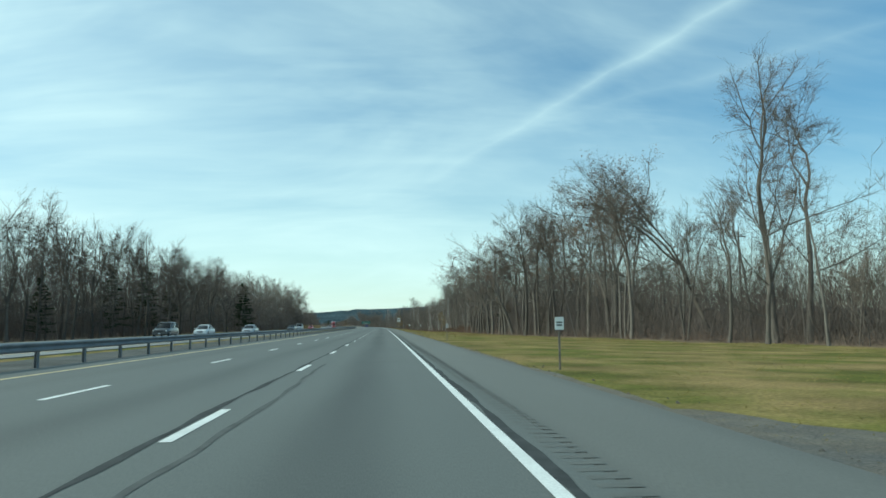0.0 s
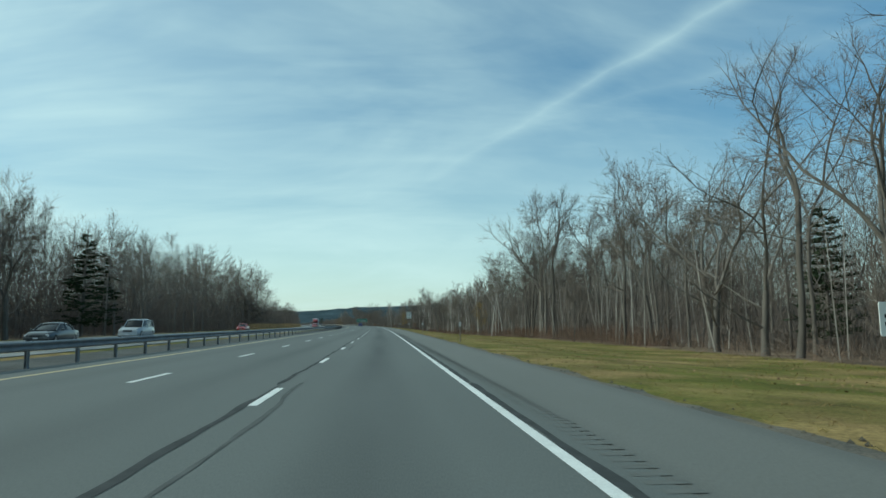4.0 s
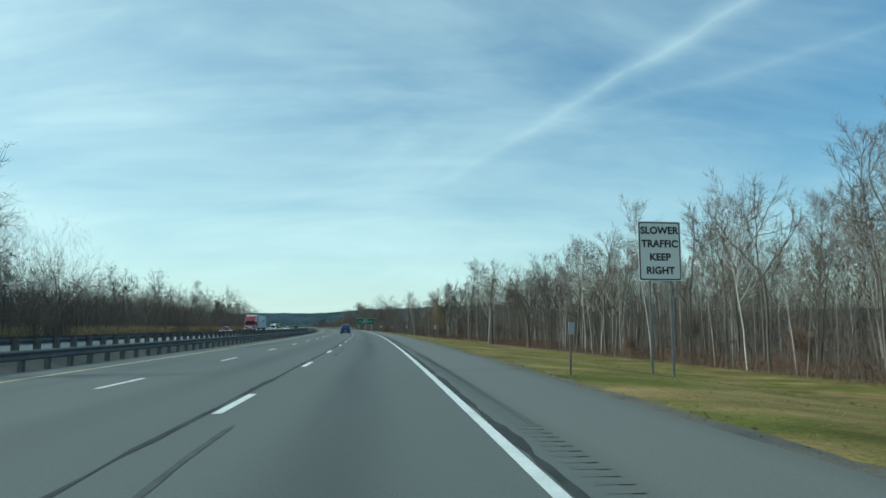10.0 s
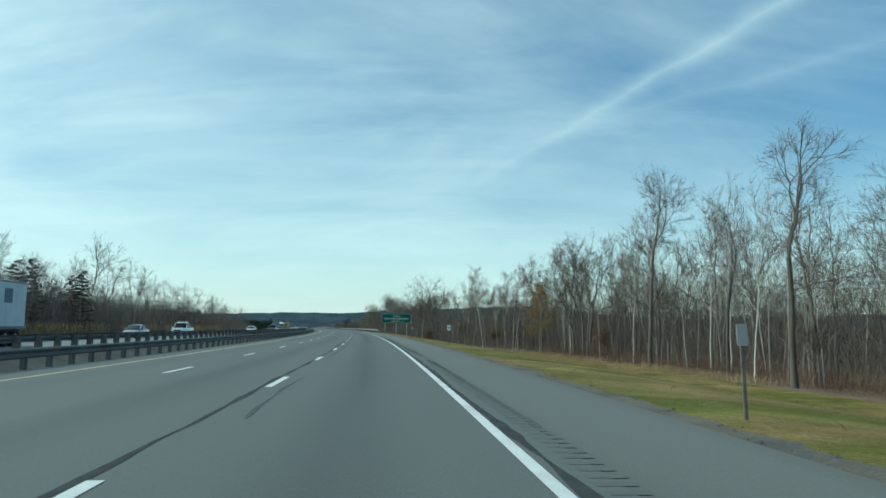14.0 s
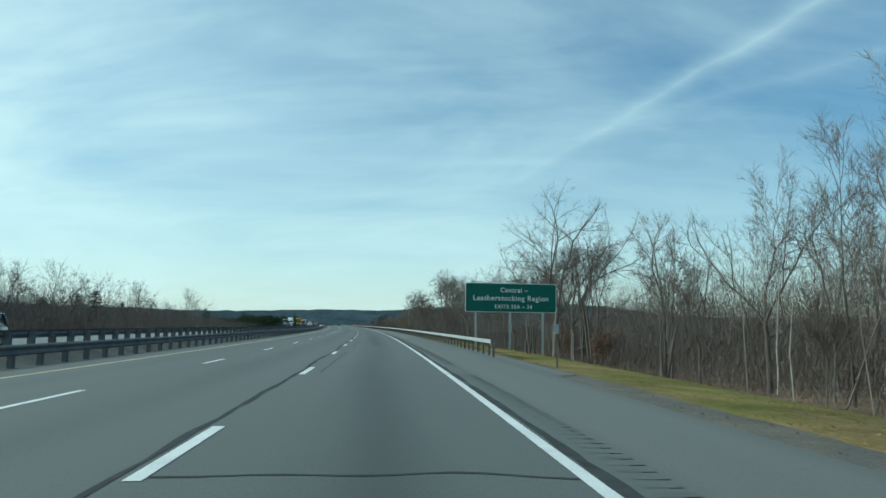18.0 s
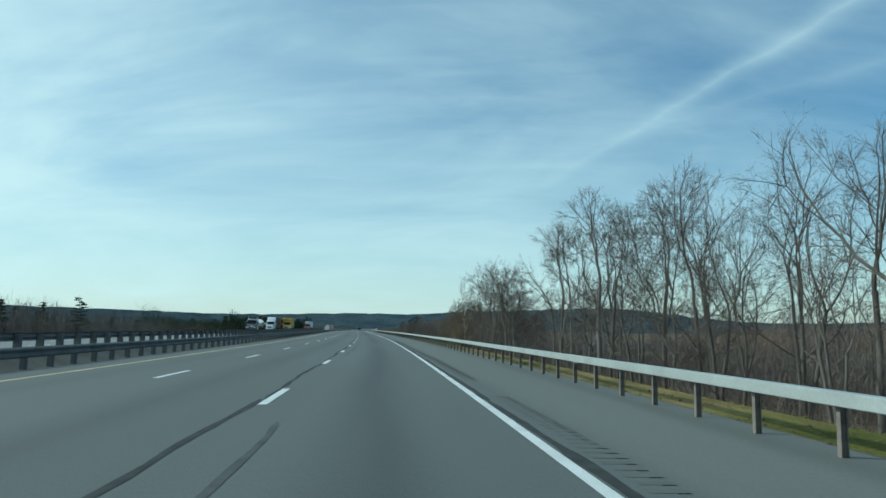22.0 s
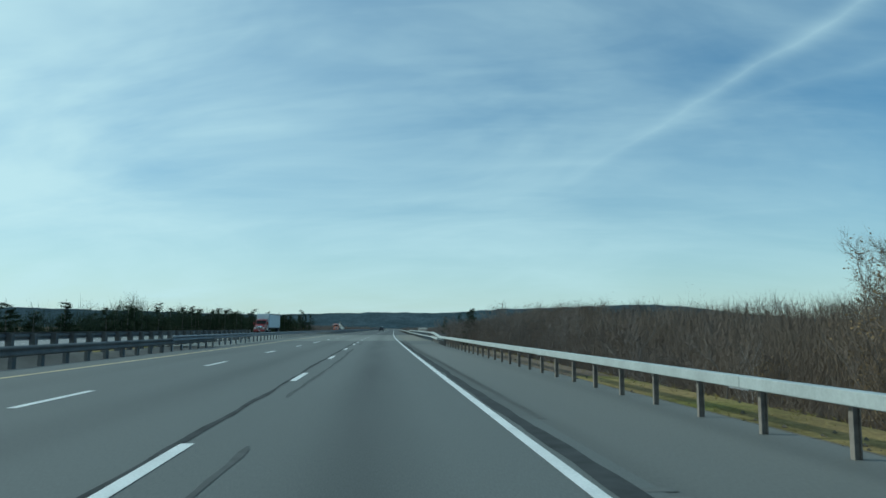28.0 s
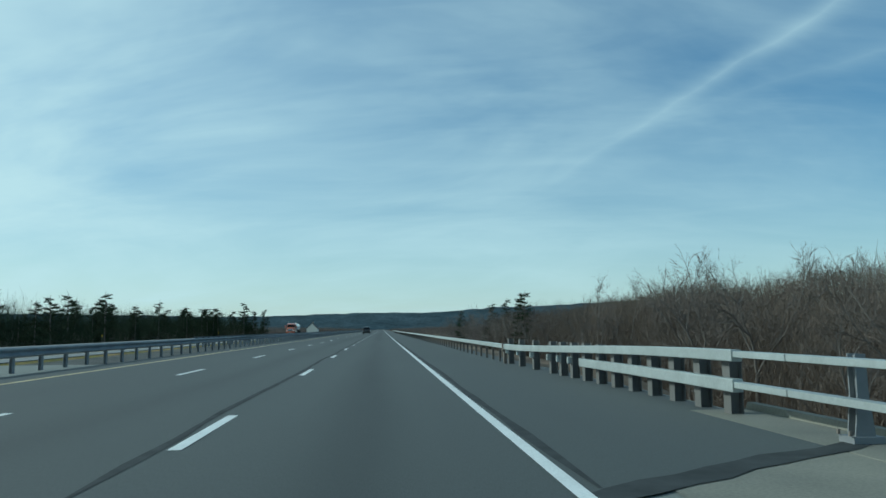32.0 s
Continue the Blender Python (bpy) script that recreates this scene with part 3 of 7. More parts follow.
def median_rail(X, s0, s1, face, label, group, near, low=0.44, high=0.755, mat=None, post=None, breadth=0.07):
    # default is dull steel, darkened for the beam face turned from the sun
    mat = mat or GALV_DULL
    rail = thing("guard_rail", label, "guard rail", group=group, kind="structure")
    s = s0
    prof = W_FACE if face < 0 else flipped(W_FACE)
    n = 0
    rest = Mesh()
    while s < s1:
        e = s + (15.24 if s < 1150 else 60)
        rail_section(s, e - 0.015, X, low, high, prof, mat, rail, every=7.62)
        s = e
    k = s0 + 0.4
    pitch = 3.81 if s0 < 200 else 1.905
    i = 0
    while k < s1:
        if near and i < 280 and k < 1100:
            part("post", post or GALV_POST, mat, rail, m=at_road(k, X - face * 0.10, -0.08, 90))
            i += 1
        else:
            x, y, z = P(k, X - face * 0.10)
            rest.box(x - breadth, x + breadth, y - 0.09, y + 0.09, z - 0.3, z + high - 0.06)
        k += pitch
    if rest.v:
        part("far_posts", rest, mat, rail)
    return rail


side_rail(616.8, 958, "galvanised box-beam guard rail on rusting steel posts along the shoulder")
median_rail(-12.75, -40, 330, 1, "galvanised corrugated guard rail on thin posts beside the passing lane", "median rails", True)
median_rail(-12.8, 330, 945, 1, "guard rail with its shade painted into dark steel, on stout close-set posts beside the passing lane", "median rails", True, 0.27, 0.61, SHADED_STEEL, STOUT_POST)
median_rail(-12.75, 945, 1090, 1, "dull corrugated guard rail on close-set posts near the bridge", "median rails", True)
median_rail(-12.75, 1090, 2300, 1, "corrugated guard rail running on beyond the bridge", "median rails", False)
median_rail(-15.9, 330, 985, -1, "guard rail facing the opposite carriageway, its shade painted into dark steel", "median rails", False, 0.64, 0.97, SHADED_STEEL, breadth=0.13)
median_rail(-15.9, 1090, 2300, -1, "corrugated guard rail of the opposite carriageway beyond the bridge", "median rails", False)


# ---------- trees ----------
def rand_dir(rng, d, spread):
    """A direction bent away from d by about spread radians."""
    a = Vector((rng.gauss(0, 1), rng.gauss(0, 1), rng.gauss(0, 1)))
    a -= a.project(d)
    if a.length < 1e-4:
        a = Vector((1, 0, 0))
    a.normalize()
    return (d * math.cos(spread) + a * math.sin(spread)).normalized()


def bare_tree(seed, height, radius, clear, spread, forks, leaf_count=0.0, lean=0.0, limbs_n=9, twig_n=4, gauge=1.0):
    """Trunk, limb and twig meshes of one leafless tree. clear: share of the height below the first limb."""
    rng = random.Random(seed)
    trunk, limbs, twigs, foliage = Mesh(), Mesh(), Mesh(), Mesh()

    def leaves(c):
        for _ in range(4):
            c = c + Vector((rng.gauss(0, 0.16), rng.gauss(0, 0.16), rng.gauss(0, 0.16)))
            a, b = rand_dir(rng, Vector((0, 0, 1)), 1.4) * 0.10, rand_dir(rng, Vector((1, 0, 0)), 1.4) * 0.09
            nn = len(foliage.v)
            foliage.v += [tuple(c), tuple(c + a + b * 0.6), tuple(c + a * 1.8), tuple(c + a - b * 0.6)]
            foliage.f.append((nn, nn + 1, nn + 2, nn + 3))

    def fine(p, q, n, size):
        """Last year's shoots along a twig."""
        d = (q - p).normalized()
        for _ in range(n):
            b = p.lerp(q, rng.uniform(0.1, 1.0))
            e = (rand_dir(rng, d, rng.uniform(0.25, 0.8)) + Vector((0, 0, 0.05))).normalized()
            twigs.sliver(b, b + e * size * rng.uniform(0.6, 1.4), 0.0078 * gauge, rng)
        if leaf_count and rng.random() < leaf_count:
            leaves(p.lerp(q, rng.uniform(0.3, 1.0)))

    def bough(p, d, length, r, level):
        n = 5 if level == 0 else 2
        pts, rr = [p.copy()], [r]
        q, dd = p.copy(), d.copy()
        for i in range(n):
            dd = rand_dir(rng, dd, rng.uniform(0.05, 0.20))
            dd = (dd + Vector((0, 0, 0.10))).normalized()
            q = q + dd * (length / n)
            pts.append(q.copy())
            rr.append(max(0.008, r * (1 - 0.88 * (i + 1) / n)))
        limbs.tube(pts, rr, 4 if level == 0 else 3, caps=False)
        m = 6 if level == 0 else twig_n
        for k in range(m):
            t = 0.18 + 0.80 * (k + rng.random()) / m
            i = min(n - 1, int(t * n))
            base = pts[i].lerp(pts[i + 1], min(1.0, t * n - i))
            cd = (rand_dir(rng, (pts[i + 1] - pts[i]).normalized(), rng.uniform(0.4, 0.8)) + Vector((0, 0, 0.03))).normalized()
            ln = length * rng.uniform(0.30, 0.58) * (1.15 - 0.5 * t)
            if level == 0:
                bough(base, cd, max(0.8, ln), max(0.017, rr[i] * 0.55), 1)
            else:
                e = base + cd * max(0.45, ln)
                twigs.sliver(base, e, 0.013 * gauge, rng)
                fine(base, e, 4, 0.5 + height / 50)
        fine(pts[-2], pts[-1], 4, 0.5 + height / 50)
        fine(pts[1], pts[-2], 4, 0.5 + height / 60)

    def stem(p, d, h, r, first):
        n = 8
        pts, rr = [p.copy()], [r * 1.25]
        q, dd = p.copy(), d.copy()
        for i in range(n):
            dd = rand_dir(rng, dd, rng.uniform(0.02, 0.10))
            dd = (dd + Vector((0, 0, 0.13))).normalized()
            q = q + dd * (h / n)
            pts.append(q.copy())
            rr.append(max(0.010, r * (1 - 0.95 * ((i + 1) / n) ** 0.9)))
        trunk.tube(pts, rr, 7 if first else 5, caps=False)
        c0 = clear if first else 0.22
        m = limbs_n if first else limbs_n * 2 // 3
        for k in range(m):
            t = min(c0 + (1 - c0) * (k + rng.random() * 0.8) / m, 0.985)
            i = min(n - 1, int(t * n))
            base = pts[i].lerp(pts[i + 1], t * n - i)
            az = 2.4 * k + rng.uniform(-0.6, 0.6)
            tilt = spread * rng.uniform(0.7, 1.25) * (1.2 - 0.45 * t)
            cd = Vector((math.cos(az) * math.sin(tilt), math.sin(az) * math.sin(tilt), math.cos(tilt)))
            length = h * (0.50 - 0.36 * t) * rng.uniform(0.6, 1.15) + 0.7
            bough(base, cd, length, min(max(0.026, rr[i] * 0.6), 0.15), 0)
        return pts, rr

    d0 = Vector((math.sin(lean), 0, math.cos(lean)))
    pts, rr = stem(Vector((0, 0, -0.3)), d0, height, radius, True)
    for k in range(forks):
        i = rng.randrange(2, 5)
        az = 2.1 * k + rng.uniform(0, 0.8)
        d = Vector((math.cos(az) * 0.42, math.sin(az) * 0.42, 0.95)).normalized()
        stem(pts[i], d, height * (1 - i / 8) * rng.uniform(0.75, 0.98), rr[i] * 0.7, False)
    return trunk, limbs, twigs, foliage


def forked_tree(seed, height, radius, clear, spread, leaders=1, levels=5, side=1.0, lean=0.0, sweep=0.0, leaf_count=0.0, gauge=1.0, stems=1, twig=1.0):
    """Trunk, limb, twig and leaf meshes of a leafless broad tree that forks again and again. lean tips the trunk,
    sweep draws the limbs the same way; leaders: how many main limbs the trunk splits into."""
    rng = random.Random(seed)
    trunk, limbs, twigs, foliage = Mesh(), Mesh(), Mesh(), Mesh()
    pull = Vector((sweep, 0, 0))

    def leaves(c):
        for _ in range(4):
            c = c + Vector((rng.gauss(0, 0.14), rng.gauss(0, 0.14), rng.gauss(0, 0.14)))
            a, b = rand_dir(rng, Vector((0, 0, 1)), 1.4) * 0.085, rand_dir(rng, Vector((1, 0, 0)), 1.4) * 0.075
            n = len(foliage.v)
            foliage.v += [tuple(c), tuple(c + a + b * 0.6), tuple(c + a * 1.8), tuple(c + a - b * 0.6)]
            foliage.f.append((n, n + 1, n + 2, n + 3))

    def spray(p, q, n, size):
        """Fine twigs with shoots of their own along the end of a branch."""
        d = (q - p).normalized()
        for _ in range(n):
            b = p.lerp(q, rng.uniform(0.05, 1.0))
            e = b + (rand_dir(rng, d, rng.uniform(0.25, 0.95)) + Vector((0, 0, 0.04))).normalized() * size * rng.uniform(0.5, 1.3)
            twigs.sliver(b, e, 0.0105 * gauge, rng)
            for _ in range(2):
                c = b.lerp(e, rng.uniform(0.25, 0.95))
                f = c + rand_dir(rng, (e - b).normalized(), rng.uniform(0.35, 0.9)) * size * rng.uniform(0.25, 0.6)
                twigs.sliver(c, f, 0.0065 * gauge, rng)
            if leaf_count and rng.random() < leaf_count:
                leaves(e)

    def branch(p, d, length, r, level):
        n = 4 if level <= 1 else (3 if level == 2 else 2)
        pts, rr = [p.copy()], [r]
        q, dd = p.copy(), d.copy()
        if level >= levels:
            e = p + d * length
            limbs.spike(p, e, max(0.010, r))
            spray(p, e, int(4 * side + 2), 0.75 * twig)
            return
        tip = max(0.010, r * 0.72)
        for i in range(n):
            dd = rand_dir(rng, dd, rng.uniform(0.08, 0.26))
            dd = (dd + Vector((0, 0, 0.07 if level < 3 else 0.0)) + pull * 0.10).normalized()
            q = q + dd * (length / n)
            pts.append(q.copy())
            rr.append(r + (tip - r) * (i + 1) / n)
        (trunk if level == 0 else limbs).tube(pts, rr, (8, 6, 5, 4, 3, 3, 3)[level], caps=False)
        # shoots along the branch
        if level >= 1:
            for k in range(int(round((2.2 if level < 3 else 1.6) * side))):
                i = rng.randrange(0 if level > 2 else 1, n)
                b = pts[i].lerp(pts[i + 1], rng.random())
                cd = rand_dir(rng, (pts[i + 1] - pts[i]).normalized(), rng.uniform(0.55, 1.05))
                branch(b, cd, length * rng.uniform(0.40, 0.65), rr[i] * rng.uniform(0.28, 0.42), min(levels, level + 2))
        # the fork at its end
        k = 3 if rng.random() < 0.30 else 2
        for j in range(k):
            bend = rng.uniform(0.10, 0.30) if j == 0 else rng.uniform(0.45, 0.85) * spread
            cd = rand_dir(rng, dd, bend)
            branch(pts[-1], cd, length * rng.uniform(0.66, 0.92) * (1.0 if j == 0 else 0.9), tip * (0.95 if j == 0 else rng.uniform(0.62, 0.82)), level + 1)

    for m in range(stems):
        az0 = 2.4 * m + rng.uniform(0, 1)
        tilt = 0.0 if stems == 1 else rng.uniform(0.10, 0.22)
        d0 = Vector((math.sin(lean) + math.cos(az0) * tilt, math.sin(az0) * tilt, math.cos(lean))).normalized()
        h0 = height * clear * (1.0 if m == 0 else rng.uniform(0.8, 1.1))
        rad = radius * (1.0 if m == 0 else rng.uniform(0.6, 0.85))
        pts, rr = [Vector((0.25 * math.cos(az0) * (stems > 1), 0.25 * math.sin(az0) * (stems > 1), -0.3))], [rad * 1.35]
        dd = d0
        for i in range(5):
            dd = rand_dir(rng, dd, rng.uniform(0.02, 0.09))
            pts.append(pts[-1] + dd * (h0 / 5))
            rr.append(rad * (1.0 - 0.28 * (i + 1) / 5))
        trunk.tube(pts, rr, 9, caps=False)
        # a low bough or two
        for k in range(2):
            i = rng.randrange(2, 5)
            a = rng.uniform(0, 6.28)
            cd = Vector((math.cos(a), math.sin(a), 0.35)).normalized()
            branch(pts[i].lerp(pts[i + 1], rng.random()), cd, (height - h0) * 0.30, rr[i] * 0.30, max(1, levels - 2))
        crown = (height - h0) * 0.335
        for j in range(leaders):
            az = az0 + 6.28 * j / leaders + rng.uniform(-0.4, 0.4)
            w = spread * (rng.uniform(0.30, 0.55) if leaders > 1 else 0.08)
            cd = (dd * math.cos(w) + Vector((math.cos(az), math.sin(az), 0)) * math.sin(w) + pull * 0.3).normalized()
            branch(pts[-1], cd, crown * rng.uniform(0.85, 1.1), rr[-1] * (0.95 if leaders == 1 else rng.uniform(0.55, 0.75)), 1 if leaders > 1 else 0)
    return trunk, limbs, twigs, foliage


HEIGHTS = {}


def forked_kind(name, label, seed, height, radius, clear, spread, leaf=None, pale=False, **more):
    trunk, limbs, twigs, foliage = forked_tree(seed, height, radius, clear, spread, **more)
    return tree_parts(name, label, height, trunk, limbs, twigs, foliage, pale, leaf)


def tree_kind(name, seed, height, radius, clear, spread, forks, label, pale=False, leaf=None, leaf_count=0.0, lean=0.0, limbs_n=12, twig_n=4, gauge=1.0, sort="tree"):
    trunk, limbs, twigs, foliage = bare_tree(seed, height, radius, clear, spread, forks, leaf_count, lean, limbs_n, twig_n, gauge)
    return tree_parts(name, label, height, trunk, limbs, twigs, foliage, pale, leaf, sort)


def tree_parts(name, label, height, trunk, limbs, twigs, foliage, pale, leaf, sort="tree"):
    """One tree of a kind, with its parts; its true height sets the scale of its copies."""
    bark = PALE_BARK if pale else BARK
    HEIGHTS[name] = 0.86 * max(v[2] for v in twigs.v)
    root = thing(sort, label, sort, pose(0, 0, -400))
    part("trunk", trunk, bark, root, smooth=True)
    k, n = len(limbs.f), len(limbs.v)
    limbs.v += twigs.v
    limbs.f += [tuple(i + n for i in f) for f in twigs.f]
    crown = part("crown", limbs, bark, root)
    crown.data.materials.append(TWIG)
    idx = np.zeros(len(limbs.f), dtype=np.int32)
    idx[k:] = 1
    crown.data.polygons.foreach_set("material_index", idx)
    if leaf and foliage.v:
        part("foliage", foliage, leaf, root, "clinging dead leaves")
    return root


KINDS = {
    "oak": forked_kind("oak", "tall leafless oak with a broad spreading crown at the wood's edge", 1, 20, 0.30, 0.36, 1.15, leaders=3, side=1.2),
    "oak_two": forked_kind("oak_two", "leafless oak forking low into heavy crooked limbs", 41, 20, 0.31, 0.27, 0.95, leaders=2, side=1.15),
    "ash": forked_kind("ash", "tall slender leafless ash with upright forked limbs", 2, 21, 0.22, 0.46, 0.75, leaders=2, side=1.0),
    "ash_two": forked_kind("ash_two", "tall leafless tree with a straight trunk and a high narrow crown", 42, 21, 0.21, 0.40, 0.8, leaders=1, side=1.0),
    "maple": forked_kind("maple", "leafless maple with a dense twiggy crown", 3, 17, 0.20, 0.30, 0.9, leaders=3, side=1.35),
    "maple_two": forked_kind("maple_two", "leafless maple of several stems from one root", 43, 17, 0.17, 0.42, 0.75, leaders=2, side=1.0, stems=3, levels=4, twig=1.2),
    "rusty": forked_kind("rusty", "oak keeping some rust-brown dead leaves", 4, 18, 0.24, 0.36, 1.15, leaf=RUST_LEAF, leaf_count=0.30, leaders=2, side=1.2),
    "rusty_lean": forked_kind("rusty_lean", "leaning oak with long level boughs and some dead leaves", 44, 19, 0.26, 0.40, 1.15, leaf=RUST_LEAF, leaf_count=0.22, leaders=2, side=1.2, lean=0.26, sweep=0.5),
    "leaning": forked_kind("leaning", "leafless tree arching far over towards the verge", 9, 16, 0.19, 0.38, 0.7, leaders=3, side=1.1, lean=0.42, sweep=1.4),
    "birch": tree_kind("birch", 5, 15, 0.09, 0.40, 0.70, 0, "slender pale-barked birch, leafless", pale=True, limbs_n=13, twig_n=3),
    "aspen": tree_kind("aspen", 6, 16, 0.10, 0.46, 0.65, 0, "slim grey-white aspen with short bare branches", pale=True, limbs_n=12, twig_n=3),
    "pole": tree_kind("pole", 7, 15, 0.10, 0.40, 0.75, 0, "thin straight leafless woodland tree", limbs_n=13, twig_n=3),
    "slim": tree_kind("slim", 8, 13, 0.09, 0.26, 0.85, 1, "young leafless tree with fine branches", limbs_n=9, twig_n=3),
    "willow": tree_kind("willow", 10, 13, 0.13, 0.10, 0.70, 3, "bushy willow with dense ochre-brown twigs", leaf=OCHRE_LEAF, leaf_count=0.30, limbs_n=9, twig_n=3),
    "yellow": tree_kind("yellow", 11, 8, 0.06, 0.20, 0.6, 0, "small tree still holding yellow autumn leaves", leaf=YELLOW_LEAF, leaf_count=0.9, limbs_n=11),
    "scrub": tree_kind("scrub", 14, 5.5, 0.05, 0.08, 0.75, 3, "many-stemmed leafless shrub at the foot of the woods", limbs_n=7, twig_n=3, sort="shrub"),
    "rust_scrub": tree_kind("rust_scrub", 15, 4.0, 0.04, 0.10, 0.75, 2, "low shrub holding red-brown leaves", leaf=RUST_LEAF, leaf_count=0.7, limbs_n=8, twig_n=3, sort="shrub"),
}
KINDS["far_tree"] = forked_kind("far_tree", "leafless tree beyond the opposite carriageway", 12, 18, 0.22, 0.36, 0.85, leaders=2, levels=4, side=1.2, gauge=2.2, twig=1.5)
KINDS["far_oak"] = forked_kind("far_oak", "broad leafless oak beyond the opposite carriageway", 13, 19, 0.26, 0.30, 1.05, leaders=3, levels=4, side=1.3, gauge=2.2, twig=1.5)
KINDS["crowd"] = forked_kind("crowd", "leafless woodland tree with a rounded twiggy top", 16, 15, 0.12, 0.50, 0.8, leaders=1, levels=3, side=1.4, gauge=1.8, twig=1.6)
KINDS["crowd_two"] = forked_kind("crowd_two", "leafless woodland tree with a forked twiggy top", 17, 15, 0.11, 0.45, 0.85, leaders=2, levels=3, side=1.2, gauge=1.6, twig=1.3)
USED = set()


def plant(kind, s, X, scale=1.0, turn=None, sink=0.0):
    """Set a tree of a kind on the ground."""
    root = KINDS[kind]
    turn = random.uniform(0, 360) if turn is None else turn
    x, y, _ = P(s, X)
    z = ground_z(s, X) - 0.05 - sink
    m = pose(x, y, z, random.uniform(-2, 2), random.uniform(-2, 2), turn) @ Matrix.Diagonal((scale * random.uniform(0.92, 1.08), scale * random.uniform(0.92, 1.08), scale, 1))
    if kind not in USED:
        USED.add(kind)
        root.matrix_basis = m
        return root
    ob = copy_thing(root, Matrix.Identity(4))
    ob.matrix_basis = m
    return ob


# single trees that stand out: kind, s, X, height
FIRST_TREES = [
    ("ash", 60, 32.5, 23), ("ash_two", 61, 36.2, 22), ("leaning", 72.5, 33, 17), ("rusty", 88, 27.5, 21), ("rusty", 93, 25.5, 20), ("oak", 100, 26, 17.5), ("ash", 96, 29, 19),
    ("ash_two", 107, 22, 17.5), ("ash", 112, 24.5, 17.5), ("maple_two", 103, 23.5, 18), ("ash_two", 116, 25.5, 18), ("rusty_lean", 118.5, 20.2, 15.5), ("ash", 124, 23, 19),
    ("ash_two", 130, 24, 19), ("maple", 135, 20.5, 16), ("oak_two", 128, 20, 17), ("rusty", 140, 20, 17), ("maple_two", 150, 20, 15), ("oak", 160, 20.5, 14), ("oak_two", 172, 21, 14),
    ("ash", 230, 22.5, 19), ("ash_two", 237, 22.9, 20), ("oak", 243, 23.6, 19), ("maple_two", 248, 23, 16), ("ash", 255, 24.8, 17),
]
BEND_TREES = [
    ("aspen", 309, 26.5, 18), ("pole", 317, 27, 19), ("yellow", 330, 27, 9), ("birch", 436, 33.5, 16.5), ("birch", 441, 34, 17.5), ("ash_two", 447, 34.5, 18), ("birch", 452, 34, 18), ("birch", 457, 35, 17.5), ("pole", 463, 34.5, 17), ("ash", 431, 34, 17), ("oak", 474, 33, 16), ("oak_two", 494, 36, 17), ("ash", 513, 33.5, 20), ("birch", 520, 34, 18), ("birch", 528, 36, 19),
    ("ash_two", 544, 34, 23), ("birch", 536, 38, 19), ("ash", 553, 39, 19), ("birch", 548, 36.5, 20), ("maple_two", 566, 33, 18), ("birch", 571, 32, 18), ("ash", 575, 33.5, 18),
    ("yellow", 582, 30, 12), ("yellow", 588, 31, 10), ("oak", 638, 27, 13), ("maple", 645, 25, 11.5), ("oak", 671, 19.5, 18.5), ("oak_two", 668, 21, 17.5), ("maple_two", 678, 26, 16),
    ("oak", 684, 24, 15), ("maple", 690, 20.5, 14), ("ash", 694, 25, 15), ("rusty", 687, 21, 13), ("maple", 704, 22, 14), ("slim", 722, 20, 11), ("oak", 738, 25, 15), ("maple", 731, 26, 13),
]
RAIL_TREES = [
    ("maple", 886, 26, 14), ("slim", 880, 24, 13), ("maple", 897, 28, 15), ("slim", 873, 23, 12),
    ("ash", 748, 23, 14.5), ("maple_two", 753, 22, 15.5), ("ash_two", 763, 21, 16), ("maple_two", 767, 24, 16.5), ("ash", 773, 22.5, 17), ("maple", 779, 25, 17), ("ash_two", 784, 21.5, 17.5), ("ash", 790, 22.5, 20), ("maple_two", 797, 27, 20), ("oak_two", 804, 22, 18.5), ("ash", 811, 24, 19.5), ("ash_two", 816, 27, 19.8), ("oak_two", 829, 21.5, 16.7), ("maple", 833, 23, 15.7),
    ("ash", 838, 22, 15.7), ("maple", 846, 25, 16.7), ("oak", 849, 21.5, 17.6), ("ash", 853, 22.5, 17.6), ("birch", 891, 22.8, 19), ("willow", 908, 29, 15), ("willow", 915, 26, 16),
    ("willow", 922, 30, 16), ("willow", 929, 26, 16), ("willow", 936, 29, 15), ("willow", 941, 25, 14), ("oak", 1060, 27, 14), ("maple", 1072, 30, 13),
    ("oak", 1075, 40, 14), ("oak", 1091, 30, 14), ("maple", 1110, 36, 13),
]


OPPOSITE_TREES = [
    ("far_oak", 372, -46, 15), ("far_tree", 380, -47, 15.5), ("far_oak", 391, -46, 14), ("far_tree", 402, -45, 13), ("far_tree", 432, -44, 11.5), ("far_oak", 446, -43, 10.5), ("far_tree", 458, -44, 11),
    ("far_oak", 108, -55, 17), ("far_tree", 124, -54, 18), ("far_oak", 142, -55, 18), ("far_tree", 160, -54, 17), ("far_oak", 178, -53, 17.5), ("far_oak", 205, -52, 17), ("far_tree", 222, -52, 16.5),
    ("far_oak", 477, -43, 12), ("far_tree", 486, -44, 11), ("far_tree", 566, -41, 14), ("far_oak", 571, -45, 11), ("far_tree", 640, -43, 10), ("far_oak", 655, -46, 10.5),
    ("far_tree", 672, -43, 10), ("far_oak", 688, -44, 11), ("far_tree", 705, -46, 10), ("far_oak", 727, -45, 11), ("far_tree", 745, -48, 10.5),
]


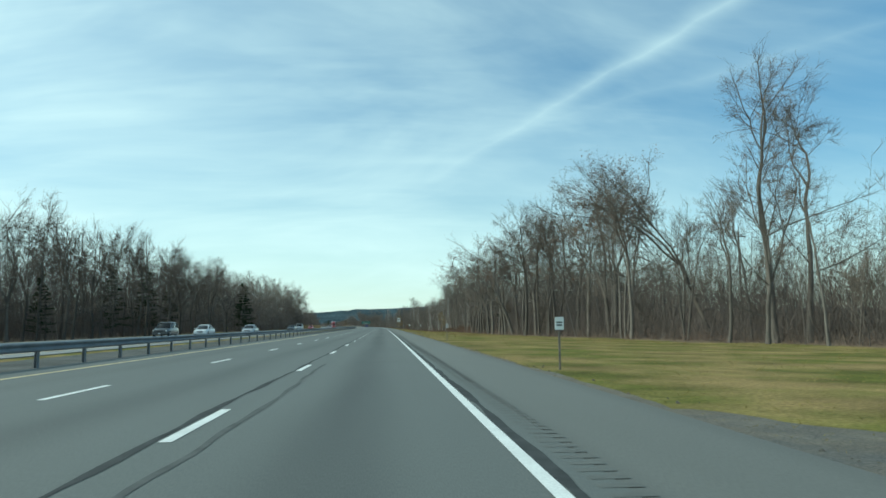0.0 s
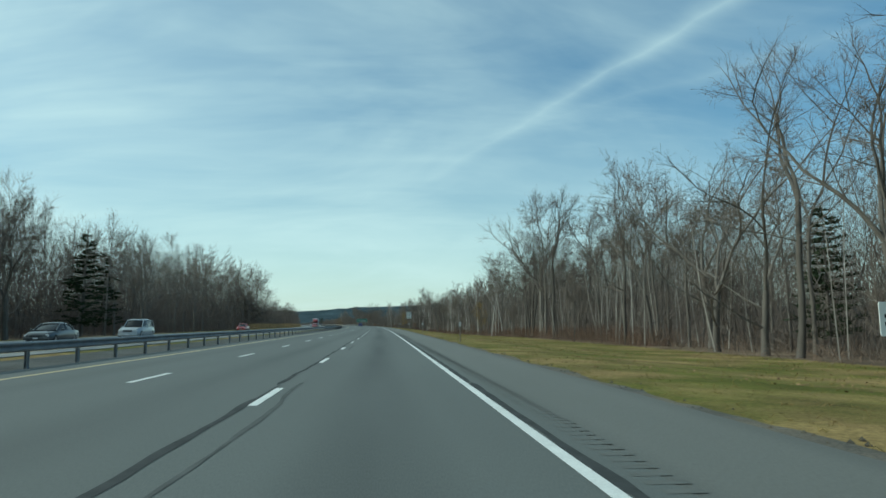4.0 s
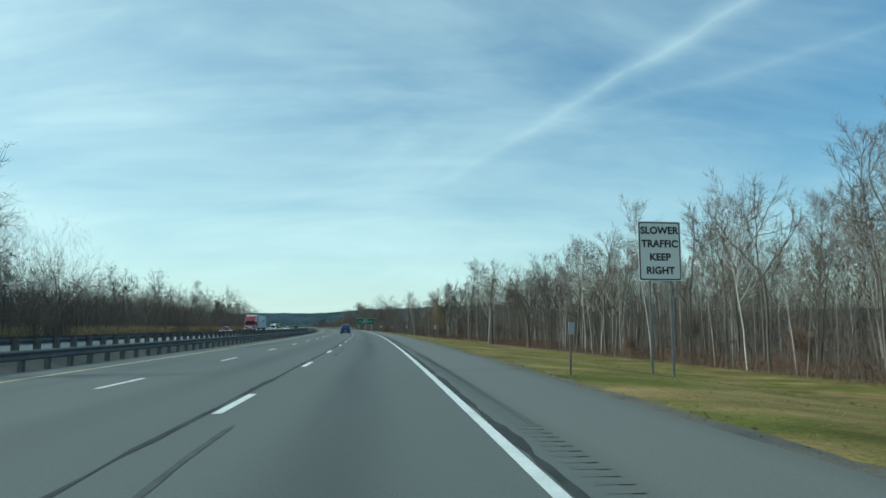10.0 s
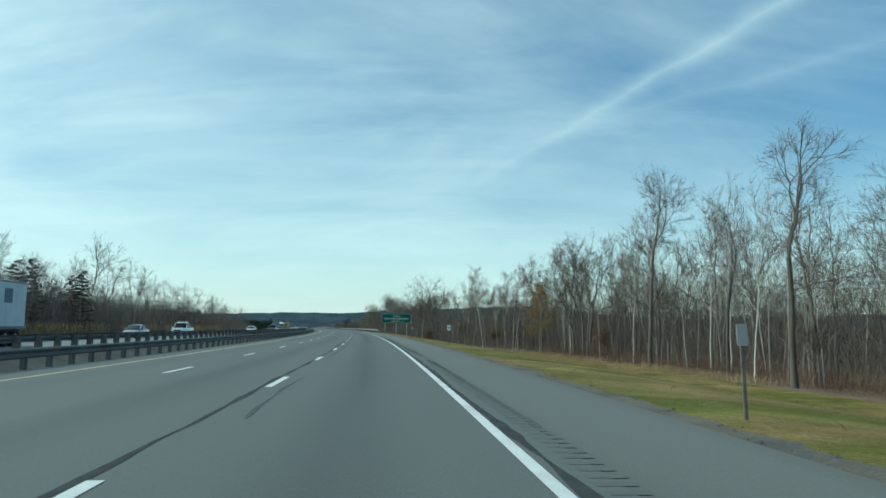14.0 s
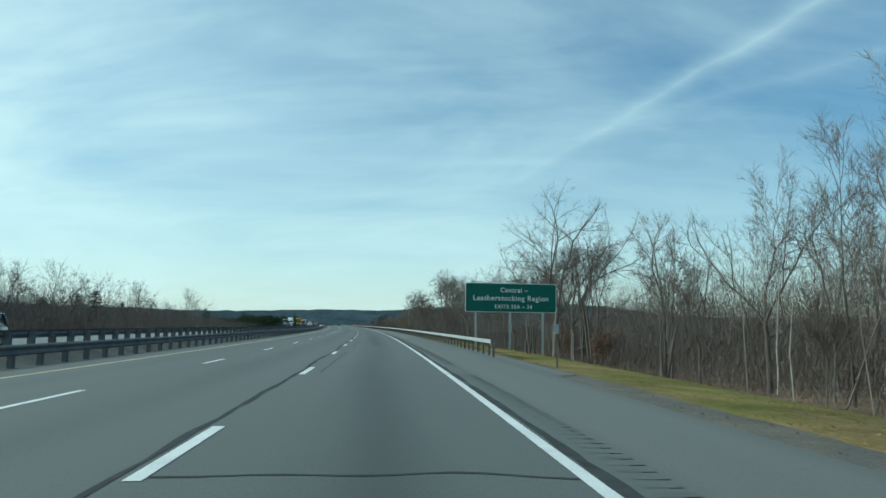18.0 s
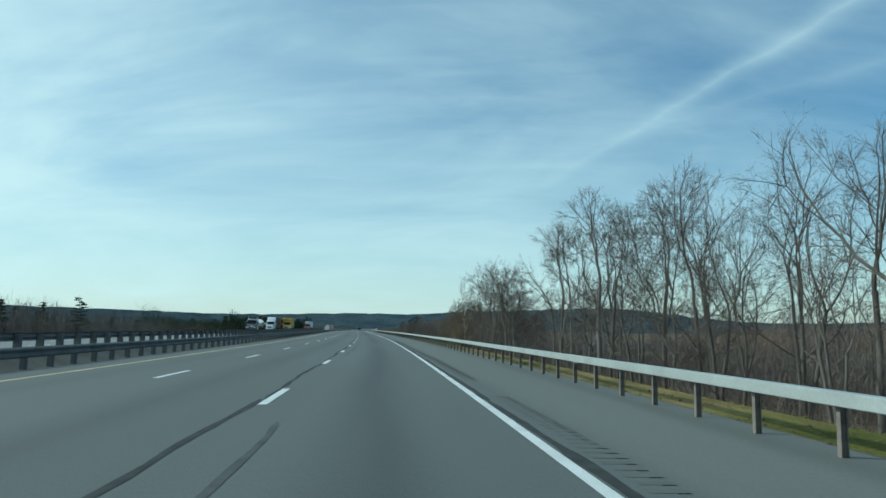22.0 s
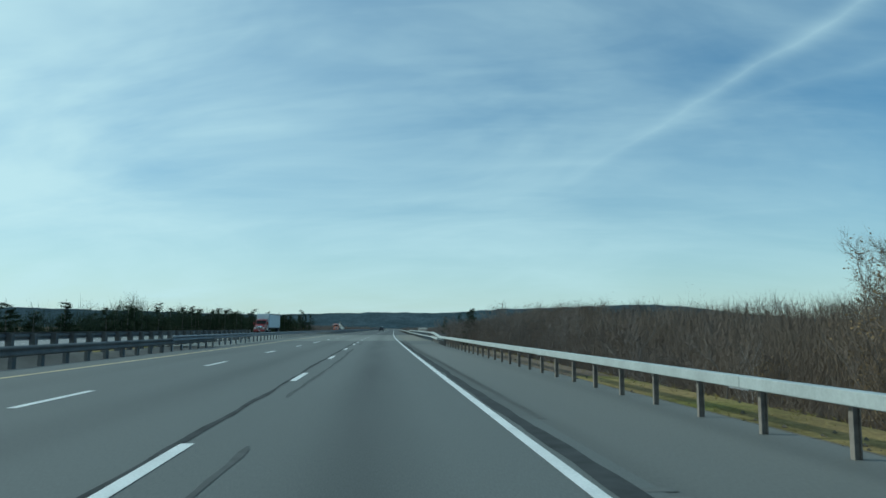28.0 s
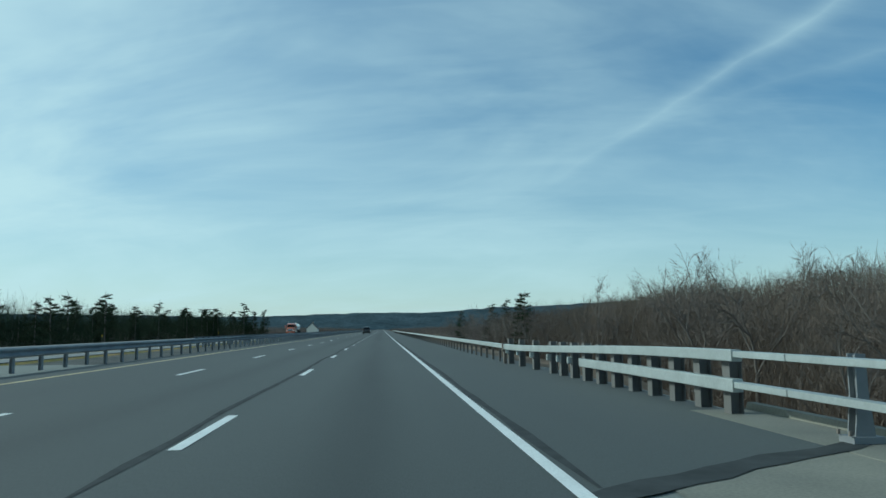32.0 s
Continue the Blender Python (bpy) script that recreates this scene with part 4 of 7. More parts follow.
def woods_edge():
    rng = random.Random(77)
    for kind, s, X, h in FIRST_TREES + BEND_TREES + RAIL_TREES + OPPOSITE_TREES:
        plant(kind, s, X, h / HEIGHTS[kind], 180 + heading(s) if kind in ("leaning", "rusty_lean") else None)
    for row, (off, wide) in enumerate(((0.0, 3.5),)):
        s = 34.0 + 3 * row
        while s < 1330:
            line = tree_line(s) + off
            if s < 200:
                mix, gap, hs = ["oak", "ash", "maple", "maple_two", "oak_two", "ash_two", "crowd"], 6.5, (12, 18)
            elif s < 430:
                mix, gap, hs = ["birch", "pole", "crowd", "aspen", "crowd_two", "birch", "pole", "crowd"], 4.5, ((11, 17) if s < 290 else (13, 19))
            elif s < 640:
                mix, gap, hs = ["crowd", "birch", "maple", "crowd_two", "ash", "pole", "birch", "ash_two", "oak_two"], 6.0, (10, 17)
            elif s < 860:
                mix, gap, hs = ["maple", "oak", "crowd", "ash", "maple_two", "oak_two"], (7.0 if s < 780 else 9.0), ((10, 14) if s < 742 else (9, 11.5) if s < 780 else (9, 13))
            elif s < 960:
                mix, gap, hs = ["slim", "birch", "willow"], 11.0, (8, 11)
            else:
                mix, gap, hs = ["maple", "crowd", "oak", "crowd_two"], 9.0, (9, 13)
            kind = rng.choice(mix)
            plant(kind, s, line + abs(rng.gauss(0, wide)), rng.uniform(*hs) / HEIGHTS[kind], rng.uniform(0, 360))
            s += gap * rng.uniform(0.5, 1.5)
    s = 50.0
    while s < 950:
        kind = "rust_scrub" if rng.random() < (0.0 if s < 180 else (0.25 if s < 640 else 0.15)) else "scrub"
        plant(kind, s, tree_line(s) + rng.uniform(-1.5, 4), rng.uniform(0.5, 1.1), rng.uniform(0, 360))
        s += rng.uniform(14, 34)


woods_edge()


def grove(places, label):
    """Trees that merge into one mass, joined in one mesh: kind, s, X, height."""
    vs, fs, ms, count = [], [], [], 0
    rng = random.Random(len(places))
    for kind, s, X, h in places:
        x, y, _ = P(s, X)
        k = h / HEIGHTS[kind]
        a = rng.uniform(0, 6.28)
        c, d = math.cos(a) * k, math.sin(a) * k
        turn = np.array(((c, d, 0), (-d, c, 0), (0, 0, k)), dtype=np.float32)
        for ob in KINDS[kind].children:
            v, f, mi = flat_mesh(ob)
            vs.append(v @ turn + np.array((x, y, ground_z(s, X) - 0.1), dtype=np.float32))
            fs.append(f + count)
            ms.append(mi)
            count += len(v)
    v, f, mi = np.concatenate(vs), np.concatenate(fs), np.concatenate(ms)
    me = bpy.data.meshes.new("grove")
    me.vertices.add(len(v))
    me.vertices.foreach_set("co", v.ravel())
    me.loops.add(len(f) * 3)
    me.loops.foreach_set("vertex_index", f.ravel().astype(np.int32))
    me.polygons.add(len(f))
    me.polygons.foreach_set("loop_start", np.arange(0, len(f) * 3, 3, dtype=np.int32))
    for m in (BARK, TWIG, PALE_BARK, NEEDLE):
        me.materials.append(m)
    me.polygons.foreach_set("material_index", mi.astype(np.int32))
    me.update(calc_edges=True)
    tagged(new("grove", me), label, "trees", kind="stuff")


FLAT = {}


def flat_mesh(ob):
    """Vertices, triangles and material numbers of a tree part."""
    if ob.data.name not in FLAT:
        me = ob.data
        me.calc_loop_triangles()
        v = np.zeros(len(me.vertices) * 3, dtype=np.float32)
        me.vertices.foreach_get("co", v)
        f = np.zeros(len(me.loop_triangles) * 3, dtype=np.int64)
        me.loop_triangles.foreach_get("vertices", f)
        mi = np.zeros(len(me.loop_triangles), dtype=np.int64)
        me.loop_triangles.foreach_get("material_index", mi)
        if me.materials[0] == PALE_BARK:
            mi = np.where(mi == 0, 2, mi)
        if me.materials[0] == NEEDLE:
            mi = mi * 0 + 3
        FLAT[ob.data.name] = (v.reshape(-1, 3), f.reshape(-1, 3), mi)
    return FLAT[ob.data.name]


def groves():
    rng = random.Random(55)
    for a, b in ((60, 230), (230, 400), (400, 600), (600, 1000)):
        places, s = [], float(a)
        while s < b:
            gap, hs = (4.0, (16, 22)) if s < 408 else ((11.0, (8, 11.5)) if s < 600 else ((16.0 if s < 780 else 50.0), (6, 8.5)))
            kind = rng.choice(["crowd", "crowd_two", "far_tree", "pole"])
            places.append((kind, s, left_line(s) - abs(rng.gauss(0, 7)), rng.uniform(*hs)))
            s += gap * rng.uniform(0.5, 1.5)
        s = float(a)
        while s < min(b, 800):
            places.append((rng.choice(["far_tree", "far_oak"]), s, left_line(s) + rng.uniform(-3, 1), rng.uniform(16, 20) if s < 380 else (rng.uniform(7, 10) if s < 560 else rng.uniform(9, 12))))
            s += rng.uniform(10, 28) if s < 380 or s > 540 else rng.uniform(6, 16)
        grove(places, "leafless trees beyond the opposite carriageway")
    for a, b in ((70, 200), (200, 330), (330, 480), (480, 640), (640, 860)):
        places, s = [], float(a)
        while s < b:
            gap = 5.0 if s < 200 else (2.5 if s < 640 else 7.0)
            kind = rng.choice(["birch", "pole", "crowd", "aspen", "crowd_two", "crowd"] if 200 < s < 640 else ["crowd", "crowd_two", "pole"])
            places.append((kind, s, tree_line(s) + rng.uniform(4, 20), (rng.uniform(11, 16) if s < 290 else rng.uniform(12, 18)) if s < 640 else rng.uniform(8, 13)))
            s += gap * rng.uniform(0.5, 1.5)
        grove(places, "slender leafless trees standing close behind the wood's edge")
    grove([("birch" if rng.random() < 0.7 else "aspen", rng.uniform(964, 990), rng.uniform(17, 24), rng.uniform(5, 7.5)) for _ in range(26)], "young pale birches on the slope below the road")
    grove([(rng.choice(["crowd", "crowd_two", "far_oak"]), rng.uniform(985, 1140), rng.uniform(29, 44), rng.uniform(12.5, 15.5)) for _ in range(30)], "brown leafless trees with twiggy tops filling the valley")


groves()


def conifer(seed, height, width, label):
    """Pine: straight trunk and tiers of drooping boughs carrying sprays of needles."""
    rng = random.Random(seed)
    trunk, crown = Mesh(), Mesh()
    trunk.tube([(0, 0, -0.3), (0.1, 0, height * 0.5), (0, 0.1, height)], [height * 0.014, height * 0.009, 0.02], 6, caps=False)
    tier = height * 0.12
    while tier < height * 0.98:
        f = 1 - tier / height
        for k in range(rng.randint(5, 7)):
            az = rng.uniform(0, 6.28)
            ln = width * (0.15 + 0.85 * f ** 0.8) * rng.uniform(0.6, 1.15)
            d = Vector((math.cos(az), math.sin(az), rng.uniform(-0.12, 0.25))).normalized()
            p = Vector((0, 0, tier + rng.uniform(-0.2, 0.2)))
            q = p + d * ln
            crown.spike(p, q, 0.03)
            for _ in range(int(10 + ln * 11)):
                a = p.lerp(q, rng.uniform(0.2, 1.0))
                e = a + Vector((rng.gauss(0, 0.24), rng.gauss(0, 0.24), rng.uniform(-0.12, 0.30))) * (0.8 + 0.25 * ln)
                crown.sliver(a, e, 0.085, rng)
        tier += height * 0.048
    root = thing("tree", label, "tree", pose(0, 0, -400))
    part("trunk", trunk, BARK, root, smooth=True)
    part("crown", crown, NEEDLE, root, "dark green needles")
    return root


KINDS["pine"] = conifer(21, 14, 3.8, "dark green pine standing among bare trees")
KINDS["pine_thin"] = conifer(22, 11, 2.6, "narrow dark green pine among bare trees")
HEIGHTS["pine"], HEIGHTS["pine_thin"] = 14, 11


def pines():
    rng = random.Random(31)
    for s, X, h in ((250, -49, 17), (262, -50, 15), (120, -56, 11), (385, -47, 14), (392, -48, 15), (398, -46, 14), (405, -47, 13), (411, -45, 11), (150, -56, 15), (170, -56, 16), (186, -55, 14), (540, -40, 9), (548, -42, 10), (556, -39, 9), (561, -42, 9), (118, 26, 9), (175, 27, 10)):
        plant("pine", s, X, h / 14)
    for s in np.arange(1000, 1330, 40.0):
        plant("pine", s + rng.uniform(-4, 4), left_line(s) - rng.uniform(0, 5), rng.uniform(14, 18) / 14)
    places = [("pine" if rng.random() < 0.6 else "pine_thin", s, left_line(s) - rng.uniform(1, 26), rng.uniform(11, 16)) for s in np.arange(985, 1330, 3.0)]
    grove(places, "dark green pines beyond the opposite carriageway")
    places = [("pine" if rng.random() < 0.4 else "pine_thin", s, -52 - rng.uniform(0, 34), rng.uniform(8, 12)) for s in np.arange(700, 985, 6.5)]
    grove(places, "low dark pines and scrub beyond the opposite carriageway")
    for s, X, h in ((1190, 30, 17), (1215, 34, 18), (1240, 31, 16), (1260, 38, 18), (1300, 28, 15)):
        plant("pine", s, X, h / 14)


pines()


def woods(name, s0, s1, line, side, density, depth, height, brush, seed, label):
    """Thin young trees behind the edge of the woods and the brush at their feet; the farther back, the coarser."""
    rng = random.Random(seed)
    g, b = Mesh(), Mesh()
    for i in range(int((s1 - s0) * density)):
        s = rng.uniform(s0, s1)
        back = rng.random()
        X = line(s) + side * (1.5 + depth * back)
        x, y, _ = P(s, X)
        h = height(s) * rng.uniform(0.45, 1.05)
        base = Vector((x, y, ground_z(s, X) - 0.2))
        top = base + Vector((rng.gauss(0, 0.12) * h, rng.gauss(0, 0.12) * h, h))
        mid = base.lerp(top, 0.5) + Vector((rng.gauss(0, 0.05) * h, rng.gauss(0, 0.05) * h, 0))
        r = 0.0036 * h * rng.uniform(0.6, 1.6) * (1 + 0.6 * back)
        g.tube([base, mid, top], [r, r * 0.6, 0.006], 3, caps=False)
        thick = 1.0 + 0.9 * back
        for k in range(11):
            t = rng.uniform(0.22, 1.0)
            p = base.lerp(mid, t * 2) if t < 0.5 else mid.lerp(top, t * 2 - 1)
            az, tilt = rng.uniform(0, 6.28), rng.uniform(0.35, 1.0)
            ln = h * rng.uniform(0.10, 0.24) * (1.25 - 0.7 * t)
            q = p + Vector((math.cos(az) * math.sin(tilt), math.sin(az) * math.sin(tilt), math.cos(tilt))) * ln
            g.spike(p, q, 0.014 * thick)
            for _ in range(7):
                p2 = p.lerp(q, rng.uniform(0.15, 1.0))
                g.sliver(p2, p2 + Vector((rng.gauss(0, 0.45), rng.gauss(0, 0.45), rng.uniform(0.0, 0.8))) * (0.5 + 0.3 * ln), 0.010 * thick, rng)
    for i in range(int((s1 - s0) * brush)):
        s = rng.uniform(s0, s1)
        back = rng.random() ** 1.2
        X = line(s) + side * (-1.5 + 30 * back)
        x, y, _ = P(s, X)
        base = Vector((x, y, ground_z(s, X) - 0.05))
        size = (0.8 + 2.6 * back) * rng.uniform(0.5, 1.3)
        for _ in range(4):
            q = base + Vector((rng.gauss(0, 0.5), rng.gauss(0, 0.5), rng.uniform(0.3, 1.1))) * size
            b.sliver(base + Vector((rng.gauss(0, 0.4), rng.gauss(0, 0.4), 0)), q, 0.009 + 0.018 * back, rng)
            for _ in range(4):
                p2 = base.lerp(q, rng.uniform(0.2, 1.0))
                b.sliver(p2, p2 + Vector((rng.gauss(0, 0.4), rng.gauss(0, 0.4), rng.uniform(0.0, 0.5))) * size * 0.8, 0.007 + 0.016 * back, rng)
    tagged(part(name, g, WOOD_STUFF), label, "woods", kind="stuff")
    if b.v:
        tagged(part("underbrush", b, BRUSH), "tangled brown leafless underbrush at the foot of the trees", "brush", kind="stuff")


RH_S = [-100, 0, 150, 200, 430, 560, 640, 760, 860, 960, 1100, 3000]
RH = [13, 13, 14, 13, 13, 13, 11, 9, 9, 10, 9.5, 11]
LH = [17, 17, 17, 17, 12, 6, 5.5, 5.5, 5.5, 8, 8, 12]
def pale_stems(s0, s1, count, seed):
    """Straight pale trunks of young birch and aspen standing close together in the wood."""
    rng = random.Random(seed)
    g = Mesh()
    for _ in range(count):
        s = rng.uniform(s0, s1)
        X = tree_line(s) + 0.5 + 15 * rng.random() ** 1.3
        x, y, _ = P(s, X)
        h = rng.uniform(6, 12.5)
        base = Vector((x, y, ground_z(s, X) - 0.2))
        lean = Vector((rng.gauss(0, 0.07), rng.gauss(0, 0.07), 1.0))
        mid = base + lean * (h * 0.5) + Vector((rng.gauss(0, 0.15), rng.gauss(0, 0.15), 0))
        top = base + lean * h
        r = rng.uniform(0.035, 0.075)
        g.tube([base, mid, top], [r, r * 0.75, 0.015], 4, caps=False)
        for _ in range(5):
            p = mid.lerp(top, rng.uniform(-0.4, 0.95))
            a = rng.uniform(0, 6.28)
            g.spike(p, p + Vector((math.cos(a), math.sin(a), rng.uniform(0.5, 1.3))) * rng.uniform(0.5, 1.6), 0.014)
    tagged(part("pale_stems", g, PALE_STEM), "crowded pale trunks of young birch and aspen", "trees", kind="stuff")


for s0, n in ((120, 30), (200, 85), (300, 85), (400, 80), (500, 75), (600, 25)):
    pale_stems(s0, s0 + 100, n, 900 + s0)

# height of the close-grown thicket below the crowns
RD_S = [-100, 60, 200, 430, 640, 760, 800, 870, 900, 960, 1000, 1060, 1110, 3000]
RD = [13, 13, 18.5, 19.5, 14, 9, 4, 5, 10, 13, 16.5, 15, 15, 13]
LD_S = [-100, 200, 408, 450, 640, 760, 960, 1000, 1100, 3000]
LD = [20, 22, 24, 11, 10, 11, 11, 9, 9, 11]


def height_right(s):
    return float(np.interp(s, RH_S, RH))


def height_left(s):
    return float(np.interp(s, RH_S, LH))


def dense_right(s):
    return float(np.interp(s, RD_S, RD))


def dense_left(s):
    return float(np.interp(s, LD_S, LD))


for i, s0 in enumerate(range(-20, 1400, 71)):
    woods("woods", s0, s0 + 71, tree_line, 1, 1.4 if s0 < 180 else (2.0 if s0 < 630 else (1.5 if s0 < 770 else (0.5 if s0 < 900 else 1.6))), 30, height_right, 9 if s0 < 900 else 5, 100 + i, "leafless grey-brown woodland of thin crowded stems")
for i, s0 in enumerate(range(-20, 1400, 142)):
    woods("woods", s0, s0 + 142, left_line, -1, 1.3, 26, height_left, 4, 300 + i, "leafless woodland beyond the opposite carriageway")


def thicket(s0, s1, line, side, per_metre, near, far, height, seed, label, fine=1.0, mat=None, power=1.45, ragged=1.0):
    """Close-grown woodland seen between the front trees: tangled branches, dense below and thinning to a ragged top."""
    rng = random.Random(seed)
    g = Mesh()
    for _ in range(int((s1 - s0) * per_metre)):
        s = rng.uniform(s0, s1)
        back = rng.random()
        X = line(s) + side * (near + (far - near) * back)
        x, y, _ = P(s, X)
        h = height(s) * (0.62 + 0.30 * back) * (1.0 + ragged * 0.55 * noise.noise(Vector((s * 0.06, X * 0.05, 1.0))) + ragged * 0.35 * noise.noise(Vector((s * 0.22, X * 0.2, 4.0))))
        t = rng.random() ** power
        base = Vector((x, y, ground_z(s, X) + h * t - 0.3))
        ln = rng.uniform(0.8, 2.6) * (1.2 - 0.75 * t) * fine * (1 + 0.6 * back)
        g.sliver(base, base + Vector((rng.gauss(0, 0.34), rng.gauss(0, 0.34), rng.uniform(0.3, 1.2))) * ln, rng.uniform(0.010, 0.030) * (1.3 - 0.8 * t) * fine * (0.55 + 1.6 * back * back), rng)
    tagged(part("deep_woods", g, mat or THICKET), label, "woods", kind="stuff")


for i, s0 in enumerate(range(-40, 1400, 180)):
    thicket(s0, s0 + 180, tree_line, 1, 860 if 100 < s0 < 640 else (260 if s0 > 840 else 600), 2, 36, dense_right, 500 + i, "dense leafless woodland behind the front trees", power=1.15 if 100 < s0 < 640 else (1.4 if s0 < 800 else 0.9))
    thicket(s0, s0 + 180, left_line, -1, 420 if s0 < 300 else (460 if s0 < 640 else 300), 1 if s0 < 300 else -3, 30, dense_left, 600 + i, "dense leafless woodland beyond the opposite carriageway", 1.6, power=1.25)
thicket(903, 946, tree_line, 1, 1500, 0, 11, lambda s: 16.0, 906, "thicket of willows with ochre-brown twigs", 0.5, OCHRE_LEAF, power=1.1)
thicket(950, 1330, left_line, -1, 420, 2, 26, lambda s: 14.5, 905, "dark green mass of pines beyond the opposite carriageway", 1.9, NEEDLE, power=1.1, ragged=0.8)
thicket(45, 145, tree_line, 1, 650, 3, 24, lambda s: 13.5, 979, "close-grown leafless thicket behind the first tall trees", 0.75)
for i, s0 in enumerate((190, 320, 450)):
    thicket(s0, s0 + 130, tree_line, 1, 150, -1.6, 3.0, lambda s: 2.0, 980 + i, "low russet brambles along the foot of the woods", 0.55, BRAMBLE, power=1.0)
thicket(780, 960, lambda s: 60.0, 1, 200, 0, 60, lambda s: 10.0, 985, "brown leafless woodland beyond the houses", 2.0, BRUSH, power=1.0)
for i, s0 in enumerate((940, 1040, 1140)):
    thicket(s0, s0 + 100, tree_line, 1, 1050, 3, 34, lambda s: 17.0, 960 + i, "brown leafless woodland filling the valley", 1.7, VALLEY, power=0.85, ragged=0.35)
for i, s0 in enumerate(range(1400, 3200, 450)):
    thicket(s0, s0 + 450, tree_line, 1, 40, -12, 160, height_right, 700 + i, "far woodland beside the motorway", 3.0)
    thicket(s0, s0 + 450, left_line, -1, 40, -6, 160, height_left, 800 + i, "far woodland beside the motorway", 3.0)


# ---------- distance ----------
def ridge(name, y0, width, height, base, seed, label, mat):
    g = Mesh()
    top, low, back = [], [], []
    for i in range(161):
        x = -width / 2 + width * i / 160
        n = 0.75 + 0.35 * noise.noise(Vector((x * 0.0011, seed, 0))) + 0.05 * noise.noise(Vector((x * 0.02, seed, 4.0))) + 0.03 * noise.noise(Vector((x * 0.06, seed, 9.0)))
        n += 0.29 * step(-500, -100, x) * (1 - step(500, 1100, x))
        y = y0 - 0.00008 * x * x
        top.append((x, y, base + height * n))
        low.append((x, y - 500, -30))
        back.append((x, y + 500, -30))
    g.quad_strip(low, top)
    g.quad_strip(top, back)
    tagged(part(name, g, mat, smooth=True), label, "hills", kind="structure")


ridge("backdrop", 4250, 7000, 94, 0, 1.0, "low wooded ridge on the horizon, blue distance haze in its colour", FAR_WOOD)

# ---------- road surface details ----------
def wander_strip(name, s0, s1, X, width, seed, every=2.0, z=0.004, wob=0.05, wwob=0.35, parent=None, mat=None):
    """A strip of crack sealant that wanders along the road."""
    a, b = [], []
    n = max(2, int((s1 - s0) / every))
    for i in range(n + 1):
        s = s0 + (s1 - s0) * i / n
        c = X + wob * noise.noise(Vector((s * 0.12, seed, 0))) + 0.4 * wob * noise.noise(Vector((s * 0.6, seed, 5)))
        w = width * (1 + wwob * noise.noise(Vector((s * 0.5, seed, 9))) + 0.5 * wwob * noise.noise(Vector((s * 1.9, seed, 2))))
        if i in (0, n):
            w *= 0.25
        a.append(P(s, c - w / 2, z))
        b.append(P(s, c + w / 2, z))
    g = Mesh()
    g.quad_strip(a, b)
    return part(name, g, mat or SEAL, parent)


def sealant():
    root = thing("crack_sealant", "black tar sealing the joints and cracks of the asphalt", "crack sealant", kind="structure")
    for i, s0 in enumerate(range(-20, 975, 83)):
        wander_strip("seal_strip", s0, min(s0 + 83, 974), -3.80, 0.10, 1.3 + i, every=0.6, parent=root, wob=0.12, wwob=0.9)
        wander_strip("seal_strip", s0, min(s0 + 83, 976), 0.15 if s0 < 800 else 0.24, 0.125 if s0 < 800 else 0.22, 31.0 + i, every=0.5, parent=root, wob=0.06, wwob=1.1 if s0 < 800 else 0.5)
    wander_strip("seal_strip", 1038, 1200, -3.86, 0.12, 77.0, every=1.5, parent=root, wob=0.12, wwob=0.6)
    wander_strip("seal_strip", 1038, 1200, 0.19, 0.13, 78.0, every=1.5, parent=root, wob=0.06, wwob=0.7)
    rng = random.Random(5)
    s = 2.0
    while s < 960:
        ln = min(rng.uniform(8, 30), 968 - s)
        wander_strip("seal_strip", s, s + ln, -3.22 + rng.uniform(-0.2, 0.12), rng.uniform(0.05, 0.10) * (1.25 if s > 640 else 1.0), s, every=0.35, parent=root, wob=0.14, wwob=0.8, mat=FAINT_SEAL)
        s += ln + rng.uniform(4, 30)
    # a curved tar mark on the bridge's shoulder
    a, b = [], []
    for s, X in ((1008.45, 1.95), (1008.5, 1.5), (1008.2, 1.05), (1007.6, 0.88), (1006.7, 0.78), (1005.7, 0.58), (1004.6, 0.40)):
        a.append(P(s + 0.05, X - 0.05, 0.004))
        b.append(P(s - 0.05, X + 0.04, 0.004))
    g = Mesh()
    g.quad_strip(a, b)
    part("tyre_mark", g, material("faint_tar", (0.115, 0.112, 0.098), rough=0.85, vary=0.25, scale=2.0), root)
    # cracks across the lanes
    for s, x0, x1, w in ((24.7, -2.5, -0.5, 0.05), (593.4, -3.7, 0.1, 0.06), (71.5, -3.7, 2.3, 0.07), (117, -3.5, 0.4, 0.06), (204, -1.0, 0.3, 0.08), (305, 0.3, 2.8, 0.08), (347, 0.2, 3.0, 0.07),
                          (445, -3.6, 2.9, 0.08), (625, -3.7, 0.2, 0.05), (628, 0.2, 3.2, 0.08), (700, -3.6, 0.4, 0.06), (905, -3.6, 0.3, 0.05)):
        a, b = [], []
        for i in range(17):
            X = x0 + (x1 - x0) * i / 16
            d = 0.25 * noise.noise(Vector((X * 0.9, s, 1.0)))
            ww = w * (1 + 0.6 * noise.noise(Vector((X * 3, s, 7.0))))
            a.append(P(s + d - ww / 2, X, 0.0045))
            b.append(P(s + d + ww / 2, X, 0.0045))
        g = Mesh()
        g.quad_strip(b, a)
        part("seal_strip", g, SEAL, root)


sealant()


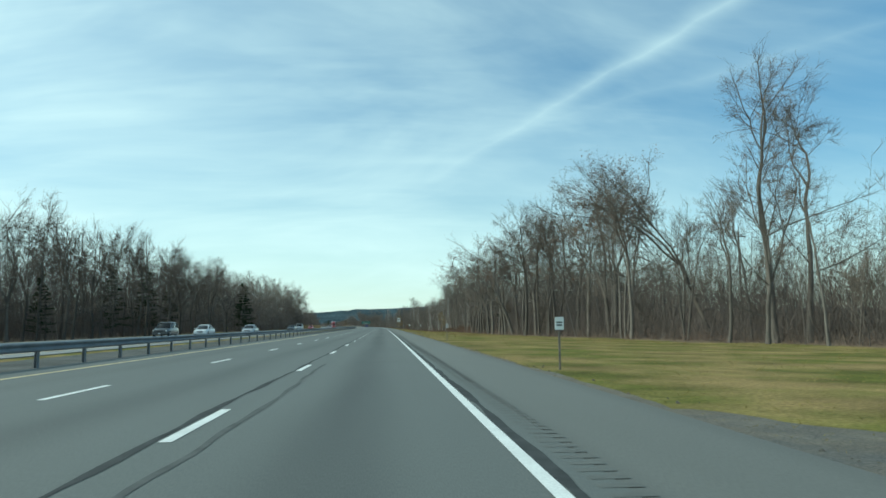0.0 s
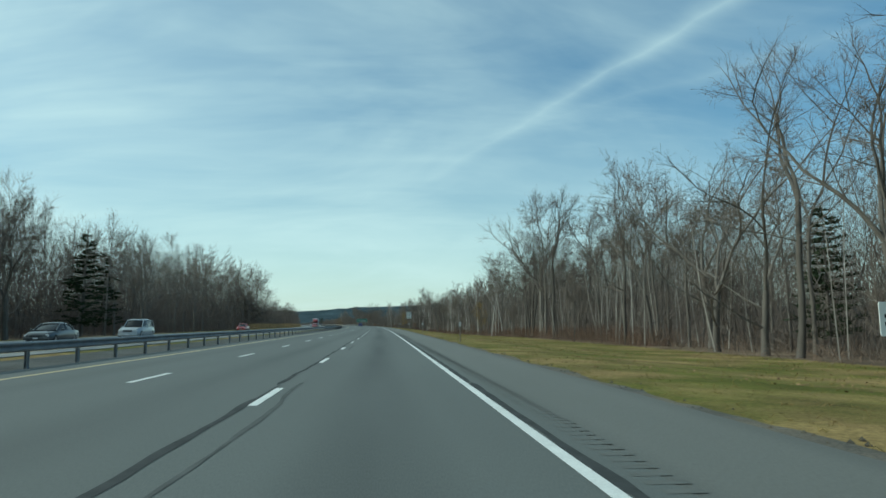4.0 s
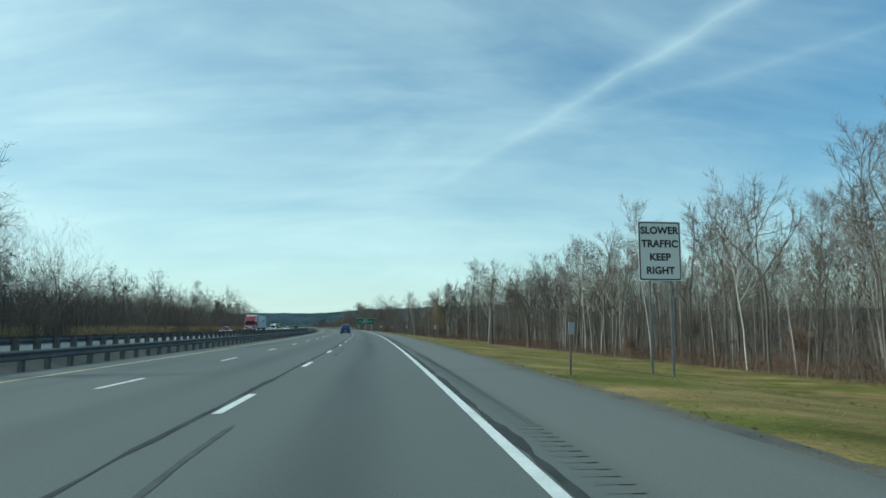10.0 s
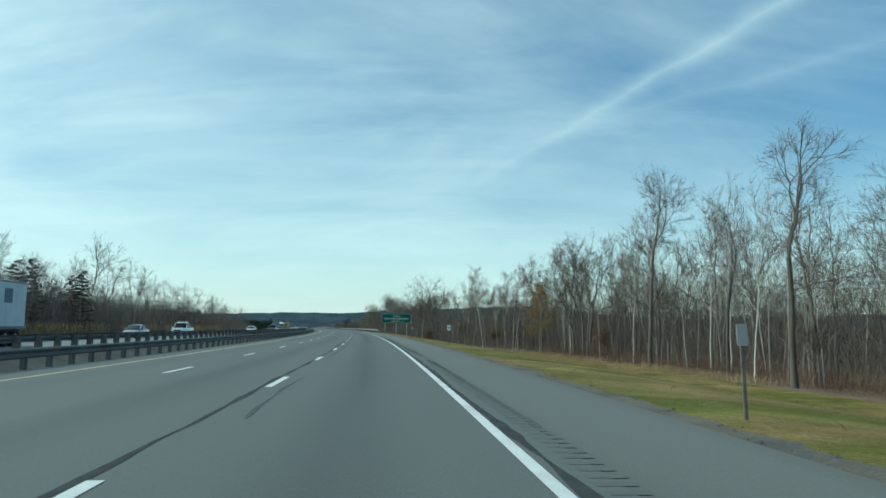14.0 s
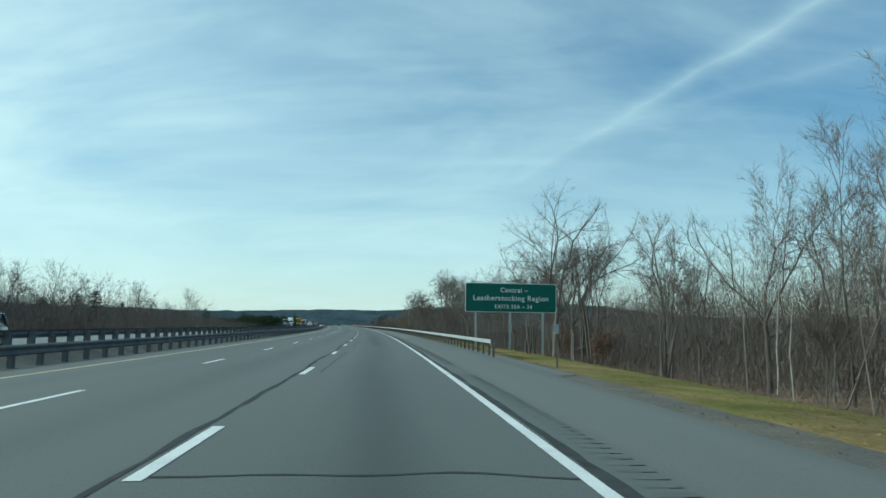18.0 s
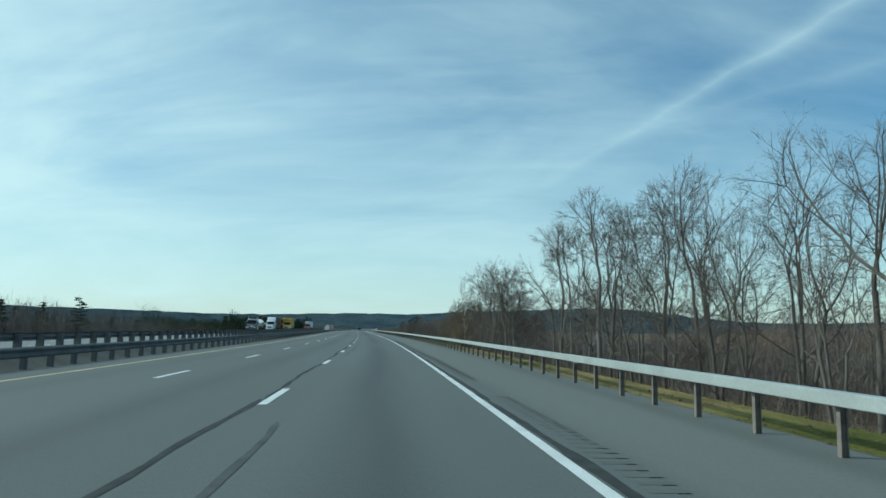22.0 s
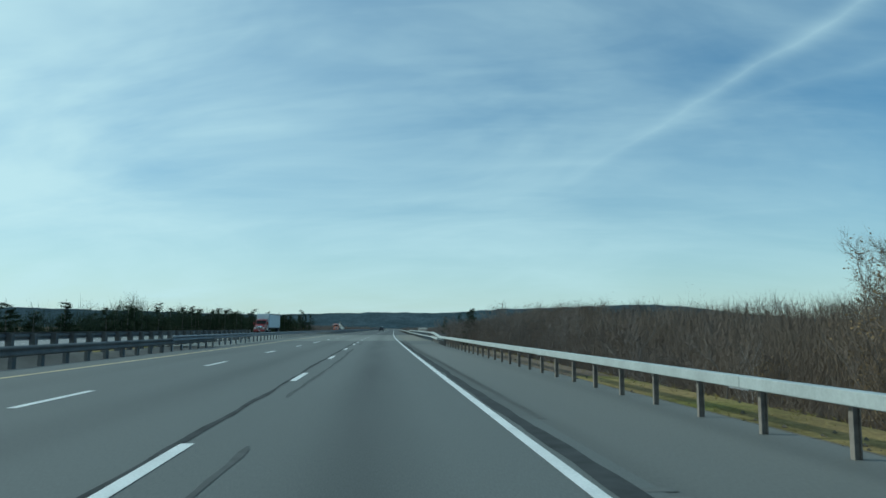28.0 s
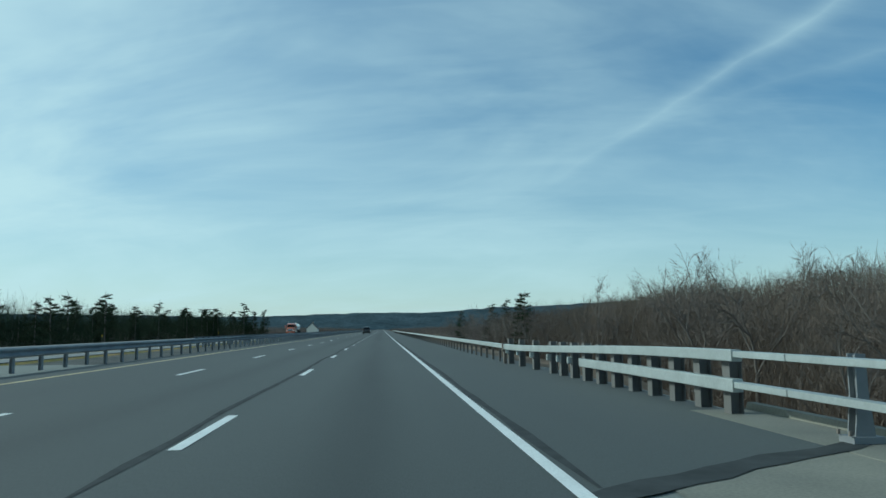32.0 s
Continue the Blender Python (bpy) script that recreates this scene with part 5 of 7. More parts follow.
def rumble_strip():
    """Grooves milled into the shoulder."""
    g, dark = Mesh(), Mesh()
    s = 0.0
    while s < 976.8:
        x0, x1 = 0.35 + random.uniform(-0.02, 0.02), 0.68 + random.uniform(-0.02, 0.02)
        if s > 961 or ((s / 61) % 1) < 0.93:
            z, w = (0.003, 0.0) if s < 961 else (0.0055, 0.06)
            (g if s < 961 else dark).quad_strip([P(s, x0 + w, z), P(s, x1 + 2 * w, z)], [P(s + 0.14, x0 + w, z), P(s + 0.14, x1 + 2 * w, z)])
        s += 0.305
    tagged(part("rumble_strip", g, RUMBLE), "milled rumble grooves in the hard shoulder", "rumble strip", kind="stuff")
    tagged(part("rumble_strip", dark, RUMBLE_DARK), "milled rumble grooves in the newer dark asphalt", "rumble strip", kind="stuff")


RUMBLE_DARK = material("milled_newer_asphalt", (0.070, 0.077, 0.073), rough=0.9, vary=0.2, scale=3.0)
RUMBLE = material("milled_asphalt", (0.115, 0.121, 0.112), rough=0.9, vary=0.2, scale=3.0)
rumble_strip()


STAINED = material("stained_deck_concrete", (0.205, 0.198, 0.160), rough=0.9, vary=0.16, scale=0.5, fine=0.15, fine_scale=30, second=(0.165, 0.160, 0.135))
# ---------- bridge ----------
def bridge():
    root = thing("bridge", "concrete motorway bridge with steel rails over a wooded valley", "bridge", kind="structure")
    g, uv = Mesh(), []
    xs = [-33.4, -33.4, -32.4, -16.8, -16.0, -12.4, -11.9, -5.0, 0.0, 3.9, 3.9]
    zs = [-1.1, 0.15, -0.008, -0.008, -0.008, -0.008, -0.008, -0.008, -0.008, -0.008, -1.1]
    s0, s1 = BRIDGE0 - 24, BRIDGE1 + 24
    for i in range(23):
        s = s0 + (s1 - s0) * i / 22
        inside = BRIDGE0 - 4 < s < BRIDGE1 + 4
        for X, z in zip(xs, zs):
            g.v.append(P(s, X, z if inside or z < -0.5 else min(z, -0.04)))
            uv.append((X, s))
    m = len(xs)
    for i in range(22):
        for c in range(m):
            a, b = i * m + c, i * m + (c + 1) % m
            g.f.append((a, b, b + m, a + m))
    part("deck", g, DECK, root, "pale worn concrete bridge deck", uv=uv)
    # kerb under the rail and its outer lip
    n = 24
    kerb = Mesh()
    rings = []
    for i in range(n + 1):
        s = BRIDGE0 + (1043.0 - BRIDGE0) * i / n
        w = 0.03 * step(1026, 1042, s)
        rings.append([P(s, X + w, z) for X, z in ((3.05, -0.02), (3.10, -0.0015), (3.96, 0.004), (3.99, 0.10), (4.12, 0.10), (4.12, -1.0), (3.9, -1.0), (3.9, -0.02))])
    kerb.loft(rings)
    part("kerb", kerb, STAINED, root, "stained concrete kerb and fascia")
    a, b = [], []
    for i in range(41):
        s = BRIDGE0 + (BRIDGE1 - BRIDGE0) * i / 40
        w = (i / 40) ** 10
        a.append(P(s + 0.43 * w, 0.7 + 0.25 * noise.noise(Vector((s * 0.2, 0, 0))), -0.003))
        b.append(P(s + 1.9 * w, 3.08, -0.003))
    sh = Mesh()
    sh.quad_strip(b, a)
    part("deck_shoulder", sh, STAINED, root, "dusty brown-stained concrete shoulder")
    for s, k, w in ((BRIDGE0 - 0.1, 0.55, 0.10), (BRIDGE1 + 0.1, 0.62, 0.10)):
        a, b = [], []
        x0 = 0.2 if s < 1000 else -11.9
        for i in range(41):
            X = x0 + (3.7 - x0) * i / 40
            q = s + k * X + 0.18 * noise.noise(Vector((X * 0.8, s, 0)))
            ww = w * (1 + 0.5 * noise.noise(Vector((X * 2.2, s, 4)))) * (2.0 if X > 0 else 1.0)
            a.append(P(q + ww, X, 0.0055))
            b.append(P(q - ww, X, 0.0055))
        j = Mesh()
        j.quad_strip(a, b)
        part("expansion_joint", j, SEAL, root, "tarred ragged joint at the bridge end")
    for X in (-30, -20, -8, 2):
        for s in (BRIDGE0 + 12, BRIDGE1 - 12):
            part("pier", Mesh().box(-0.8, 0.8, -0.6, 0.6, -12.5, -1.05), CONCRETE, root, m=at_road(s, X))


bridge()


def slanted_post():
    """Cast bridge post: two raking flanges, a web and a base plate."""
    g = Mesh()
    for y in (-0.07, 0.055):
        g.loft([[(-0.10, y, 0.06), (0.13, y, 0.06), (0.13, y + 0.018, 0.06), (-0.10, y + 0.018, 0.06)],
                [(-0.05, y, 0.50), (0.08, y, 0.50), (0.08, y + 0.018, 0.50), (-0.05, y + 0.018, 0.50)],
                [(-0.05, y, 0.94), (0.07, y, 0.94), (0.07, y + 0.018, 0.94), (-0.05, y + 0.018, 0.94)]])
    g.loft([[(0.02, -0.055, 0.06), (0.06, -0.055, 0.06), (0.06, 0.055, 0.06), (0.02, 0.055, 0.06)], [(0.0, -0.055, 0.92), (0.03, -0.055, 0.92), (0.03, 0.055, 0.92), (0.0, 0.055, 0.92)]])
    g.box(-0.16, 0.19, -0.13, 0.13, 0.0, 0.075)
    return g.data("post", GALV_DULL)


RAIL_END = 1042.0


def rail_x(s):
    """Where the rail runs beside the edge line."""
    return 3.36 + 0.03 * step(1026, 1042, s)


def bridge_rail():
    root = thing("bridge_rail", "two silvery steel beams on raking posts along the bridge", "bridge rail", kind="structure")
    for z in (0.40, 0.82):
        s = BRIDGE0 - 1
        while s < RAIL_END:
            e = min(s + 9.1, RAIL_END)
            rail_section(s, e - 0.02, rail_x, z, z + 0.085, BOX_FACE, GALV, root, every=4.5)
            s = e
    data = slanted_post()
    k = BRIDGE0 + 0.8
    while k < RAIL_END:
        part("post", data, GALV_DULL, root, m=at_road(k, rail_x(k) + 0.20))
        for y in (-0.1, 0.1):
            part("anchor_bolt", BOLT, RUST_STEEL, root, m=at_road(k + y, rail_x(k) + 0.02, 0.085))
        k += 3.05


BOLT = Mesh().tube([(0, 0, 0), (0, 0, 0.05)], [0.02, 0.02], 6).data("anchor_bolt", RUST_STEEL)
bridge_rail()


def transition(s0, s1, x0, x1):
    """Doubled beams on close heavy posts between the shoulder rail and the bridge rail."""
    root = thing("transition_rail", "doubled guard rail beams on close heavy posts by the bridge end", "guard rail", group="bridge end rails", kind="structure")

    def across(s):
        return x0 + (x1 - x0) * step(s0, s1, s)

    up = x1 > x0
    rail_section(s0, s1, across, lambda s: 0.50 + 0.26 * (step(s0, s1, s) if up else 1 - step(s0, s1, s)), lambda s: 0.680 + 0.24 * (step(s0, s1, s) if up else 1 - step(s0, s1, s)), BOX_FACE, GALV, root, every=1.5)
    a, b = (s0 + 6, s1) if up else (s0, s1 - 9)
    rail_section(a, b, across, 0.34, 0.52, BOX_FACE, GALV, root, every=1.5)
    data = i_post(0.90, 0.19, 0.11).data("post", SHADED_STEEL)
    block = Mesh().box(-0.09, 0.03, -0.07, 0.07, 0.36, 0.52).data("block", GALV)
    k = s0 + 0.5
    while k < s1:
        part("post", data, SHADED_STEEL, root, m=at_road(k, across(k) + 0.18, -0.03, 90))
        part("block", block, GALV, root, m=at_road(k, across(k) + 0.08))
        k += (0.66 if k > s1 - 6.5 else (0.953 if k > s0 + 6 else 1.905)) if up else (0.953 if k < s1 - 6 else 1.905)


transition(958, 977, 2.92, 3.36)
transition(1042.0, 1058, 3.38, 2.92)
side_rail(1058, 1330, "galvanised box-beam guard rail running on beyond the bridge")


WIRE = material("dark_wire", (0.06, 0.06, 0.06), rough=0.7, vary=0.2, scale=2.0)


def screen_fence():
    root = thing("screen_fence", "chain-link screen with a pipe top rail on the bridge", "fence", kind="structure")
    s0, s1, X = 998.0, 1026.0, 4.05
    part("top_rail", Mesh().tube([P(s, X, 1.30) for s in np.linspace(s0, s1, 8)], [0.021] * 8, 8), GALV, root)
    part("bottom_rail", Mesh().tube([P(s, X, 0.17) for s in np.linspace(s0, s1, 8)], [0.02] * 8, 6), GALV_DULL, root)
    k = s0
    pole = Mesh().tube([(0, 0, 0.1), (0, 0, 1.34)], [0.023, 0.023], 8).data("fence_post", GALV)
    while k <= s1 + 0.1:
        part("fence_post", pole, GALV, root, m=at_road(k, X))
        k += 2.8
    g = Mesh()
    n = int((s1 - s0) / 0.055)
    for i in range(n):
        for d in (1, -1):
            a = s0 + (s1 - s0) * i / n
            p, q = Vector(P(a, X, 0.18 if d > 0 else 1.29)), Vector(P(min(a + 1.1, s1), X, 1.29 if d > 0 else 0.18))
            g.tube([p, q], [0.0058, 0.0058], 3, caps=False)
    tagged(part("mesh", g, WIRE, root), "diamond wire mesh", kind="stuff")


screen_fence()


# ---------- signs ----------
def lettering(text, size, mat, parent, m, name="lettering", label="", bold=0.018):
    cu = bpy.data.curves.new(name, "FONT")
    cu.body, cu.size, cu.extrude, cu.align_x, cu.align_y, cu.offset = text, size, 0.004, "CENTER", "CENTER", size * bold
    cu.space_character = 1.12 if bold < 0.03 else 1.04
    tmp = bpy.data.objects.new(name, cu)
    scene.collection.objects.link(tmp)
    dg = bpy.context.evaluated_depsgraph_get()
    me = bpy.data.meshes.new_from_object(tmp.evaluated_get(dg))
    bpy.data.objects.remove(tmp)
    me.materials.clear()
    me.materials.append(mat)
    ob = new(name, me)
    ob.parent, ob.matrix_basis = parent, m
    if label:
        tagged(ob, label)
    return ob


def panel(w, h, r, y0, y1):
    """An upright sign plate with rounded corners, facing -y."""
    ring = []
    for cx, cz, a0 in ((w / 2 - r, h / 2 - r, 0), (-w / 2 + r, h / 2 - r, 90), (-w / 2 + r, -h / 2 + r, 180), (w / 2 - r, -h / 2 + r, 270)):
        for k in range(5):
            a = math.radians(a0 + 22.5 * k)
            ring.append((cx + r * math.cos(a), cz + r * math.sin(a)))
    return Mesh().loft([[(x, y0, z) for x, z in ring], [(x, y1, z) for x, z in ring]])


def guide_sign():
    """The green guide sign on three posts behind the rail."""
    s, X = 646.3, 9.38
    gz = ground_z(s, X)
    root = thing("guide_sign", "large green guide sign with white lettering on three steel posts", "road sign", at_road(s, X, 0.0, 2))
    w, h, zc = 7.75, 2.42, 3.62
    part("border", panel(w, h, 0.16, 0.0, 0.03), SIGN_WHITE, root, "white rounded border", m=pose(0, 0, zc))
    part("panel", panel(w - 0.09, h - 0.09, 0.13, -0.006, 0.0), GREEN_SIGN, root, m=pose(0, 0, zc))
    for text, size, dz, dx in (("Central \u2013", 0.54, 0.62, 0.25), ("Leatherstocking Region", 0.60, -0.05, 0.0), ("EXITS 25A \u2013 34", 0.44, -0.75, 0.2)):
        lettering(text, size, SIGN_WHITE, root, pose(dx, -0.012, zc + dz, 90, 0, 0))
    for x in (-2.95, -0.05, 2.75):
        part("post", i_post(zc + h / 2 - 0.1 - gz, 0.15, 0.08, 0.4), GALV, root, m=pose(x, 0.14, gz))
        part("clamp", Mesh().box(-0.1, 0.1, 0.03, 0.06, -0.05, 0.05), GALV_DULL, root, m=pose(x, 0.0, zc + 0.8))
    part("marker_plate", panel(0.3, 0.75, 0.03, 0.0, 0.012), SIGN_BACK, root, "small grey plate on the middle post", m=pose(-0.05, 0.04, 1.15))


guide_sign()


def regulatory_sign():
    s, X = 350.2, 8.3
    gz = ground_z(s, X)
    root = thing("regulatory_sign", "white rectangular sign with black lettering on two posts", "road sign", at_road(s, X, 0.0, 3))
    zc, w, h = 3.78, 1.55, 2.05
    part("panel", panel(w, h, 0.07, 0.0, 0.012), SIGN_WHITE, root, m=pose(0, 0, zc))
    part("border", panel(w - 0.06, h - 0.06, 0.06, -0.003, 0.0), SIGN_BLACK, root, "black border", m=pose(0, 0, zc))
    part("face", panel(w - 0.14, h - 0.14, 0.05, -0.006, -0.003), SIGN_WHITE, root, m=pose(0, 0, zc))
    for i, text in enumerate(("SLOWER", "TRAFFIC", "KEEP", "RIGHT")):
        lettering(text, 0.34, SIGN_BLACK, root, pose(0, -0.011, zc + 0.70 - 0.46 * i, 90, 0, 0), bold=0.034)
    for x in (-0.38, 0.38):
        part("post", i_post(zc + h / 2 - gz, 0.06, 0.035, 0.3), GALV_DULL, root, m=pose(x, 0.06, gz))


regulatory_sign()


def delineators():
    """Roadside marker posts, built once and copied."""
    def make(w, h, top, mat, label):
        root = thing("marker_post", label, "marker post", pose(0, 0, -300), group="roadside marker posts")
        part("post", i_post(top, 0.04, 0.025, 0.3), RUST_STEEL, root)
        part("plate", panel(w, h, 0.02, -0.035, -0.025), mat, root, m=pose(0, 0, top - h / 2 + 0.03))
        return root
    tall = make(0.16, 0.32, 1.35, SIGN_BACK, "dark steel marker post with a grey reflector plate")
    wide = make(0.26, 0.36, 1.45, SIGN_WHITE, "steel marker post with a small white plate")
    bars = Mesh().box(-0.08, 0.08, -0.041, -0.036, -0.02, 0.02).box(-0.08, 0.08, -0.041, -0.036, 0.06, 0.10).data("writing_bar", SIGN_BLACK)
    part("writing_bar", bars, SIGN_BLACK, wide, m=pose(0, 0, 1.25))
    low = make(0.10, 0.20, 0.95, SIGN_YELLOW, "short post with a yellow reflector plate")
    first = {id(tall): True, id(wide): True, id(low): True}
    for s, X, src in ((20.2, 3.65, wide), (57, 3.65, tall), (98, 3.65, tall), (138, 3.65, wide), (180, 3.65, tall), (224, 3.65, tall), (264, 3.65, tall), (303.6, 3.45, tall), (345, 3.65, tall), (385, 3.65, tall), (424, 3.65, tall),
                      (466.2, 3.9, tall), (507, 3.9, wide), (545, 3.9, tall), (585, 3.9, tall), (610, 3.9, tall), (155, -34, low), (378, -34, low), (640, -34.0, low), (730, -34, low), (1120, -34, low), (1180, -34, low)):
        m = at_road(s, X, ground_z(s, X), random.uniform(-8, 8)) @ pose(0, 0, 0, random.uniform(-2, 2), random.uniform(-2, 2), 0)
        if first[id(src)]:
            src.matrix_basis, first[id(src)] = m, False
        else:
            copy_thing(src, m)


delineators()


def utility_pole():
    s, X = 88.0, 44.0
    root = thing("utility_pole", "wooden utility pole with a crossarm among the trees", "utility pole", at_road(s, X, ground_z(s, X), 20))
    part("pole", Mesh().tube([(0, 0, -0.5), (0, 0, 13.6)], [0.17, 0.11], 8), BARK, root)
    part("crossarm", Mesh().box(-1.3, 1.3, -0.06, 0.06, 12.9, 13.05), BARK, root)
    for x in (-1.2, -0.5, 0.5, 1.2):
        part("insulator", Mesh().tube([(x, 0, 13.05), (x, 0, 13.22), (x, 0, 13.28)], [0.03, 0.06, 0.02], 6), TRIM_BLACK, root)


utility_pole()


# ---------- verge ----------
def ragged_verge():
    """Crumbled stone and dirt between the shoulder and the grass."""
    a, b = [], []
    s = -30.0
    while s < 620:
        a.append(P(s, 2.66 + 0.10 * noise.noise(Vector((s * 0.7, 0, 0))) + 0.06 * noise.noise(Vector((s * 2.3, 0, 4))), -0.006))
        X = float(np.interp(s, [0, 300, 520, 600], [3.05, 3.15, 3.3, 3.65])) + 0.30 * noise.noise(Vector((s * 0.25, 3, 0))) + 0.22 * noise.noise(Vector((s * 1.1, 3, 0)))
        b.append(P(s, X, ground_z(s, X) + 0.012))
        s += 0.5
    g = Mesh()
    g.quad_strip(a, b)
    tagged(part("verge_gravel", g, GRAVEL), "crumbled stones and dirt along the shoulder's edge", "gravel", kind="stuff")
    rng = random.Random(8)
    st = Mesh()
    for _ in range(2600):
        s = rng.uniform(-5, 960)
        X = (2.8 if s < 606 else 3.45) + abs(rng.gauss(0, 0.35))
        x, y, _ = P(s, X)
        r = rng.uniform(0.012, 0.045)
        z = ground_z(s, X) + r * 0.4
        n = len(st.v)
        st.v += [(x - r, y, z), (x + r * 0.8, y - r * 0.7, z - r * 0.2), (x + r * 0.5, y + r, z), (x, y, z + r * 0.8), (x, y, z - r)]
        st.f += [(n, n + 1, n + 3), (n + 1, n + 2, n + 3), (n + 2, n, n + 3), (n + 1, n, n + 4), (n + 2, n + 1, n + 4), (n, n + 2, n + 4)]
    tagged(part("loose_stones", st, GRAVEL), "loose stones on the verge", "gravel", kind="stuff")


ragged_verge()


def bare_patch(s0, s1, wide, seed):
    """A worn patch of dirt and stones where the grass has gone."""
    a = []
    n = 36
    for i in range(n + 1):
        s = s0 + (s1 - s0) * i / n
        k = math.sin(math.pi * min(1.0, 0.35 + 0.65 * i / n)) ** 0.6 if i < n else 0.05
        X = 3.1 + wide * k * (1 + 0.45 * noise.noise(Vector((s * 0.6, seed, 0))) + 0.25 * noise.noise(Vector((s * 1.9, seed, 3))))
        a.append([P(s, 2.9 + (X - 2.9) * q / 6, ground_z(s, 2.9 + (X - 2.9) * q / 6) + 0.014) for q in range(7)])
    g = Mesh()
    g.loft(a, False, False)
    tagged(part("bare_patch", g, GRAVEL), "worn patch of dirt and gravel beside the shoulder", "gravel", kind="stuff")


bare_patch(-3, 10.5, 2.2, 3.0)
bare_patch(118, 131, 1.6, 7.0)


def grass_tufts():
    rng = random.Random(12)
    for s0 in range(0, 960, 80):
        g = Mesh()
        n = 3600 if s0 < 620 else 1400
        for _ in range(n):
            s = s0 + rng.uniform(0, 80)
            d = rng.random() ** 1.7
            wide = (tree_line(s) - 4.2) if s < 620 else 5.5
            X = (3.15 if s < 560 else 3.5) + d * wide
            patch = noise.noise(Vector((s * 0.15, X * 0.3, 2.0)))
            if patch < -0.25 and rng.random() < 0.6:
                continue
            x, y, _ = P(s, X)
            base = Vector((x, y, ground_z(s, X) - 0.01))
            h = rng.uniform(0.025, 0.07) * (1.0 + 0.8 * d) * (1.3 if patch > 0.2 else 1.0)
            for _ in range(2):
                g.spike(base + Vector((rng.gauss(0, 0.04), rng.gauss(0, 0.04), 0)), base + Vector((rng.gauss(0, 0.07), rng.gauss(0, 0.07), h)), 0.006 + 0.012 * d)
        tagged(part("grass_tufts", g, BLADE), "short yellow-green grass tufts on the verge", "grass", kind="stuff")


grass_tufts()


def tall_grass(s0, s1, x_of, width, count, tall, seed, label):
    rng = random.Random(seed)
    g = Mesh()
    for _ in range(count):
        s = rng.uniform(s0, s1)
        X = x_of(s) + rng.uniform(-1, 1) * width
        if noise.noise(Vector((s * 0.08, X * 0.2, 6.0))) < -0.1:
            continue
        x, y, _ = P(s, X)
        base = Vector((x, y, ground_z(s, X) - 0.02))
        h = tall * rng.uniform(0.6, 1.2)
        tip = base + Vector((rng.gauss(0, 0.15) * h, rng.gauss(0, 0.15) * h, h))
        g.spike(base, tip, 0.014)
        g.spike(base.lerp(tip, 0.7), tip + Vector((rng.gauss(0, 0.1), rng.gauss(0, 0.1), 0.1)), 0.028)
    tagged(part("tall_grass", g, STRAW), label, "grass", kind="stuff")


tall_grass(515, 625, lambda s: tree_line(s) - 4, 4.0, 5000, 0.62, 41, "tall straw-coloured dead grass before the woods")
tall_grass(330, 640, lambda s: -36.0, 2.0, 7000, 1.5, 42, "pale plumed reeds beside the opposite carriageway")


def fallen_leaves():
    """Leaves and litter blown onto the verge."""
    rng = random.Random(19)
    g = Mesh()
    for _ in range(15000):
        s = rng.uniform(40, 240) if rng.random() < 0.75 else rng.uniform(240, 620)
        X = 3.9 + (tree_line(s) - 3.5) * rng.random()
        if noise.noise(Vector((s * 0.05, X * 0.12, 11.0))) < -0.05:
            continue
        x, y, _ = P(s, X)
        c = Vector((x, y, ground_z(s, X) + 0.03))
        r = rng.uniform(0.025, 0.06)
        a = Vector((rng.gauss(0, 1), rng.gauss(0, 1), rng.gauss(0, 0.25))).normalized() * r
        b = Vector((-a.y, a.x, rng.gauss(0, 0.3) * r)) * 0.7
        n = len(g.v)
        g.v += [tuple(c - a), tuple(c + b), tuple(c + a), tuple(c - b)]
        g.f.append((n, n + 1, n + 2, n + 3))
    tagged(part("fallen_leaves", g, DRY_LEAF), "brown fallen leaves scattered over the verge", "leaves", kind="stuff")


fallen_leaves()


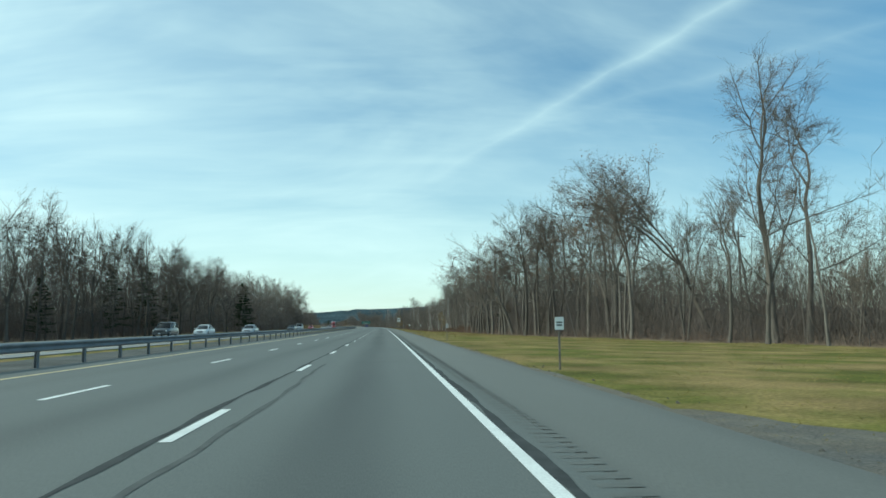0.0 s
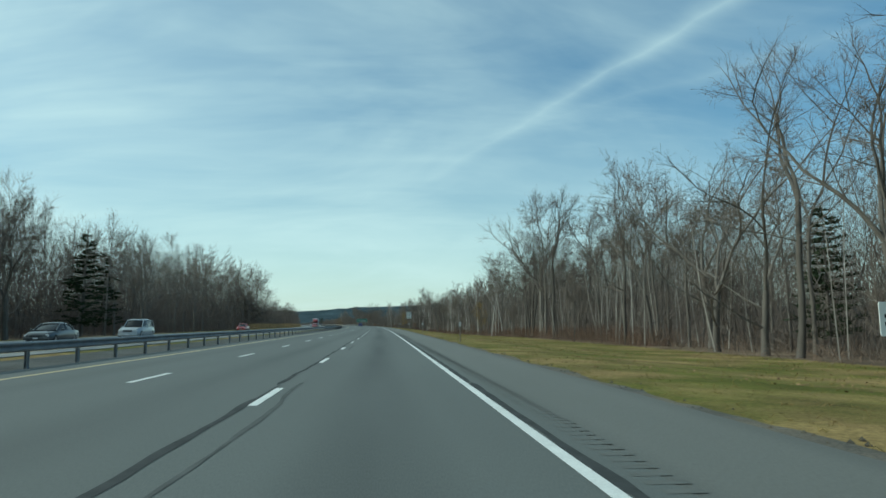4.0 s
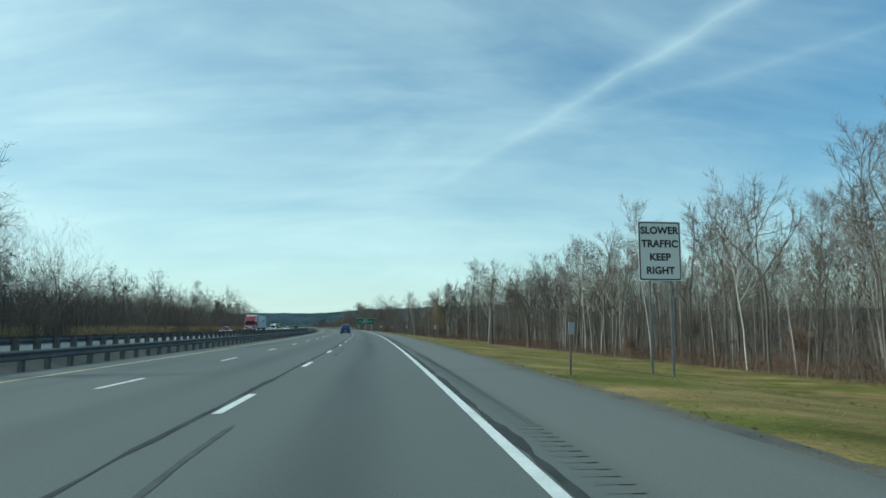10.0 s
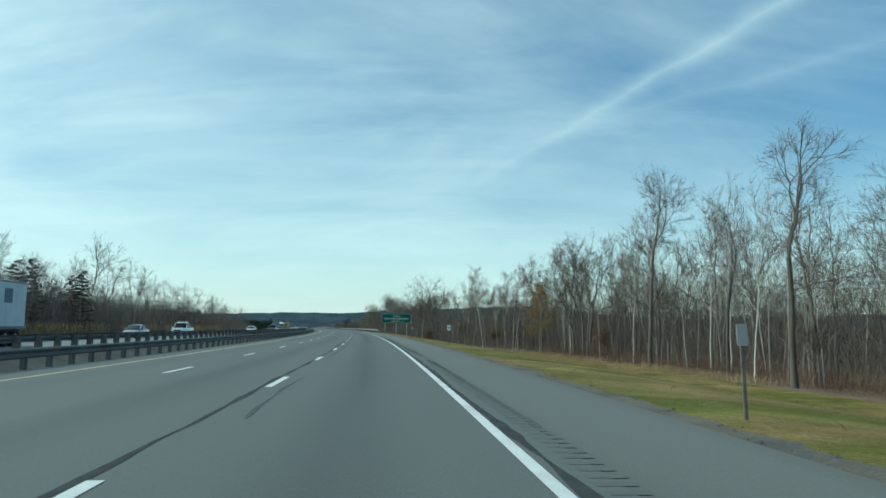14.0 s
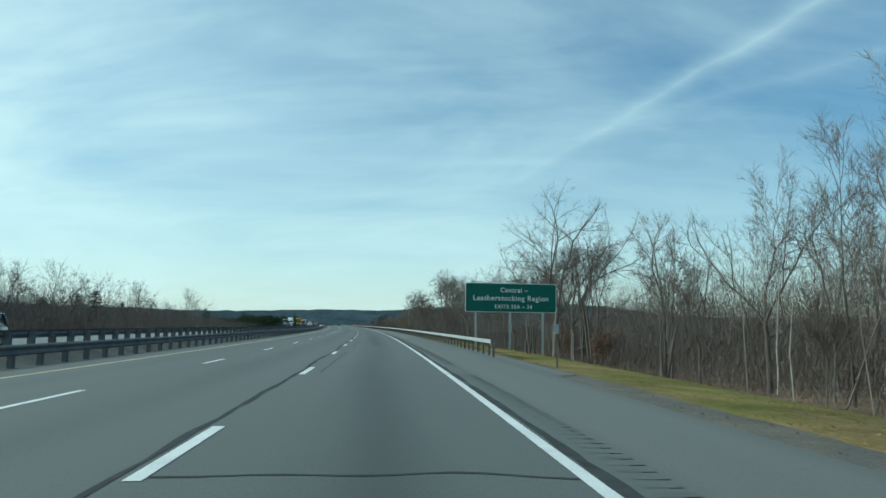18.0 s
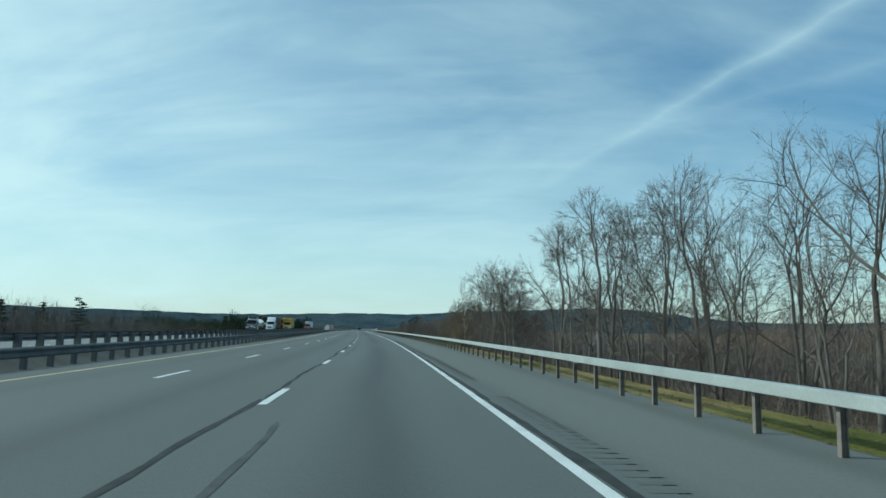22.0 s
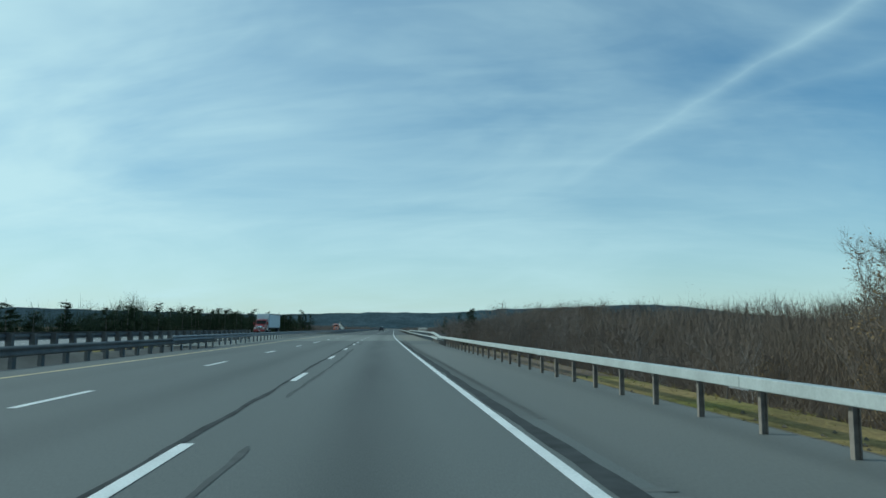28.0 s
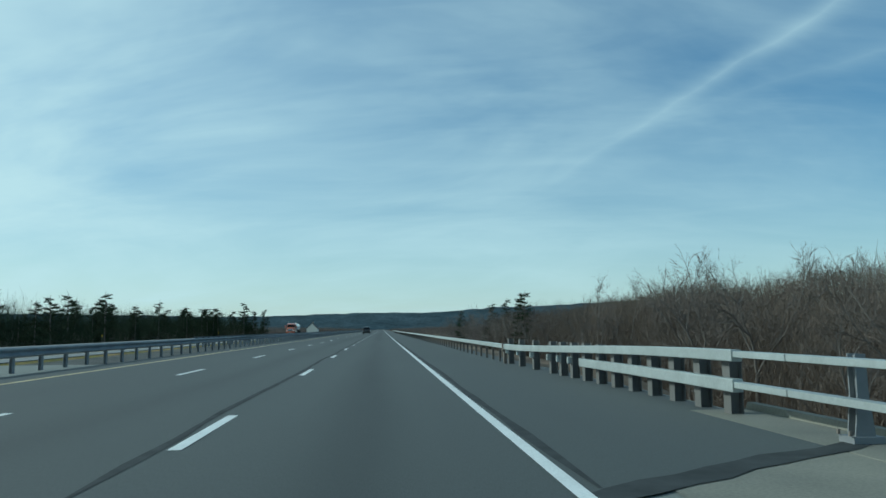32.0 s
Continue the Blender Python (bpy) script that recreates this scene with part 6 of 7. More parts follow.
# ---------- houses among the trees ----------
def house(s, X, w, l, eaves, ridge_h, wall_mat, roof_mat, label, turn=0.0):
    root = thing("house", label, "house", at_road(s, X, ground_z(s, X) - 0.3, turn))
    g = Mesh().loft([[(-w / 2, -l / 2, 0), (w / 2, -l / 2, 0), (w / 2, -l / 2, eaves), (0, -l / 2, ridge_h), (-w / 2, -l / 2, eaves)], [(-w / 2, l / 2, 0), (w / 2, l / 2, 0), (w / 2, l / 2, eaves), (0, l / 2, ridge_h), (-w / 2, l / 2, eaves)]])
    part("wall", g, wall_mat, root)
    k = (ridge_h - eaves) / (w / 2)
    for sx in (-1, 1):
        e = w / 2 + 0.4
        z = eaves - 0.4 * k
        part("roof", Mesh().loft([[(0, -l / 2 - 0.3, ridge_h + 0.06), (sx * e, -l / 2 - 0.3, z + 0.06), (sx * e, -l / 2 - 0.3, z + 0.22), (0, -l / 2 - 0.3, ridge_h + 0.22)], [(0, l / 2 + 0.3, ridge_h + 0.06), (sx * e, l / 2 + 0.3, z + 0.06), (sx * e, l / 2 + 0.3, z + 0.22), (0, l / 2 + 0.3, ridge_h + 0.22)]]), roof_mat, root)
        for y in (-l / 4, l / 4):
            f = part("window", Mesh().box(sx * w / 2 - 0.05, sx * w / 2 + 0.05, y - 0.6, y + 0.6, 1.4, 2.8), WHITE_CAR, root)
            part("pane", Mesh().box(sx * w / 2 - 0.06, sx * w / 2 + 0.06, y - 0.5, y + 0.5, 1.5, 2.7), CAR_GLASS, f)
    for x in (-w / 4, w / 4):
        f = part("window", Mesh().box(x - 0.55, x + 0.55, -l / 2 - 0.05, -l / 2 + 0.05, 1.4, 2.8), WHITE_CAR, root)
        part("pane", Mesh().box(x - 0.45, x + 0.45, -l / 2 - 0.06, -l / 2 + 0.06, 1.5, 2.7), CAR_GLASS, f)
    part("chimney", Mesh().box(-0.35, 0.35, l / 4 - 0.35, l / 4 + 0.35, ridge_h - 0.8, ridge_h + 0.9), CONCRETE, root)


SIDING = material("pale_grey_siding", (0.42, 0.44, 0.45), rough=0.7, vary=0.08, scale=2.0)
WHITE_SIDING = material("white_siding", (0.75, 0.75, 0.72), rough=0.7, vary=0.06, scale=2.0)
SHINGLE = material("grey_shingles", (0.11, 0.11, 0.12), rough=0.9, vary=0.25, scale=3.0)
house(868, 50, 5.5, 9, 3.0, 5.6, WHITE_SIDING, SHINGLE, "small white gabled house behind bare trees", 12)
house(876, 64, 7, 15, 2.8, 4.8, SIDING, SHINGLE, "long pale grey house behind bare trees", 75)
house(1438, -40, 6, 8, 5.2, 8.2, WHITE_SIDING, SHINGLE, "small white gabled house far along the motorway")

# ---------- vehicles ----------
def wheel(parent, x, y, r, w, name="wheel"):
    """Tyre and rim; the axle runs along x."""
    hub = part(name, Mesh().tube([(x - w * 0.3, y, r), (x + w * 0.3, y, r)], [r * 0.3, r * 0.3], 10), TRIM_BLACK, parent)
    rings = []
    for k in range(18):
        a = 2 * math.pi * k / 18
        c, s = math.cos(a), math.sin(a)
        rings.append([(x + u, y + c * q, r + s * q) for u, q in ((-w / 2, r * 0.66), (-w / 2, r * 0.93), (-w * 0.4, r), (w * 0.4, r), (w / 2, r * 0.93), (w / 2, r * 0.66))])
    t = Mesh()
    t.loft(rings + [rings[0]], True, False)
    part("tyre", t, RUBBER, hub, smooth=True)
    rim = Mesh()
    for sx in (-1, 1):
        rim.tube([(x + sx * w * 0.30, y, r), (x + sx * w * 0.42, y, r)], [r * 0.66, r * 0.60], 18)
        for k in range(5):
            a = 2 * math.pi * k / 5
            m = Matrix.Translation((x + sx * w * 0.43, y, r)) @ Matrix.Rotation(a, 4, "X")
            rim.box(-0.012, 0.012, r * 0.12, r * 0.58, -r * 0.09, r * 0.09, m)
    part("rim", rim, WHEEL_GREY, hub)
    return hub


def shell(stations, tops=5):
    """Rings across the body for stations (y, half width, z low, z high, crown, inset at the top)."""
    rings = []
    for y, w, z0, z1, crown, inset in stations:
        h = z1 - z0
        half = [(w * 0.90, z0), (w * 0.98, z0 + h * 0.12), (w, z0 + h * 0.40), (w - inset * 0.35, z0 + h * 0.75), (w - inset, z1 - crown * 0.3), ((w - inset) * 0.72, z1), (0, z1 + crown * 0.3)]
        ring = [(x, y, z) for x, z in half] + [(-x, y, z) for x, z in reversed(half[:-1])]
        rings.append(ring)
    return Mesh().loft(rings)


def glasshouse(stations):
    """Upper body: rings (y, half width at the belt, belt z, half width at the roof, roof z)."""
    rings = []
    for y, wb, zb, wr, zr in stations:
        h = zr - zb
        half = [(wb, zb), (wb + (wr - wb) * 0.5, zb + h * 0.5), (wr, zr - h * 0.12), (wr * 0.86, zr), (0, zr + h * 0.04)]
        rings.append([(x, y, z) for x, z in half] + [(-x, y, z) for x, z in reversed(half[:-1])])
    return Mesh().loft(rings)


def smooth_mesh(me):
    me.polygons.foreach_set("use_smooth", [True] * len(me.polygons))
    me.set_sharp_from_angle(angle=radians(38))
    return me


def blue_van():
    """Tall rounded retro hatchback seen from behind; +y is its front."""
    root = thing("car", "dark blue tall retro hatchback seen on the middle lane", "car", at_road(452.2, -4.95, 0.0))
    L = 4.28
    body = shell([(-2.12, 0.62, 0.42, 0.95, 0.05, 0.03), (-2.06, 0.76, 0.34, 1.00, 0.05, 0.06), (-1.9, 0.83, 0.28, 1.02, 0.05, 0.08), (-1.2, 0.86, 0.26, 1.02, 0.05, 0.12), (0.2, 0.84, 0.26, 0.99, 0.05, 0.10),
                  (1.0, 0.85, 0.26, 0.98, 0.06, 0.14), (1.6, 0.82, 0.28, 0.92, 0.08, 0.22), (2.0, 0.66, 0.32, 0.80, 0.08, 0.2), (2.14, 0.42, 0.40, 0.66, 0.05, 0.1)])
    part("body", smooth_mesh(body.data("body", BLUE)), BLUE, root)
    # fender swells
    for sx in (-1, 1):
        for y in (-1.32, 1.30):
            rings = []
            for k in range(9):
                a = math.pi * (k / 8)
                rings.append([(sx * x, y + math.cos(a) * r, 0.33 + math.sin(a) * r) for x, r in ((0.70, 0.36), (0.865, 0.37), (0.885, 0.41), (0.865, 0.47), (0.80, 0.53), (0.70, 0.55))])
            part("fender", smooth_mesh(Mesh().loft(rings).data("fender", BLUE)), BLUE, root)
    green = glasshouse([(-2.08, 0.66, 0.94, 0.60, 0.99), (-1.98, 0.74, 0.98, 0.60, 1.44), (-1.80, 0.77, 1.0, 0.60, 1.545), (-1.2, 0.77, 1.0, 0.60, 1.585), (-0.2, 0.76, 0.98, 0.60, 1.59), (0.35, 0.76, 0.97, 0.58, 1.50), (0.95, 0.74, 0.95, 0.52, 1.02)])
    part("upper_body", smooth_mesh(green.data("upper_body", BLUE)), BLUE, root)
    # rear window: a dark pane lying just proud of the tailgate, with a frame
    def pane(pts, name, mat, label=""):
        g = Mesh()
        v = [Vector(p) for p in pts]
        n = (v[1] - v[0]).cross(v[2] - v[0]).normalized() * 0.012
        g.loft([[tuple(p) for p in v], [tuple(p + n) for p in v]])
        return part(name, g, mat, root, label)
    pane([(-0.66, -2.012, 1.07), (0.66, -2.012, 1.07), (0.565, -1.93, 1.43), (0.42, -1.90, 1.475), (-0.42, -1.90, 1.475), (-0.565, -1.93, 1.43)], "rear_window", CAR_GLASS, "dark tinted rear window")
    for sx in (-1, 1):
        pane([(sx * 0.772, -1.75, 1.06), (sx * 0.772, -0.75, 1.06), (sx * 0.665, -0.75, 1.46), (sx * 0.665, -1.65, 1.43)][::sx], "side_window", CAR_GLASS)
        pane([(sx * 0.770, -0.68, 1.05), (sx * 0.765, 0.22, 1.04), (sx * 0.665, 0.18, 1.45), (sx * 0.665, -0.68, 1.46)][::sx], "side_window", CAR_GLASS)
        tail = part("tail_light", Mesh().tube([(sx * 0.70, -2.03, 0.80), (sx * 0.715, -2.03, 0.93), (sx * 0.70, -2.015, 1.06)], [0.05, 0.075, 0.045], 8), LAMP_RED, root, "red rounded tail lamp")
        part("reverse_lens", Mesh().tube([(sx * 0.71, -2.10, 0.90), (sx * 0.71, -2.108, 0.90)], [0.03, 0.026], 8), LAMP_CLEAR, tail)
        m = part("door_mirror", Mesh().tube([(sx * 0.80, 0.62, 1.02), (sx * 0.92, 0.60, 1.05), (sx * 1.0, 0.60, 1.04)], [0.03, 0.075, 0.05], 8), BLUE, root)
        part("mirror_glass", Mesh().box(sx * 0.93 - 0.05, sx * 0.93 + 0.05, 0.51, 0.525, 1.0, 1.09), CHROME, m)
    part("bumper", bevelled(Mesh().box(-0.74, 0.74, -2.20, -2.05, 0.38, 0.60), BLUE, "bumper", 0.04), BLUE, root, "blue moulded rear bumper")
    part("bumper_trim", Mesh().box(-0.70, 0.70, -2.205, -2.195, 0.36, 0.42), TRIM_BLACK, root)
    plate = part("number_plate", bevelled(Mesh().box(-0.16, 0.16, -2.222, -2.204, 0.44, 0.60), PLATE, "number_plate", 0.008, 1), PLATE, root, "pale number plate with plain bars")
    part("plate_bar", Mesh().box(-0.12, 0.12, -2.226, -2.223, 0.495, 0.545), TRIM_BLACK, plate)
    part("badge", Mesh().box(-0.17, 0.17, -2.10, -2.075, 0.965, 0.985).tube([(0, -2.105, 0.975), (0, -2.08, 0.975)], [0.035, 0.035], 10), CHROME, root, "chrome winged badge")
    part("wiper", Mesh().box(-0.02, 0.36, -2.045, -2.025, 1.075, 1.09), TRIM_BLACK, root)
    part("spoiler", bevelled(Mesh().box(-0.52, 0.52, -1.98, -1.78, 1.50, 1.545), BLUE, "spoiler", 0.02), BLUE, root)
    part("exhaust_pipe", Mesh().tube([(-0.45, -2.16, 0.26), (-0.45, -1.7, 0.26)], [0.03, 0.03], 8), WHEEL_GREY, root)
    part("underbody", Mesh().box(-0.7, 0.7, -1.9, 1.8, 0.2, 0.34), TRIM_BLACK, root)
    for sx in (-1, 1):
        for y in (-1.32, 1.30):
            wheel(root, sx * 0.74, y, 0.315, 0.20)


blue_van()


def saloon(kind, mat, label, s, X, turn=180.0, lights=False):
    """Passenger car: kind is sedan, suv or pickup. +y is its front."""
    root = thing("car", label, "car", at_road(s, X, 0.0, turn), group="traffic on the opposite carriageway" if turn == 180.0 else "")
    if kind == "sedan":
        w, L, belt, roof, hood = 0.90, 2.35, 0.92, 1.44, 0.88
        gh = [(-1.75, 0.72, 0.90, 0.66, 0.94), (-1.05, 0.78, belt, 0.60, 1.38), (-0.3, 0.80, belt, 0.61, roof), (0.30, 0.80, belt, 0.60, roof - 0.04), (1.15, 0.74, 0.90, 0.64, 0.94)]
        wins = [(-0.95, 0.72, 0.97, 1.30)]
    elif kind == "suv":
        w, L, belt, roof, hood = 0.96, 2.4, 1.05, 1.78, 1.05
        gh = [(-2.3, 0.84, belt, 0.72, 1.12), (-2.1, 0.86, belt, 0.70, 1.70), (-0.3, 0.87, belt, 0.70, roof), (0.35, 0.86, belt, 0.69, roof - 0.05), (1.05, 0.82, belt, 0.72, 1.10)]
        wins = [(-1.9, 0.55, 1.12, 1.60)]
    else:
        w, L, belt, roof, hood = 0.98, 2.75, 1.10, 1.86, 1.10
        gh = [(-0.75, 0.86, belt, 0.74, 1.16), (-0.62, 0.86, belt, 0.72, 1.78), (0.0, 0.87, belt, 0.72, roof), (0.55, 0.86, belt, 0.71, roof - 0.05), (1.20, 0.82, belt, 0.72, 1.14)]
        wins = [(-0.5, 0.7, 1.18, 1.66)]
    b = shell([(-L, w * 0.84, 0.42, belt - 0.06, 0.04, 0.05), (-L + 0.12, w * 0.95, 0.32, belt, 0.04, 0.08), (-1.4, w, 0.26, belt + 0.02, 0.04, 0.10), (0.2, w, 0.26, belt, 0.04, 0.08), (1.2, w, 0.26, hood + 0.02, 0.05, 0.12),
               (L - 0.35, w * 0.96, 0.28, hood - 0.08, 0.06, 0.16), (L - 0.05, w * 0.84, 0.34, hood - 0.2, 0.05, 0.14), (L, w * 0.7, 0.40, hood - 0.28, 0.03, 0.08)])
    part("body", smooth_mesh(b.data("body", mat)), mat, root)
    part("cabin", smooth_mesh(glasshouse(gh).data("cabin", CAR_GLASS)), CAR_GLASS, root, "dark glazed cabin")
    y0, y1 = gh[1][0], gh[3][0]
    rw, rz = gh[2][3], gh[2][4]
    rings = []
    for y, ww, zz in ((y0 - 0.05, rw * 0.97, gh[1][4] - 0.03), (y0 + 0.2, rw, gh[1][4] + 0.02), ((y0 + y1) / 2, rw * 1.02, rz + 0.012), (y1, rw, gh[3][4] + 0.012), (y1 + 0.08, rw * 0.97, gh[3][4] - 0.03)):
        rings.append([(-ww, y, zz - 0.06), (-ww * 0.85, y, zz + 0.012), (0, y, zz + 0.03), (ww * 0.85, y, zz + 0.012), (ww, y, zz - 0.06), (0, y, zz - 0.03)])
    part("roof", smooth_mesh(Mesh().loft(rings).data("roof", mat)), mat, root)
    for sx in (-1, 1):
        for k, (ya, yb) in enumerate(((gh[0][0], gh[1][0]), (gh[3][0], gh[4][0]))):
            i, j = ((0, 1), (3, 4))[k]
            part("pillar", Mesh().tube([(sx * gh[i][1] if k == 0 else sx * gh[i][3], gh[i][0], gh[i][2] + 0.02 if k == 0 else gh[i][4] - 0.03), (sx * gh[j][3] if k == 0 else sx * gh[j][1], gh[j][0], gh[j][4] - 0.03 if k == 0 else gh[j][2] + 0.02)], [0.045, 0.04], 6), mat, root)
        part("pillar", Mesh().tube([(sx * gh[2][1], gh[2][0], belt), (sx * (gh[2][3] + 0.01), gh[2][0], rz - 0.05)], [0.04, 0.035], 6), mat, root)
        part("headlight", bevelled(Mesh().box(sx * w * 0.66 - 0.17, sx * w * 0.66 + 0.17, L - 0.22, L - 0.035, hood - 0.36, hood - 0.21), LAMP_CLEAR, "headlight", 0.03), LAMP_CLEAR, root, "clear headlamp")
        part("tail_light", bevelled(Mesh().box(sx * w * 0.74 - 0.12, sx * w * 0.74 + 0.12, -L + 0.0, -L + 0.12, belt - 0.26, belt - 0.10), LAMP_RED, "tail_light", 0.02), LAMP_RED, root, "red tail lamp")
        part("door_mirror", bevelled(Mesh().box(sx * (w + 0.10) - 0.10, sx * (w + 0.10) + 0.10, gh[4][0] - 0.42, gh[4][0] - 0.30, belt, belt + 0.13), mat, "door_mirror", 0.03), mat, root)
        for y in (-L + 0.95, L - 0.90):
            wheel(root, sx * (w - 0.12), y, 0.33 if kind == "sedan" else 0.38, 0.22)
    part("grille", bevelled(Mesh().box(-w * 0.42, w * 0.42, L - 0.06, L + 0.015, hood - 0.40, hood - 0.24), TRIM_BLACK, "grille", 0.02), TRIM_BLACK, root)
    part("bumper", bevelled(Mesh().box(-w * 0.86, w * 0.86, L - 0.12, L + 0.05, 0.32, 0.50), mat, "bumper", 0.04), mat, root)
    part("number_plate", Mesh().box(-0.15, 0.15, L + 0.05, L + 0.06, 0.38, 0.48), PLATE, root)
    if kind == "pickup":
        part("bed", Mesh().box(-w * 0.86, w * 0.86, -L + 0.15, -0.85, belt + 0.025, belt + 0.06), TRIM_BLACK, root)
    return root


saloon("suv", DARK_CAR, "dark sport utility car on the opposite carriageway", 89.0, -27.4)
saloon("sedan", WHITE_CAR, "white saloon car on the opposite carriageway", 94.5, -24.2)
saloon("sedan", SILVER, "silver saloon car on the opposite carriageway", 107.5, -20.8)
saloon("sedan", DARK_CAR, "black saloon car on the opposite carriageway", 182.0, -24.0)
saloon("suv", SILVER, "grey sport utility car on the opposite carriageway", 199.0, -24.0)
saloon("sedan", RED_CAR, "red saloon car on the opposite carriageway", 270.0, -27.4)
saloon("sedan", RED_CAR, "red saloon car by the reed beds opposite", 452.0, -25.0)
saloon("pickup", WHITE_CAR, "white pickup truck on the opposite carriageway", 556.0, -26.0)
saloon("sedan", SILVER, "silver saloon car in the outer opposite lane", 541.0, -27.6)
saloon("sedan", WHITE_CAR, "white saloon car far off on the opposite carriageway", 612.0, -24.0)
saloon("suv", DARK_CAR, "dark sport utility car far off on the opposite carriageway", 622.0, -20.6)
saloon("pickup", DARK_CAR, "dark pickup truck far ahead on the middle lane", 1225.0, -5.5, turn=0.0)


def semi(mat, label, s, X, trailer, length, height, sleeper=True, trailer_label="", nose=1.5, tank=False, rigid=False):
    """Articulated lorry facing the camera's way of coming; +y is its front, the origin at its front bumper."""
    root = thing("truck", label, "truck", at_road(s, X, 0.0, 180), group="lorries on the opposite carriageway")
    ch = 3.0 if not sleeper else 3.05
    # bonnet, cab and sleeper
    hood = Mesh().loft([[(-1.02, -0.1, 0.75), (1.02, -0.1, 0.75), (0.98, -0.1, 1.45), (0.80, -0.1, 1.62), (-0.80, -0.1, 1.62), (-0.98, -0.1, 1.45)],
                        [(-1.08, -nose * 0.6, 0.75), (1.08, -nose * 0.6, 0.75), (1.06, -nose * 0.6, 1.58), (0.86, -nose * 0.6, 1.80), (-0.86, -nose * 0.6, 1.80), (-1.06, -nose * 0.6, 1.58)],
                        [(-1.10, -nose, 0.75), (1.10, -nose, 0.75), (1.08, -nose, 1.70), (0.92, -nose, 1.92), (-0.92, -nose, 1.92), (-1.08, -nose, 1.70)]])
    part("bonnet", bevelled(hood, mat, "bonnet", 0.07), mat, root)
    back = -nose - (2.0 if not sleeper else 3.6)
    cab = Mesh().loft([[(-1.1, -nose + 0.05, 0.75), (1.1, -nose + 0.05, 0.75), (1.12, -nose + 0.05, 1.85), (-1.12, -nose + 0.05, 1.85)],
                       [(-1.14, -nose - 0.35, 0.75), (1.14, -nose - 0.35, 0.75), (1.08, -nose - 0.55, 2.72), (-1.08, -nose - 0.55, 2.72)],
                       [(-1.16, -nose - 1.3, 0.75), (1.16, -nose - 1.3, 0.75), (1.12, -nose - 1.4, 2.85), (-1.12, -nose - 1.4, 2.85)],
                       [(-1.18, back, 0.75), (1.18, back, 0.75), (1.15, back, ch), (-1.15, back, ch)]])
    part("cab", bevelled(cab, mat, "cab", 0.08), mat, root)
    if sleeper:
        fair = Mesh().loft([[(-1.05, -nose - 0.62, 2.70), (1.05, -nose - 0.62, 2.70), (0.95, -nose - 0.72, 2.80), (-0.95, -nose - 0.72, 2.80)],
                            [(-1.12, -nose - 1.5, 2.75), (1.12, -nose - 1.5, 2.75), (1.0, -nose - 1.6, 3.65), (-1.0, -nose - 1.6, 3.65)],
                            [(-1.18, back, 2.9), (1.18, back, 2.9), (1.12, back, 4.0), (-1.12, back, 4.0)]])
        part("roof_fairing", bevelled(fair, mat, "roof_fairing", 0.10), mat, root)
    ws = Mesh().loft([[(-0.98, -nose - 0.015, 1.93), (0.98, -nose - 0.015, 1.93), (0.93, -nose - 0.48, 2.62), (-0.93, -nose - 0.48, 2.62)],
                      [(-0.98, -nose + 0.035, 1.93), (0.98, -nose + 0.035, 1.93), (0.93, -nose - 0.44, 2.64), (-0.93, -nose - 0.44, 2.64)]])
    part("windscreen", ws, CAR_GLASS, root, "dark two-pane windscreen")
    part("sun_visor", bevelled(Mesh().box(-1.0, 1.0, -nose - 0.55, -nose - 0.25, 2.64, 2.72), mat, "sun_visor", 0.03), mat, root)
    for sx in (-1, 1):
        part("side_window", bevelled(Mesh().box(sx * 1.13 - 0.03, sx * 1.13 + 0.03, -nose - 1.25, -nose - 0.60, 1.85, 2.55), CAR_GLASS, "side_window", 0.02, 1), CAR_GLASS, root)
        part("headlight", bevelled(Mesh().box(sx * 0.86 - 0.16, sx * 0.86 + 0.16, -0.22, -0.02, 0.92, 1.18), LAMP_CLEAR, "headlight", 0.04), LAMP_CLEAR, root, "clear headlamp")
        mirror = part("mirror_arm", Mesh().tube([(sx * 1.1, -nose - 0.25, 2.4), (sx * 1.42, -nose - 0.05, 2.35)], [0.02, 0.02], 6), TRIM_BLACK, root)
        part("mirror", bevelled(Mesh().box(sx * 1.45 - 0.10, sx * 1.45 + 0.10, -nose - 0.12, -nose + 0.02, 1.75, 2.35), mat, "mirror", 0.03), mat, mirror)
        part("mudguard", bevelled(Mesh().box(sx * 1.10 - 0.14, sx * 1.10 + 0.14, -nose - 0.25, -0.35, 1.02, 1.14), mat, "mudguard", 0.05), mat, root)
        part("fuel_tank", Mesh().tube([(sx * 0.95, -nose - 0.9, 0.72), (sx * 0.95, back + 0.3, 0.72)], [0.33, 0.33], 14), CHROME, root, "polished fuel tank")
        part("exhaust_stack", Mesh().tube([(sx * 1.0, back - 0.12, 1.0), (sx * 1.0, back - 0.12, 3.4)], [0.07, 0.07], 8), CHROME, root)
        for k in range(2):
            part("clearance_lamp", Mesh().box(sx * (0.3 + 0.5 * k) - 0.04, sx * (0.3 + 0.5 * k) + 0.04, -nose - 0.58, -nose - 0.5, 2.73, 2.78), LAMP_AMBER, root)
        wheel(root, sx * 1.0, -0.95, 0.51, 0.30)
        for y in ((back - 0.6, back - 1.95) if not rigid else ()):
            wheel(root, sx * 0.95, y, 0.51, 0.55)
    grille = part("grille", bevelled(Mesh().box(-0.60, 0.60, -0.14, -0.04, 0.88, 1.52), CHROME, "grille", 0.04), CHROME, root, "chrome-framed grille")
    for k in range(7):
        part("grille_bar", Mesh().box(-0.53, 0.53, -0.04, -0.028, 0.94 + 0.08 * k, 0.985 + 0.08 * k), TRIM_BLACK, grille)
